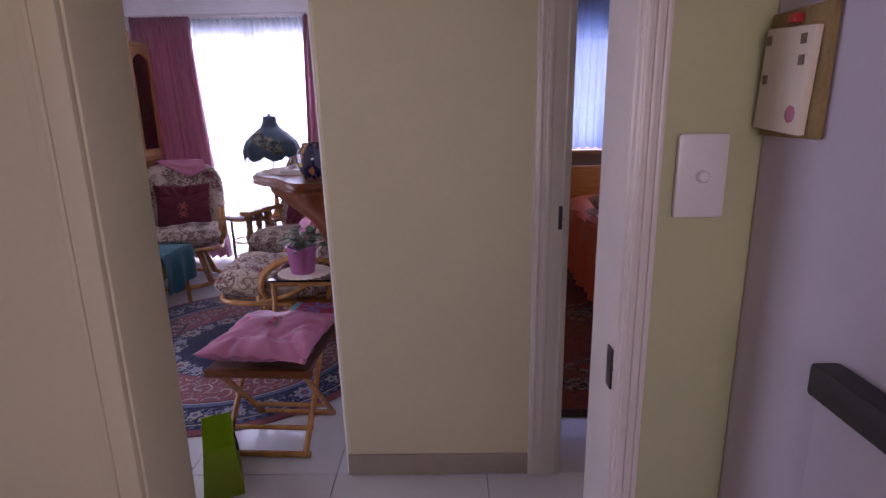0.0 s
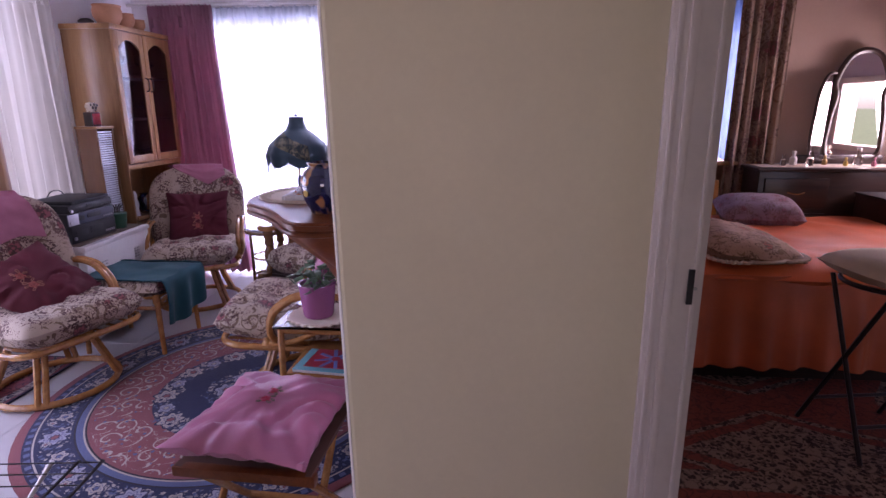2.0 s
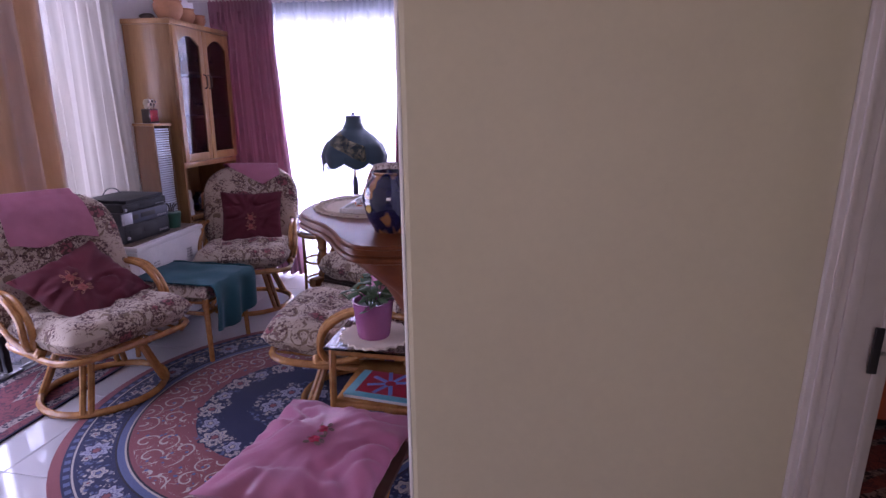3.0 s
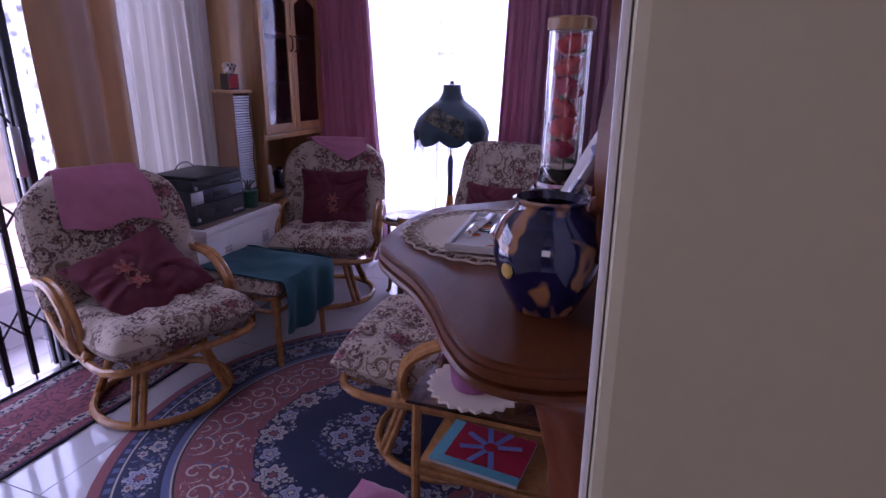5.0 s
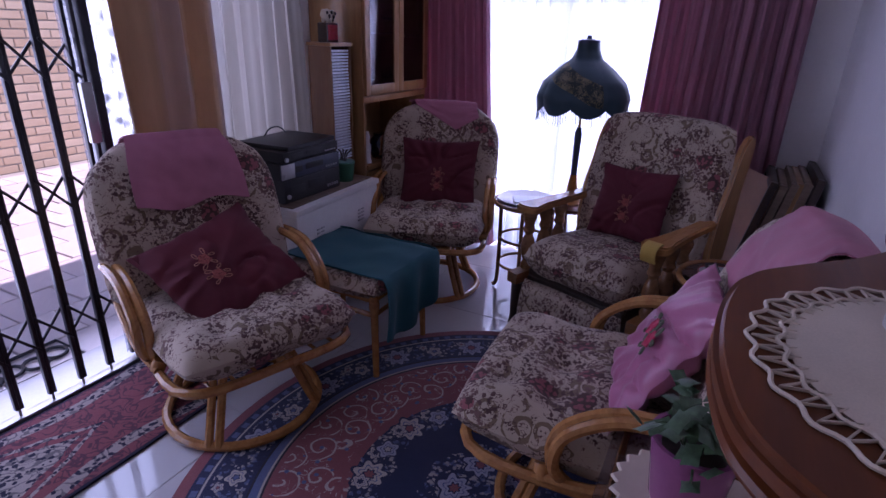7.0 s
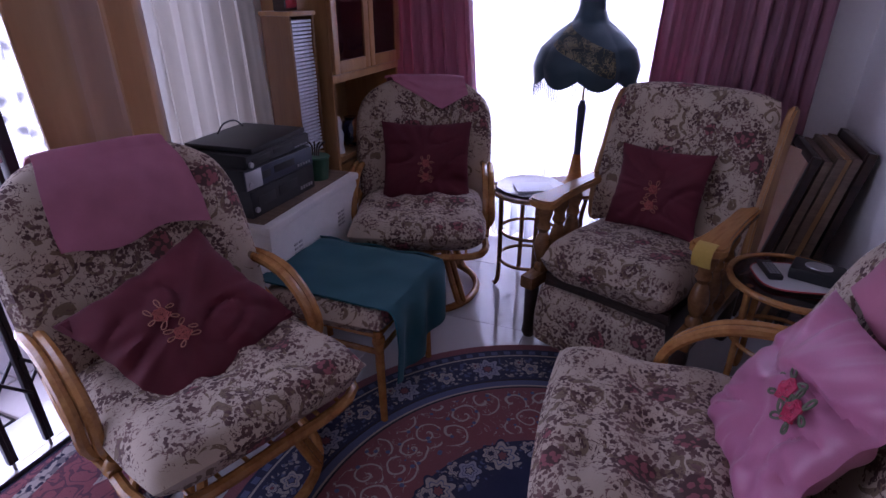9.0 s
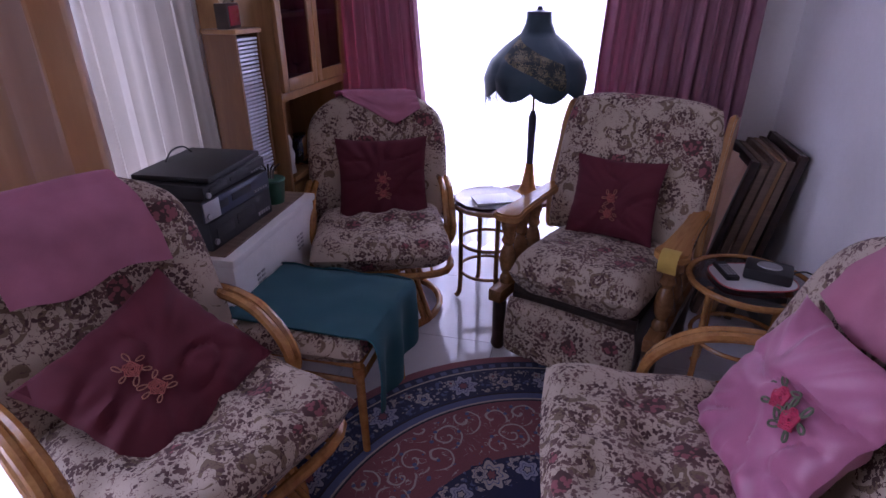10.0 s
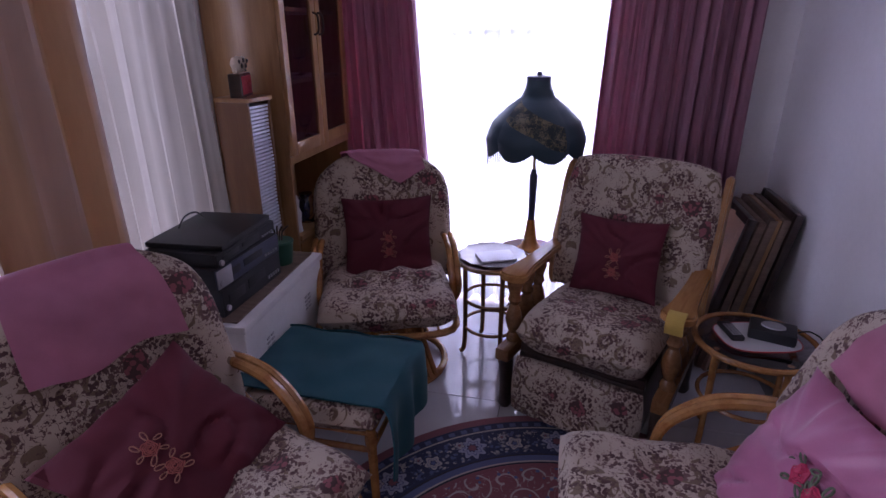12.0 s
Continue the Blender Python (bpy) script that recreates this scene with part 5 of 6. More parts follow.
# ---- framed pictures leaning on the wall ----
for i, (h, w, dx, mt) in enumerate(((0.80, 0.46, 0.0, "darkwood"), (0.775, 0.44, 0.042, "brownwood"), (0.77, 0.42, 0.072, "oak"), (0.77, 0.44, 0.102, "brownwood"), (0.755, 0.42, 0.142, "brownwood"), (0.765, 0.42, 0.188, "darkwood"), (0.75, 0.40, 0.215, "card"))):
    fr = thing("picture_frame", "framed picture stacked leaning against the wall" if i < 6 else "pale pink board leaning on stacked pictures", "picture", (-0.512 - dx, 4.80, 0) if i < 6 else (-0.725, 4.75, 0), 0 if i < 6 else 26, "stacked pictures")
    m = pose(0, 0, 0.008, 0, 9.5 + 0.4 * i)
    if i == 6:
        part("board", rbox(-0.012, 0, -w / 2 + 0.006, w / 2, 0, h, 0.003, m), M[mt], fr)
        part("edge_strip", rbox(-0.014, 0.002, -w / 2, -w / 2 + 0.006, 0, h, 0.002, m), M["card"], fr)
        continue
    for y0, y1, z0, z1 in ((-w / 2, -w / 2 + 0.035, 0, h), (w / 2 - 0.035, w / 2, 0, h), (-w / 2 + 0.035, w / 2 - 0.035, 0, 0.035), (-w / 2 + 0.035, w / 2 - 0.035, h - 0.035, h)):
        part("moulding", rbox(-0.032, 0, y0, y1, z0, z1, 0.004, m), M[mt], fr)
    part("backing", rbox(-0.010, -0.002, -w / 2 + 0.035, w / 2 - 0.035, 0.035, h - 0.035, 0, m), M["card" if i % 2 else "brownwood"], fr)

# ---- wall cabinet unit ----
cb = thing("display_cabinet", "honey oak display cabinet with arched glass doors", "cabinet", (-2.72, 4.66, 0), 0)
X0, X1, Y0, Y1 = -0.175, 0.165, -0.34, 0.33
part("side_panel", rbox(X0, X1, Y0, Y0 + 0.02, 0, 1.90, 0.003), M["oak"], cb)
part("side_panel", rbox(X0, X1, Y1 - 0.02, Y1, 0, 1.90, 0.003), M["oak"], cb)
part("back_panel", rbox(X0, X0 + 0.012, Y0 + 0.02, Y1 - 0.02, 0, 1.90, 0), M["oak"], cb)
part("cornice", rbox(X0, X1 + 0.02, Y0 - 0.012, Y1 + 0.012, 1.90, 1.935, 0.008), M["pine"], cb)
for z in (0.98, 1.30, 1.60):
    part("shelf", rbox(X0 + 0.012, X1 - 0.03, Y0 + 0.02, Y1 - 0.02, z, z + 0.018, 0.002), M["oak"], cb)
part("counter_shelf", rbox(X0, X1 + 0.01, Y0 + 0.02, Y1 - 0.02, 0.60, 0.625, 0.003), M["oak"], cb)
part("bottom_rail", rbox(X1 - 0.025, X1 + 0.004, Y0, Y1, 0.965, 1.0, 0.004), M["pine"], cb)
for a, b, hs in ((Y0 + 0.004, -0.008, 1), (-0.002, Y1 - 0.004, -1)):
    d = part("door", rbox(X1, X1 + 0.02, a, a + 0.045, 1.005, 1.895, 0.004), M["pine"], cb, "arched glass cabinet door")
    part("door_stile", rbox(X1, X1 + 0.02, b - 0.045, b, 1.005, 1.895, 0.004), M["pine"], d)
    part("door_rail", rbox(X1, X1 + 0.02, a + 0.045, b - 0.045, 1.005, 1.06, 0.004), M["pine"], d)
    mid, half = (a + b) / 2, (b - a) / 2 - 0.045
    ys_ = [mid + half * (k / 10 - 1) for k in range(21)]
    out = [(y, 1.79 + 0.055 * math.cos((y - mid) / half * math.pi / 2)) for y in ys_]
    bm = bmesh.new()
    lo = [bm.verts.new((X1, y, z)) for y, z in out]
    hi = [bm.verts.new((X1, y, 1.895)) for y, z in out]
    for k in range(20):
        bm.faces.new((lo[k], lo[k + 1], hi[k + 1], hi[k]))
    g = bmesh.ops.extrude_face_region(bm, geom=bm.faces[:])
    bmesh.ops.translate(bm, vec=(0.02, 0, 0), verts=[v for v in g["geom"] if isinstance(v, bmesh.types.BMVert)])
    part("door_arch", bm, M["pine"], d, smooth=False)
    part("door_glass", rbox(X1 + 0.008, X1 + 0.011, a + 0.04, b - 0.04, 1.05, 1.85, 0), M["smoke"], d)
    hy = b - 0.022 if hs > 0 else a + 0.022
    part("handle", tube(smooth_path([(X1 + 0.018, hy, 1.60), (X1 + 0.042, hy, 1.585), (X1 + 0.042, hy, 1.52), (X1 + 0.018, hy, 1.505)], 5), 0.005, sides=6), M["darkwood"], d)
for z in (0.02, 0.31):
    part("drawer_front", rbox(X1 - 0.02, X1 + 0.004, Y0 + 0.022, Y1 - 0.022, z, z + 0.275, 0.004), M["oak"], cb)
rnd = random.Random(7)
for z in (0.998, 1.318, 1.618):
    for k in range(4):
        g = part("glassware", lathe([(0.0, 0), (0.024, 0), (0.022, 0.004), (0.004, 0.01), (0.004, 0.055), (0.025, 0.085), (0.028, 0.13), (0.026, 0.13), (0.02, 0.088), (0.0, 0.075)], 14), M["glass"])
        g.location = (-2.69 + rnd.uniform(-0.05, 0.08), 4.42 + 0.15 * k + rnd.uniform(-0.03, 0.03), z)
        tagged(g, "clear stemmed glass standing on a cabinet shelf", "glass", "cabinet glassware")
for k, (y, s) in enumerate(((4.46, 1.15), (4.63, 0.9), (4.78, 0.72))):
    b = part("terracotta_bowl", lathe([(0.0, 0.0), (0.05, 0.0), (0.078, 0.05), (0.08, 0.085), (0.072, 0.10), (0.078, 0.112), (0.072, 0.112), (0.066, 0.098), (0.06, 0.05), (0.0, 0.03)], 26), M["terracotta"])
    b.matrix_world = Matrix.Translation((-2.64, y, 1.936)) @ Matrix.Diagonal((s, s, s, 1))
    tagged(b, "terracotta clay bowl standing on the cabinet top", "bowl", "clay bowls")
og = thing("dark_ornament", "small dark carved ornament on the cabinet top", "ornament", (-2.76, 4.40, 1.936))
part("body", cushion(0.10, 0.045, 0.045, pose(0, 0, 0.02), 10, 3), M["darkwood"], og)
nb = thing("china_figurine", "small white china figure in the cabinet niche", "figurine", (-2.60, 4.40, 0.626))
part("body", lathe([(0.0, 0), (0.03, 0), (0.024, 0.04), (0.03, 0.09), (0.02, 0.12), (0.024, 0.15), (0.016, 0.175), (0, 0.18)], 16), M["ivory"], nb)
nb2 = thing("dark_pot", "dark glazed pot in the cabinet niche", "pot", (-2.62, 4.56, 0.626))
part("body", lathe([(0.0, 0), (0.04, 0), (0.06, 0.05), (0.05, 0.11), (0.03, 0.13), (0.034, 0.145), (0, 0.145)], 18), M["vase"], nb2)

# ---- disc tower ----
tw = thing("disc_tower", "tall narrow wooden tower rack filled with discs", "disc rack", (-2.675, 4.205, 0), -4)
part("side_panel", rbox(-0.075, 0.075, -0.078, -0.066, 0, 1.255, 0.002), M["towerwood"], tw)
part("side_panel", rbox(-0.075, 0.075, 0.066, 0.078, 0, 1.255, 0.002), M["towerwood"], tw)
part("back_panel", rbox(-0.075, -0.067, -0.066, 0.066, 0, 1.255, 0), M["towerwood"], tw)
part("top", rbox(-0.08, 0.085, -0.083, 0.083, 1.255, 1.272, 0.003), M["pine"], tw)
part("bottom", rbox(-0.067, 0.075, -0.066, 0.066, 0.0, 0.06, 0.002), M["towerwood"], tw)
dm_ = bpy.data.meshes.new("disc_case")
bm = rbox(-0.062, 0.070, -0.0635, 0.0635, 0, 0.0098, 0.001)
bm.to_mesh(dm_)
bm.free()
dm_.materials.append(M["cdcase"])
for k in range(78):
    if k in (39, 40):
        continue
    o = new("disc_case", dm_)
    o.parent = tw
    o.location = (0.0 + 0.003 * math.sin(k * 12.9), 0, 0.066 + k * 0.0151)
part("divider", rbox(-0.067, 0.078, -0.066, 0.066, 0.658, 0.672, 0.001), M["pine"], tw)
ck = thing("red_clock", "small red desk clock standing on the disc tower", "clock", (-2.665, 4.195, 1.272), 14)
part("case", rbox(-0.030, 0.020, -0.068, 0.068, 0.0, 0.092, 0.006), M["darkwood"], ck, "dark wood case")
part("front", rbox(0.02, 0.024, -0.055, 0.055, 0.012, 0.082, 0.002), M["printred"], ck, "red front panel")
for y, z in ((-0.03, 0.06), (0.0, 0.055), (0.03, 0.062), (-0.02, 0.032), (0.022, 0.034)):
    part("printed_mark", rbox(0.024, 0.0252, y - 0.010, y + 0.010, z - 0.007, z + 0.007, 0), M["red"], ck)
og2 = thing("spotted_ornament", "small spotted cream animal figure on the red clock", "ornament", (-2.667, 4.195, 1.364), 14)
bm = bmesh.new()
for y, z, r_ in ((-0.045, 0.036, 0.026), (-0.012, 0.034, 0.031), (0.024, 0.030, 0.029), (0.048, 0.040, 0.022), (-0.058, 0.012, 0.013), (-0.01, 0.010, 0.013), (0.030, 0.010, 0.013)):
    lathe([(0.0, -r_), (r_ * 0.6, -r_ * 0.8), (r_, 0.0), (r_ * 0.6, r_ * 0.8), (0.0, r_)], 12, pose(0, y, z) @ Matrix.Diagonal((0.7, 1, 1, 1)), bm=bm)
part("body", bm, M["cream"], og2)
for y, z, r_ in ((-0.05, 0.045, 0.009), (-0.024, 0.028, 0.011), (0.0, 0.048, 0.010), (0.022, 0.026, 0.010), (0.044, 0.044, 0.009), (0.012, 0.010, 0.006)):
    part("dark_spot", lathe([(r_, 0), (r_ * 0.8, 0.004), (0, 0.006)], 10, pose(0.019, y, z, 0, 90)), M["darkwood"], og2)

# ---- white cabinet with the players ----
hc = thing("white_cabinet", "low white metal cabinet with vent slots", "cabinet", (-2.56, 3.865, 0), 3)
part("body", rbox(-0.18, 0.18, -0.335, 0.335, 0.03, 0.575, 0.012), M["metal_white"], hc)
part("lid", rbox(-0.185, 0.188, -0.342, 0.342, 0.575, 0.605, 0.008), M["metal_white"], hc)
part("top_board", rbox(-0.165, 0.150, -0.32, 0.32, 0.605, 0.612, 0.002), M["brownwood"], hc, "worn brown top board")
for y in (-0.17, 0.17):
    bm = bmesh.new()
    for i in range(4):
        for j in range(2):
            rbox(0.1795, 0.183, y - 0.03 + j * 0.032, y - 0.008 + j * 0.032, 0.42 + i * 0.018, 0.428 + i * 0.018, 0.001, bm=bm)
    part("vent_slots", bm, M["steel"], hc)
for x in (-0.13, 0.13):
    for y in (-0.28, 0.28):
        part("foot", lathe([(0.016, 0), (0.02, 0.03)], 10, pose(x, y, 0)), M["black"], hc)


def deck(name, label, at, turn, w, d, h, body, front):
    o = thing(name, label, "media player", at, turn)
    part("case", rbox(-d / 2, d / 2, -w / 2, w / 2, 0.0, h, 0.004), body, o)
    part("front_panel", rbox(d / 2, d / 2 + 0.006, -w / 2, w / 2, 0.004, h - 0.003, 0.002), front, o)
    part("display", rbox(d / 2 + 0.006, d / 2 + 0.008, -w * 0.1, w * 0.2, h * 0.4, h * 0.75, 0.001), M["black"], o)
    part("slot", rbox(d / 2 + 0.006, d / 2 + 0.0085, -w * 0.42, -w * 0.16, h * 0.35, h * 0.7, 0.001), M["black"], o)
    bm = bmesh.new()
    for k in range(5):
        rbox(d / 2 + 0.006, d / 2 + 0.010, w * (0.24 + 0.045 * k), w * (0.265 + 0.045 * k), h * 0.2, h * 0.32, 0.001, bm=bm)
    part("buttons", bm, M["silver"], o)
    part("knob", lathe([(0.010, 0), (0.010, 0.008), (0, 0.009)], 12, pose(d / 2 + 0.006, -w * 0.45, h * 0.3, 0, 90)), M["silver"], o)
    return o


deck("black_receiver", "black media receiver standing on the white cabinet", (-2.585, 3.76, 0.612), 0, 0.38, 0.27, 0.105, M["black"], M["black"])
deck("video_recorder", "dark video recorder with a silver front end", (-2.580, 3.75, 0.717), -2, 0.38, 0.27, 0.075, M["black"], M["bluedark"])
part("end_panel", rbox(0.141, 0.1445, -0.19, -0.11, 0.006, 0.070, 0.001), M["silver"], bpy.data.objects["video_recorder"], "silver end of the front")
deck("disc_player", "slim black disc player stacked on the recorder", (-2.585, 3.76, 0.792), 1, 0.38, 0.26, 0.048, M["black"], M["black"])
bx = part("black_folder", rbox(-0.15, 0.13, -0.175, 0.175, 0, 0.02, 0.005), M["black"])
bx.matrix_world = pose(-2.585, 3.77, 0.840, 0, 0, 4)
tagged(bx, "thin black folder lying on the disc player", "folder")
cbk = part("loop_cable", tube(smooth_path([(-2.69, 3.72, 0.865), (-2.69, 3.76, 0.895), (-2.69, 3.82, 0.895), (-2.69, 3.86, 0.865)], 6), 0.0035, sides=6), M["black"])
tagged(cbk, "black cable looped over the folder", "cable")
gp = thing("green_tub", "small dark green plastic tub on the cabinet", "tub", (-2.50, 4.06, 0.612))
part("body", lathe([(0.0, 0), (0.045, 0), (0.055, 0.09), (0.058, 0.095), (0.054, 0.10), (0.0, 0.098)], 18), M["green_pl"], gp)
bm = bmesh.new()
for k in range(4):
    tube(smooth_path([(0.01 * k - 0.02, 0, 0.09), (0.012 * k - 0.03, 0.02, 0.13), (0.02 * k - 0.03, 0.01 * k, 0.155)], 4), 0.004, sides=5, bm=bm)
part("contents", bm, M["darkwood"], gp)

# ---- tall serpentine console by the wall ----
half = [(-0.368, 1.895), (-0.43, 1.868), (-0.495, 1.872), (-0.54, 1.918), (-0.585, 1.99), (-0.635, 2.057), (-0.69, 2.11), (-0.738, 2.165), (-0.757, 2.23)]
full = half + [(-0.763, 2.31)] + [(x, 4.62 - y) for x, y in reversed(half)]
curve = [(p.x, p.y) for p in smooth_path([(x, y, 0) for x, y in full], 5)]


def inset(k, z):
    cx, cy = -0.366, 2.31
    return [(cx + (x - cx) * k, cy + (y - cy) * k, z) for x, y in curve]


con = thing("console_table", "tall mahogany console with serpentine top against the wall", "console table")
part("tabletop", prism(curve, 1.091, 1.115, 0.007, 3), M["mahog"], con, "polished serpentine top")
part("edge_beading", tube([Vector(p) for p in inset(0.985, 1.085)], 0.007, sides=8), M["mahog"], con)
bm = bmesh.new()
levels = ((0.86, 1.088), (0.83, 1.04), (0.66, 0.98), (0.46, 0.91), (0.33, 0.82), (0.25, 0.70), (0.21, 0.55), (0.21, 0.12), (0.27, 0.05), (0.27, 0.0))
rings = [[bm.verts.new(p) for p in inset(k, z)] for k, z in levels]
for A, B in zip(rings, rings[1:]):
    for i in range(len(A) - 1):
        bm.faces.new((A[i], A[i + 1], B[i + 1], B[i]))
    bm.faces.new((A[-1], A[0], B[0], B[-1]))
bm.faces.new(rings[0])
bm.faces.new(rings[-1][::-1])
part("pedestal", bm, M["mahog"], con, "curved bracket narrowing to a slim pedestal")

mr = thing("wall_mirror", "arched mirror in a carved dark wood frame", "mirror", (RX - 0.001, 2.32, 0.085))
out = smooth_path([(0, -0.32, 1.10), (0, -0.345, 1.24), (0, -0.315, 1.38), (0, -0.335, 1.56), (0, -0.30, 1.72), (0, -0.17, 1.82), (0, 0, 1.87), (0, 0.17, 1.82), (0, 0.30, 1.72), (0, 0.335, 1.56), (0, 0.315, 1.38), (0, 0.345, 1.24), (0, 0.32, 1.10)], 5)
inn = [Vector((0, p.y * 0.80, 1.15 + (p.z - 1.10) * 0.90)) for p in out]
bm = bmesh.new()
prof = ((0.0, 0.0), (-0.034, 0.0), (-0.048, 0.25), (-0.036, 0.5), (-0.05, 0.75), (-0.028, 1.0), (0.0, 1.0))
rows_ = [[bm.verts.new((d + 0.004 * math.sin(i * 1.3) * (d < 0), o.y + (q.y - o.y) * f, o.z + (q.z - o.z) * f)) for d, f in prof] for i, (o, q) in enumerate(zip(out, inn))]
n_ = len(rows_)
for i in range(n_ - 1):
    A, B = rows_[i], rows_[i + 1]
    for k in range(len(prof) - 1):
        bm.faces.new((A[k], A[k + 1], B[k + 1], B[k]))
part("carved_frame", bm, M["mahog"], mr, "carved mahogany frame")
part("bottom_rail", rbox(-0.045, 0, -0.32, 0.32, 1.091, 1.155, 0.01), M["mahog"], mr)
bm = bmesh.new()
f = bm.faces.new([bm.verts.new((-0.014, p.y, p.z)) for p in inn])
g = bmesh.ops.extrude_face_region(bm, geom=[f])
bmesh.ops.translate(bm, vec=(0.012, 0, 0), verts=[v for v in g["geom"] if isinstance(v, bmesh.types.BMVert)])
part("mirror_glass", bm, M["mirror"], mr, smooth=False)
for y in (-0.24, -0.08, 0.08, 0.24):
    part("carved_scroll", lathe([(0.0, 0), (0.03, 0.002), (0.026, 0.012), (0.012, 0.016), (0.014, 0.022), (0, 0.024)], 14, pose(-0.044, y, 1.124, 0, -90)), M["mahog"], mr)

do = thing("crochet_doily", "round cream crocheted doily on the console", "doily", (-0.570, 2.30, 1.1155))
do.scale = (1.06, 1.06, 1.0)
part("centre", lathe([(0.0, 0.0), (0.133, 0.0), (0.134, 0.002), (0.0, 0.0035)], 48), M["crochet"], do)
zig = []
for k in range(112):
    a, r_ = 2 * math.pi * k / 112, 0.130 if k % 2 else 0.156
    zig.append(Vector((r_ * math.cos(a), r_ * math.sin(a), 0.002)))
bm = tube(zig, 0.0015, True, 5)
zag = [Vector((-p.x * 0.985, p.y * 0.985, p.z)) for p in zig]
tube(zag, 0.0012, True, 5, bm=bm)
part("openwork", bm, M["crochet"], do)
for r_ in (0.137, 0.158):
    part("ring", tube([Vector((r_ * (1 + 0.02 * math.cos(28 * a)) * math.cos(a), r_ * (1 + 0.02 * math.cos(28 * a)) * math.sin(a), 0.002)) for a in (2 * math.pi * k / 168 for k in range(168))], 0.0019, True, 5), M["crochet"], do)
ct = thing("china_tray", "rectangular white china tray painted with flowers", "tray", (-0.58, 2.265, 1.1195), 4)
part("dish", rbox(-0.048, 0.048, -0.100, 0.100, 0, 0.007, 0.003), M["ivory"], ct)
for x0, x1, y0, y1 in ((-0.054, -0.046, -0.105, 0.105), (0.046, 0.054, -0.105, 0.105), (-0.046, 0.046, -0.105, -0.097), (-0.046, 0.046, 0.097, 0.105)):
    part("rim", rbox(x0, x1, y0, y1, 0.002, 0.014, 0.003), M["ivory"], ct)
fruit = random.Random(12)
for k in range(13):
    fx, fy = fruit.uniform(-0.036, 0.036), fruit.uniform(-0.09, 0.06)
    r_ = fruit.uniform(0.008, 0.016)
    part("painted_fruit", lathe([(r_, 0.0068), (r_ * 0.8, 0.0080 + 0.0001 * k), (0, 0.0082 + 0.0001 * k)], 12, pose(fx, fy, 0) @ Matrix.Diagonal((1.2, 0.8, 1, 1))), M[("orange_paint", "plum_paint", "orange_paint", "leaf_paint")[k % 4]], ct, ("orange painted fruit", "dark plum painted fruit", "orange painted fruit", "grey-green painted leaf")[k % 4])
for k, x in enumerate((-0.026, 0.006)):
    kn = thing("butter_knife", "small knife with painted china handle on the tray", "knife", (-0.58 + x, 2.285, 1.128), 4 + 5 * (k - 1), "tray knives")
    part("china_handle", tube([Vector((0, -0.07, 0.006)), Vector((0, -0.03, 0.008)), Vector((0, 0.015, 0.006))], 0.0075, taper=lambda t: 0.8 + 0.3 * math.sin(t * 3.1)), M["traychina"], kn)
    part("blade", rbox(-0.007, 0.007, 0.015, 0.08, 0.003, 0.006, 0.001), M["steel"], kn)
pl = thing("leaning_platter", "long white china platter leaning on the mirror", "platter", (-0.495, 2.345, 1.1195), 0)
pm = pose(0, 0, 0.0, 0, 0, 6) @ pose(0, 0, 0, 0, 27, 0)
bm = lathe([(0.0, 0.0), (0.07, 0.0), (0.098, 0.010), (0.105, 0.016), (0.102, 0.019), (0.068, 0.006), (0.0, 0.005)], 40, pm @ pose(0, 0, 0.162, 0, -90) @ Matrix.Diagonal((1.5, 0.85, 1, 1)), wave=lambda a, i: 1 + 0.02 * math.cos(10 * a) * (i in (3, 4)))
part("dish", bm, M["china"], pl)
es = part("plate_easel", tube(smooth_path([(0.03, -0.03, 0.002), (-0.03, -0.03, 0.004), (-0.035, -0.03, 0.03)], 4), 0.003, sides=6), M["darkwood"], pl)
gc = thing("rose_cylinder", "tall glass cylinder with red roses and cork lid", "glass jar", (-0.525, 2.63, 1.115))
gc.scale = (0.92, 0.92, 0.92)
part("glass_tube", lathe([(0.0, 0.0), (0.072, 0.0), (0.074, 0.010), (0.05, 0.05), (0.046, 0.08), (0.046, 0.375), (0.042, 0.375), (0.042, 0.075), (0.0, 0.03)], 28), M["glass"], gc)
part("lid", lathe([(0.0, 0.375), (0.052, 0.375), (0.053, 0.398), (0.048, 0.402), (0.0, 0.402)], 24), M["oak"], gc, "turned wooden lid")
rnd = random.Random(3)
for k in range(6):
    m = pose(rnd.uniform(-0.007, 0.007), rnd.uniform(-0.007, 0.007), 0.115 + 0.046 * k, rnd.uniform(-35, 35), rnd.uniform(-35, 35), 50 * k)
    bm = lathe([(0.003, -0.021), (0.018, -0.018), (0.030, -0.004), (0.034, 0.010), (0.027, 0.004), (0.024, 0.017), (0.017, 0.008), (0.014, 0.021), (0.008, 0.012), (0.004, 0.020), (0.0, 0.018)], 20, m, wave=lambda a, i: 1 + (0.09 if i < 5 else 0.12) * math.cos(5 * a + i * 0.8))
    part("rose_bloom", bm, M["redpetal"] if k % 3 else M["blushpetal"], gc)
bm = tube(smooth_path([(0.012, 0, 0.04), (-0.008, 0.012, 0.2), (0.006, -0.01, 0.36)], 6), 0.0025, sides=5)
for k in range(10):
    lathe([(0.012, 0), (0.008, 0.002), (0, 0.003)], 6, pose(0.018 * math.cos(k * 2.1), 0.018 * math.sin(k * 2.1), 0.09 + 0.027 * k, 60, 20 * k, 60 * k) @ Matrix.Diagonal((1.5, 0.6, 1, 1)), bm=bm)
part("stems_and_leaves", bm, M["leaf"], gc)
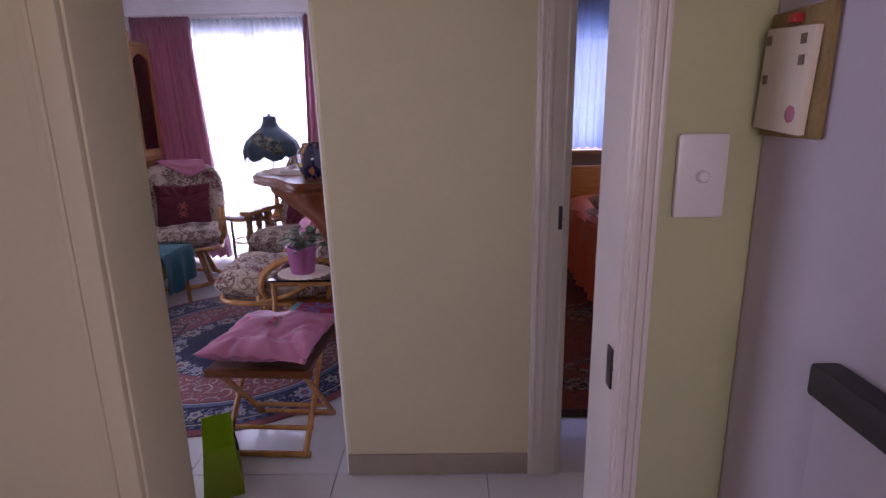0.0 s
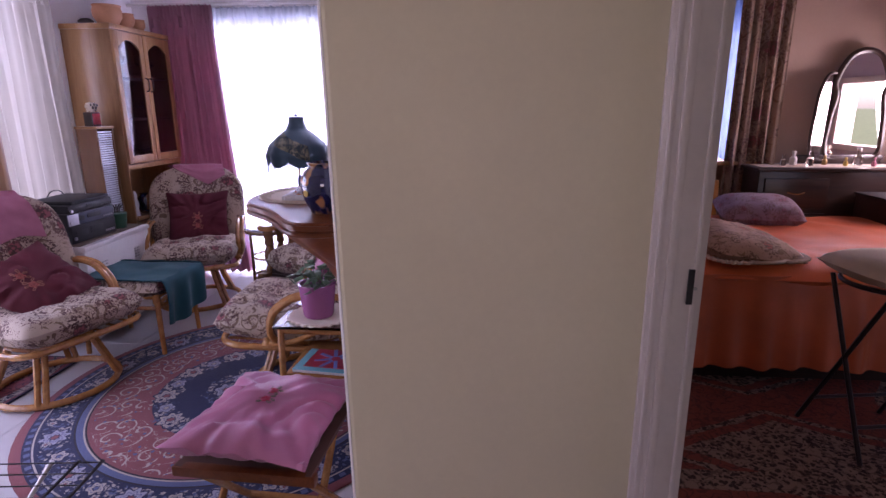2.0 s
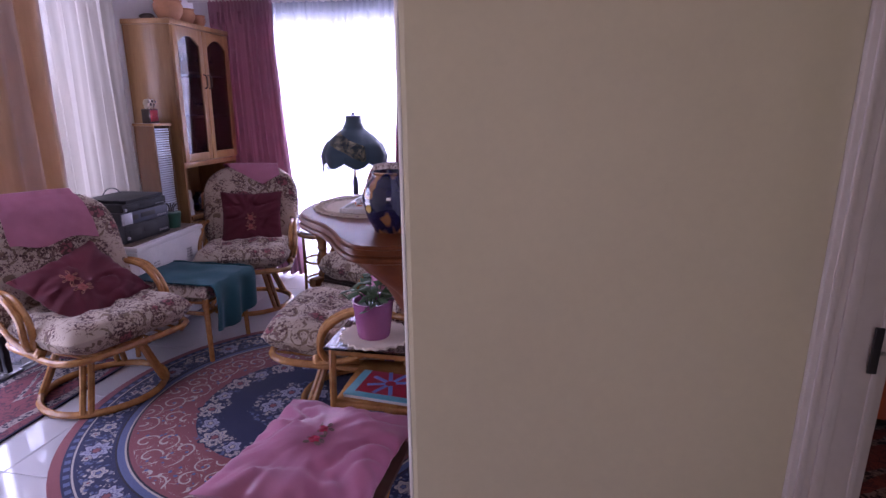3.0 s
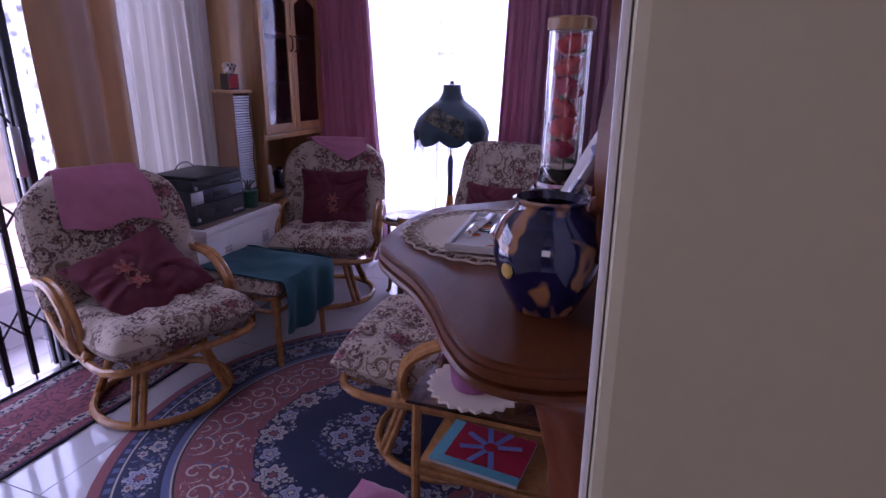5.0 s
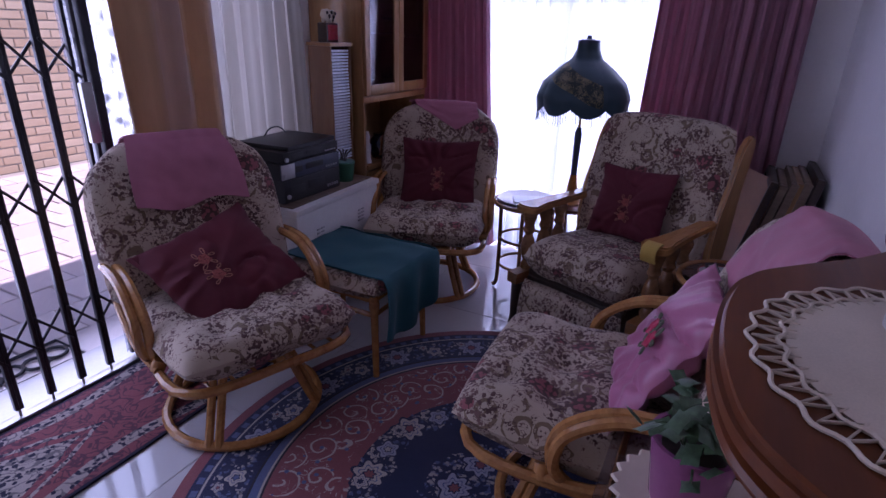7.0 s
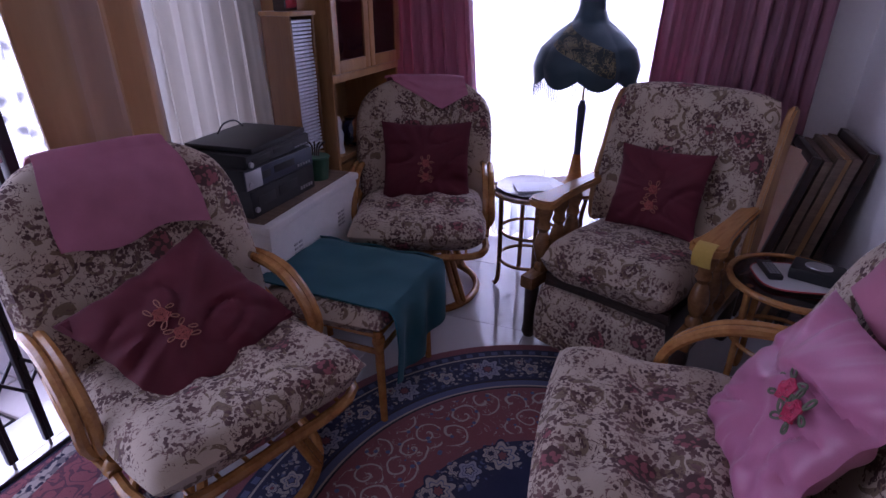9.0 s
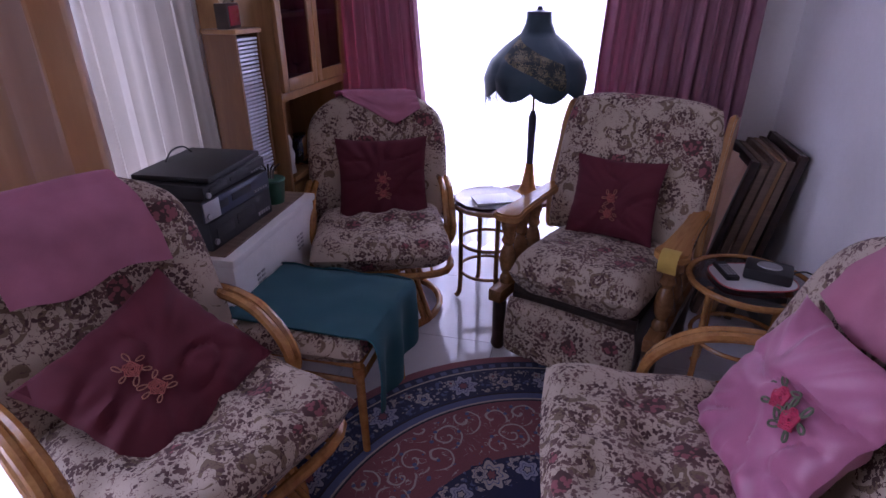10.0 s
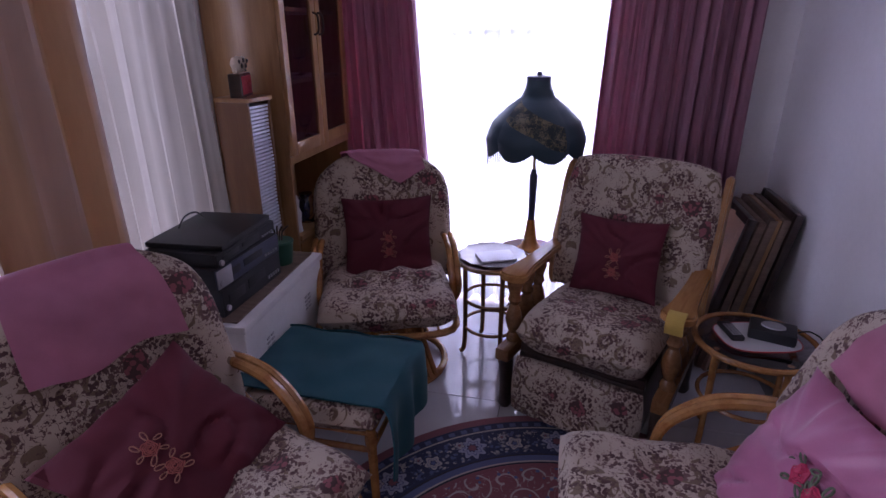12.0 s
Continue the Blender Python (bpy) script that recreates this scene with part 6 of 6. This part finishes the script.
vs = thing("ginger_vase", "round cobalt blue glazed vase with gold patches", "vase", (-0.458, 2.02, 1.1155), 40)
vs.scale = (0.72, 0.72, 0.72)
part("body", lathe([(0.0, 0.0), (0.050, 0.0), (0.054, 0.008), (0.072, 0.045), (0.084, 0.09), (0.083, 0.115), (0.070, 0.145), (0.054, 0.160), (0.052, 0.168), (0.058, 0.175), (0.052, 0.178), (0.046, 0.166), (0.06, 0.14), (0.0, 0.02)], 36), M["vase"], vs)
part("gold_spot", lathe([(0.0, 0), (0.013, 0), (0.010, 0.003), (0, 0.004)], 12, pose(-0.079, -0.02, 0.075, 0, -90, 12)), M["yellow"], vs)

# ---- glass table with the plant ----
gt = thing("cane_glass_table", "small cane table with smoked glass top and shelf", "side table", (-0.665, 2.80, 0))
part("glass_top", prism([(-0.215, -0.20), (0.215, -0.20), (0.215, 0.20), (-0.215, 0.20)], 0.532, 0.542, 0.003), M["smoke"], gt)
for x, y in ((-0.19, -0.175), (0.19, -0.175), (0.19, 0.175), (-0.19, 0.175)):
    part("leg", tube(smooth_path([(x, y, 0.53), (x * 1.02, y, 0.3), (x, y, 0.0125)], 4), 0.014), M["cane"], gt)
for z in (0.515, 0.305):
    part("rail", tube([Vector((x, y, z)) for x, y in ((-0.19, -0.175), (0.19, -0.175), (0.19, 0.175), (-0.19, 0.175))], 0.012, True), M["cane"], gt)
part("shelf", rbox(-0.185, 0.185, -0.17, 0.17, 0.312, 0.324, 0.002), M["cane"], gt)
mg = thing("magazine", "magazine with bold red and blue striped cover", "magazine", (-0.69, 2.735, 0.3245), -6)
part("pages", rbox(-0.13, 0.13, -0.10, 0.10, 0.0, 0.012, 0.002), M["ivory"], mg)
part("cover", rbox(-0.131, 0.131, -0.101, 0.101, 0.012, 0.0145, 0.001), M["cyan"], mg)
part("red_field", rbox(-0.095, 0.131, -0.07, 0.098, 0.0145, 0.016, 0), M["printred"], mg)
for k in range(7):
    a = math.radians(20 + 45 * k)
    part("blue_stripe", rbox(0.02, 0.09, -0.008, 0.008, 0.016, 0.0172, 0, pose(0.015, 0.015, 0, 0, 0, math.degrees(a))), M["printblue"], mg)
pd = thing("lace_mat", "frilled white lace mat under the plant pot", "doily", (-0.72, 2.735, 0.5425))
part("lace", lathe([(0.0, 0.0), (0.10, 0.0), (0.125, 0.006), (0.135, 0.002), (0.13, 0.008), (0.10, 0.004), (0.0, 0.003)], 96, wave=lambda a, i: 1 + (0.05 * math.cos(24 * a) if i in (2, 3, 4) else 0)), M["crochet"], pd)
pt = thing("potted_plant", "green succulent in a mauve glazed pot", "potted plant", (-0.73, 2.735, 0.546))
part("pot", lathe([(0.0, 0.0), (0.058, 0.0), (0.062, 0.01), (0.075, 0.13), (0.078, 0.14), (0.070, 0.14), (0.066, 0.12), (0.0, 0.115)], 28), M["mauvepot"], pt, "mauve glazed pot")
part("soil", lathe([(0.0, 0.112), (0.066, 0.118), (0.0, 0.126)], 18), M["darkwood"], pt)
rnd = random.Random(5)
for k in range(46):
    a = rnd.uniform(0, 6.28)
    rr = rnd.uniform(0.0, 0.105) if k > 12 else rnd.uniform(0.07, 0.125)
    z = 0.15 + rnd.uniform(0, 0.07) - 0.5 * max(0, rr - 0.08)
    if k % 3 == 0:
        part("stem", tube(smooth_path([(0.02 * math.cos(a), 0.02 * math.sin(a), 0.118), (0.6 * rr * math.cos(a), 0.6 * rr * math.sin(a), z), (rr * math.cos(a), rr * math.sin(a), z)], 3), 0.0022, sides=5), M["leaf"], pt)
    part("leaf", cushion(0.046, 0.030, 0.008, Matrix.Translation((rr * math.cos(a), rr * math.sin(a), z)) @ pose(0, 0, 0, rnd.uniform(-35, 35), rnd.uniform(-40, 25), math.degrees(a)), 5, 2.0), M["leaf"], pt)

# ---- folding stool with pink cushion ----
fo = thing("folding_stool", "folding wooden stool with brown canvas seat", "stool", (-0.695, 2.11, 0), -3)
part("canvas_seat", sheet(lambda u, v: (-0.20 + 0.40 * u, -0.20 + 0.40 * v, 0.405 - 0.02 * math.sin(math.pi * u)), 14, 6, 0.008), M["canvas"], fo, "brown canvas seat")
for y, ya in ((-0.19, 1), (0.19, -1)):
    part("top_bar", rbox(-0.21, 0.21, y - 0.016, y + 0.016, 0.37, 0.402, 0.006), M["mahog"], fo)
for x in (-0.17, 0.16):
    for s in (1, -1):
        o = 0.012 * s
        part("leg", tube([Vector((x + o, -0.19 * s, 0.385)), Vector((x + o * 1.3, 0.16 * s, 0.012))], 0.0125, sides=8), M["cane"], fo)
for s in (1, -1):
    part("foot_bar", tube([Vector((-0.17, 0.16 * s, 0.0135)), Vector((0.165, 0.16 * s, 0.0135))], 0.0125, sides=8), M["cane"], fo)
    part("stretcher", tube([Vector((-0.165, 0.09 * s, 0.09)), Vector((0.16, 0.09 * s, 0.09))], 0.010, sides=8), M["cane"], fo)
pillow("pink_cushion", "pink satin cushion with embroidered roses on the stool", pose(-0.70, 2.115, 0.462, -2, 2, -4), 0.43, 0.50, 0.12, M["pink"], 21, None, None, 1.0)

# ---- green gift bag and wire rack by the opening ----
gb = thing("gift_bag", "lime green paper gift bag with a black cord", "bag", (-0.845, 1.82, 0), 24)
bm = bmesh.new()
lo = [bm.verts.new(p) for p in ((-0.07, -0.13, 0), (0.07, -0.13, 0), (0.07, 0.13, 0), (-0.07, 0.13, 0))]
hi = [bm.verts.new(p) for p in ((-0.05, -0.125, 0.20), (0.055, -0.13, 0.205), (0.05, 0.13, 0.20), (-0.055, 0.125, 0.20))]
for k in range(4):
    bm.faces.new((lo[k], lo[(k + 1) % 4], hi[(k + 1) % 4], hi[k]))
bm.faces.new(lo[::-1])
bmesh.ops.solidify(bm, geom=bm.faces[:], thickness=0.003)
part("paper_body", bm, M["lime"], gb, smooth=False)
part("cord", tube(smooth_path([(0.056, -0.05, 0.17), (0.064, -0.03, 0.12), (0.064, 0.0, 0.13), (0.056, 0.02, 0.17)], 6), 0.003, sides=6), M["black"], gb)
ar = thing("clothes_airer", "folding wire clothes airer with thin dark rails", "clothes airer", (-0.97, 1.24, 0), 6)
for y in (-0.13, 0.13):
    part("end_leg", tube([Vector((-0.28, y, 0.0)), Vector((0.22, -y, 0.80))], 0.004, sides=7), M["steel"], ar)
    part("end_leg", tube([Vector((0.28, y, 0.0)), Vector((-0.22, -y, 0.80))], 0.004, sides=7), M["steel"], ar)
for x in (0.305, 0.265):
    part("side_rail", tube([Vector((x, -0.17, 0.80)), Vector((x, 0.13, 0.80))], 0.0028, sides=6), M["iron"], ar)
part("side_rail", tube([Vector((-0.29, -0.17, 0.80)), Vector((-0.29, 0.13, 0.80))], 0.004, sides=6), M["iron"], ar)
for k in range(11):
    y = -0.165 + 0.029 * k
    part("rail_wire", tube([Vector((-0.29, y, 0.80)), Vector((0.305, y, 0.80))], 0.0013, sides=5), M["iron"], ar)

# ---- bedroom ----
br = part("bedroom_rug", rbox(-1.0, 1.0, -1.4, 1.4, 0.001, 0.010, 0.003), M["bedrug"])
br.location = (1.25, 3.62, 0)
tagged(br, "dark red Persian carpet on the bedroom floor", "rug")
w2 = thing("window_2", "white framed bedroom window with glazing bars", "window", (0, WY + 0.08, 0), kind="structure")
for x in (1.0, 1.48, 1.96):
    part("window_frame", rbox(x, x + 0.04, -0.02, 0.02, 0.98, 2.03, 0.003), M["metal_white"], w2)
for k in range(7):
    part("burglar_bar", rbox(1.04, 1.96, -0.035, -0.023, 1.08 + 0.13 * k, 1.092 + 0.13 * k, 0.002), M["metal_white"], w2)
pp = part("pane", rbox(1.04, 1.96, 0.004, 0.008, 0.98, 2.03, 0), M["glass"], w2)
pp.visible_shadow = False
part("window_sill", rbox(0.95, 2.0, -0.22, -0.02, 0.945, 0.975, 0.005), M["oak"], w2, "brown wooden sill")
curtain("net_curtain", "sheer bluish net over the bedroom window", (0.98, 5.06), (1.86, 5.06), 2.3, 0.99, 12, 0.014, M["bednet"], 23)
curtain("print_curtain", "long floral printed curtain in muted browns", (1.76, 5.02), (2.12, 5.02), 2.32, 0.06, 5, 0.03, M["curtain_print"], 27, thick=0.003)
bed = thing("bed", "double bed with orange satin spread and frilled valance", "bed", (1.95, 4.05, 0))
part("mattress", rbox(-0.90, 0.90, -0.70, 0.70, 0.22, 0.56, 0.05), M["cream"], bed)


def skirt(u, v):
    t = u * 4.6
    if t < 1.4:
        x, y = -0.93, 0.70 - t
    elif t < 3.2:
        x, y = -0.93 + (t - 1.4), -0.73
    else:
        x, y = 0.9, -0.73 + (t - 3.2)
    k = 0.02 * math.sin(u * 190) * v + 0.012 * math.sin(u * 71)
    return (x - (k + 0.05 * v if x < -0.9 else 0), y - (k + 0.05 * v if y < -0.72 else 0), 0.575 - v * 0.47)


part("valance", sheet(skirt, 260, 8, 0.003), M["valance"], bed, "gathered orange satin valance with shade put into its colour")
part("bedspread", cushion(1.90, 1.52, 0.14, pose(0, 0, 0.555), 30, 10, (), 0.10, 6), M["orange"], bed, "quilted orange satin spread")
part("headboard", rbox(-0.94, -0.30, 0.72, 0.77, 0.0, 0.86, 0.02), M["amber"], bed, "brown wooden headboard")
part("bed_base", rbox(-0.88, 0.88, -0.68, 0.68, 0.0, 0.22, 0.01), M["darkwood"], bed)
p1 = thing("scatter_cushion", "flowered cushion with lace edge on the bed", "cushion", (1.30, 3.66, 0.665), 10)
part("cover", cushion(0.50, 0.62, 0.17, pose(0, 0, 0, 4, 8), 20, 3, (), 0.1, 3), M["floral2"], p1)
bm = tube([Vector(((0.25 + 0.012 * math.cos(40 * a)) * math.copysign(abs(math.cos(a)) ** 0.4, math.cos(a)), (0.31 + 0.012 * math.cos(40 * a)) * math.copysign(abs(math.sin(a)) ** 0.4, math.sin(a)), -0.03)) for a in (2 * math.pi * k / 240 for k in range(240))], 0.009, True, 5)
part("lace_edge", bm, M["crochet"], p1)
p2 = thing("scatter_cushion", "mauve brocade cushion at the head of the bed", "cushion", (1.78, 4.45, 0.70), -8)
part("cover", cushion(0.52, 0.36, 0.20, pose(0, 0, 0, 12, 0), 20, 3, (), 0.1, 5), M["mauve_print"], p2)
ds = thing("dressing_table", "black lacquered dressing table with drawers and mirror", "dresser", (2.42, 4.93, 0))
part("carcass", rbox(-0.52, 0.52, -0.19, 0.19, 0.06, 0.93, 0.008), M["darkwood"], ds)
part("top", rbox(-0.54, 0.54, -0.21, 0.20, 0.93, 0.955, 0.008), M["darkwood"], ds)
for k in range(3):
    dr = part("drawer", rbox(-0.48, -0.04, -0.205, -0.19, 0.16 + k * 0.25, 0.38 + k * 0.25, 0.006), M["darkwood"], ds)
    part("drawer_pull", tube(smooth_path([(-0.32, -0.205, 0.28 + k * 0.25), (-0.26, -0.225, 0.27 + k * 0.25), (-0.20, -0.205, 0.28 + k * 0.25)], 4), 0.005, sides=6), M["brass"], dr)
for x in (-0.48, 0.48):
    part("foot", lathe([(0.02, 0.0), (0.03, 0.06)], 10, pose(x, -0.14, 0)), M["darkwood"], ds)
sh = [Vector((x * 0.62, 0, z)) for x, z in ((-0.27, 1.0), (-0.31, 1.25), (-0.27, 1.45), (-0.30, 1.55), (-0.18, 1.72), (0, 1.77), (0.18, 1.72), (0.30, 1.55), (0.27, 1.45), (0.31, 1.25), (0.27, 1.0))]
sp = smooth_path(sh, 5, True)
part("mirror_frame", tube([v + Vector((0.27, 0.14, 0)) for v in sp], 0.022, True), M["darkwood"], ds)
bm = bmesh.new()
front = [bm.verts.new(v + Vector((0.27, 0.135, 0))) for v in sp]
rear = [bm.verts.new(v + Vector((0.27, 0.142, 0))) for v in sp]
bm.faces.new(front)
bm.faces.new(rear[::-1])
for i in range(len(sp)):
    j = (i + 1) % len(sp)
    bm.faces.new((front[j], front[i], rear[i], rear[j]))
bmesh.ops.recalc_face_normals(bm, faces=bm.faces[:])
part("mirror_glass", bm, M["mirror"], ds, smooth=False)
wing = [pose(0.06, 0.13, 0, 0, 0, 24) @ Vector((x, 0, z)) for x, z in ((-0.125, 1.03), (0.115, 1.03), (0.115, 1.46), (0.085, 1.57), (0.02, 1.61), (-0.05, 1.60), (-0.10, 1.52), (-0.125, 1.40))]
wing = smooth_path(wing, 4, True)
part("wing_frame", tube(wing, 0.012, True), M["darkwood"], ds, "hinged side mirror frame")
bm = bmesh.new()
bm.faces.new([bm.verts.new(p) for p in wing])
bmesh.ops.solidify(bm, geom=bm.faces[:], thickness=0.005)
part("wing_glass", bm, M["mirror"], ds, smooth=False)
part("mirror_rail", rbox(-0.10, 0.50, 0.12, 0.17, 0.955, 1.02, 0.01), M["darkwood"], ds)
rn = part("table_runner", rbox(-0.5, 0.5, -0.10, 0.10, 0, 0.004, 0.001), M["crochet"])
rn.location = (2.42, 4.86, 0.956)
tagged(rn, "cream lace runner on the dressing table", "runner")
for k, (x, y, mt, s) in enumerate(((2.10, 4.84, "glass", 0.8), (2.2, 4.9, "ivory", 1.0), (2.28, 4.83, "glass", 1.0), (2.42, 4.9, "brass", 0.7), (2.52, 4.82, "yellow", 0.6), (2.64, 4.88, "glass", 1.2), (2.70, 4.80, "rose", 0.6))):
    b = part("toilet_bottle", lathe([(0.0, 0.0), (0.022, 0.0), (0.026, 0.01), (0.024, 0.05), (0.010, 0.065), (0.010, 0.08), (0.014, 0.082), (0.014, 0.10), (0.0, 0.102)], 14), M[mt])
    b.matrix_world = Matrix.Translation((x, y, 0.961)) @ Matrix.Diagonal((s, s, s, 1))
    tagged(b, "small toilet bottle on the dressing table", "bottle", "dresser bottles")
ns = thing("bedside_table", "dark bedside table with a black fringed cover", "side table", (2.76, 4.53, 0))
part("body", rbox(-0.2, 0.2, -0.18, 0.18, 0.0, 0.78, 0.008), M["darkwood"], ns)
part("cover", sheet(lambda u, v: (-0.21 + 0.42 * u, -0.19 - 0.01 * math.sin(u * 40) * v, 0.786 - 0.14 * v), 30, 5, 0.005), M["black"], ns)
part("top", rbox(-0.21, 0.21, -0.19, 0.19, 0.78, 0.79, 0.003), M["black"], ns)
bl = thing("bedside_lamp", "bedside lamp with cream pleated shade", "lamp", (2.70, 4.50, 0.79))
bl.scale = (1.0, 1.0, 1.32)
part("base", lathe([(0.0, 0.0), (0.05, 0.0), (0.05, 0.01), (0.02, 0.03), (0.012, 0.09), (0.022, 0.12), (0.010, 0.16), (0.0, 0.17)], 18), M["mahog"], bl)
part("shade", lathe([(0.05, 0.34), (0.052, 0.34), (0.085, 0.24), (0.135, 0.17), (0.132, 0.17), (0.08, 0.24)], 24, wave=lambda a, i: 1 + 0.03 * math.cos(12 * a)), M["cream"], bl, "cream cloth shade")
w3 = thing("window_3", "small white framed side window of the bedroom", "window", (3.17, 0, 0), kind="structure")
for y0, y1, z0, z1 in ((4.05, 4.10, 1.0, 1.62), (4.93, 4.98, 1.0, 1.62), (4.10, 4.93, 1.0, 1.05), (4.10, 4.93, 1.57, 1.62)):
    part("window_frame", rbox(-0.05, 0.05, y0, y1, z0, z1, 0.005), M["gloss_white"], w3)
tl = thing("cushioned_stool", "tall dark metal folding stool with cream cushion", "stool", (1.60, 2.84, 0), 8)
part("seat_frame", tube([Vector((0.21 * math.cos(a), 0.19 * math.sin(a), 0.70)) for a in (2 * math.pi * k / 28 for k in range(28))], 0.010, True), M["iron"], tl)
for x in (-0.17, 0.17):
    for s in (1, -1):
        part("leg", tube([Vector((x, -0.15 * s, 0.70)), Vector((x * 1.15, 0.18 * s, 0.012))], 0.010, sides=7), M["iron"], tl)
for s in (1, -1):
    part("foot_rail", tube([Vector((-0.19, 0.12 * s, 0.14)), Vector((0.19, 0.12 * s, 0.14))], 0.008, sides=7), M["iron"], tl)
cs = thing("cream_cushion", "cream cotton cushion lying on the tall stool", "cushion", (1.60, 2.84, 0.755), 8)
part("cover", cushion(0.46, 0.42, 0.12, None, 18, 3.4, (), 0.08, 2), M["cream"], cs)
part("printed_bars", rbox(0.05, 0.15, -0.05, -0.04, 0.056, 0.060, 0), M["brownwood"], cs)

# ---- outside ----
setting("ground", rbox(-400, 400, -400, 400, -0.30, -0.10, 0), M["grass"], "dry sunlit lawn reaching the horizon")
# unseen roof edge, added to keep direct sun off the gate
setting("eave", rbox(-3.45, -3.02, -2.2, 6.2, CZ + 0.05, CZ + 0.15, 0), M["gloss_white"], "unseen white roof edge added to shade the patio door")
bw = setting("garden_wall", rbox(-7.1, -6.9, -1.0, 7.0, -0.12, 2.15, 0), M["mortar"], "pale face brick garden wall in the sun")
bmesh_b = bpy.data.meshes.new("brick")
bm = rbox(-0.005, 0.012, -0.108, 0.108, -0.034, 0.034, 0.003)
bm.to_mesh(bmesh_b)
bm.free()
bmesh_b.materials.append(M["brick"])
for r_ in range(26):
    for k in range(11):
        o = new("brick", bmesh_b)
        o.parent = bw
        o.location = (-6.9, 2.9 + 0.228 * k + (0.114 if r_ % 2 else 0), -0.02 + 0.082 * r_)
pat = setting("patio", rbox(-6.9, -3.02, -1.5, 6.5, -0.13, -0.062, 0), M["mortar"], "paved patio outside the gate")
pm_ = bpy.data.meshes.new("paver")
bm = rbox(-0.147, 0.147, -0.147, 0.147, -0.03, 0.0, 0.006)
bm.to_mesh(pm_)
bm.free()
pm_.materials.append(M["paver"])
for i in range(12):
    for j in range(20):
        o = new("paver", pm_)
        o.parent = pat
        o.location = (-3.22 - 0.304 * i, 0.4 + 0.304 * j + (0.152 if i % 2 else 0), -0.045 + 0.003 * math.sin(i * 7.7 + j * 3.1))
mt_ = thing("door_mat", "black scrolled rubber mat outside the gate", "mat", (-3.25, 2.55, -0.042))
for k in range(9):
    part("scroll", tube([Vector((0.05 * math.cos(a) + 0.02 * (k % 2), -0.36 + 0.09 * k + 0.045 * math.sin(a), 0.008)) for a in (2 * math.pi * q / 14 for q in range(14))], 0.008, True, 5), M["black"], mt_)
part("border", tube([Vector(p) for p in ((-0.1, -0.42, 0.008), (0.12, -0.42, 0.008), (0.12, 0.42, 0.008), (-0.1, 0.42, 0.008))], 0.008, True, 5), M["black"], mt_)

# ---- floor tiles ----
T_ = 0.575
tm = bpy.data.meshes.new("tile")
bm = rbox(-T_ / 2 + 0.0015, T_ / 2 - 0.0015, -T_ / 2 + 0.0015, T_ / 2 - 0.0015, -0.008, 0.0, 0.001)
bm.to_mesh(tm)
bm.free()
tm.materials.append(M["tile"])
fl_ = bpy.data.objects["floor"]
for i in range(-4, 5):
    for j in range(-2, 8):
        x, y = 0.1625 - T_ / 2 + T_ * i, 1.55 + T_ * (j - 1)
        if x - T_ / 2 < -2.98 or x > 2.3 or y > 5.2 or (x > RX + 0.2 and y > HY + 0.3):
            continue
        o = new("tile", tm)
        o.parent = fl_
        o.location = (x, y, 0)
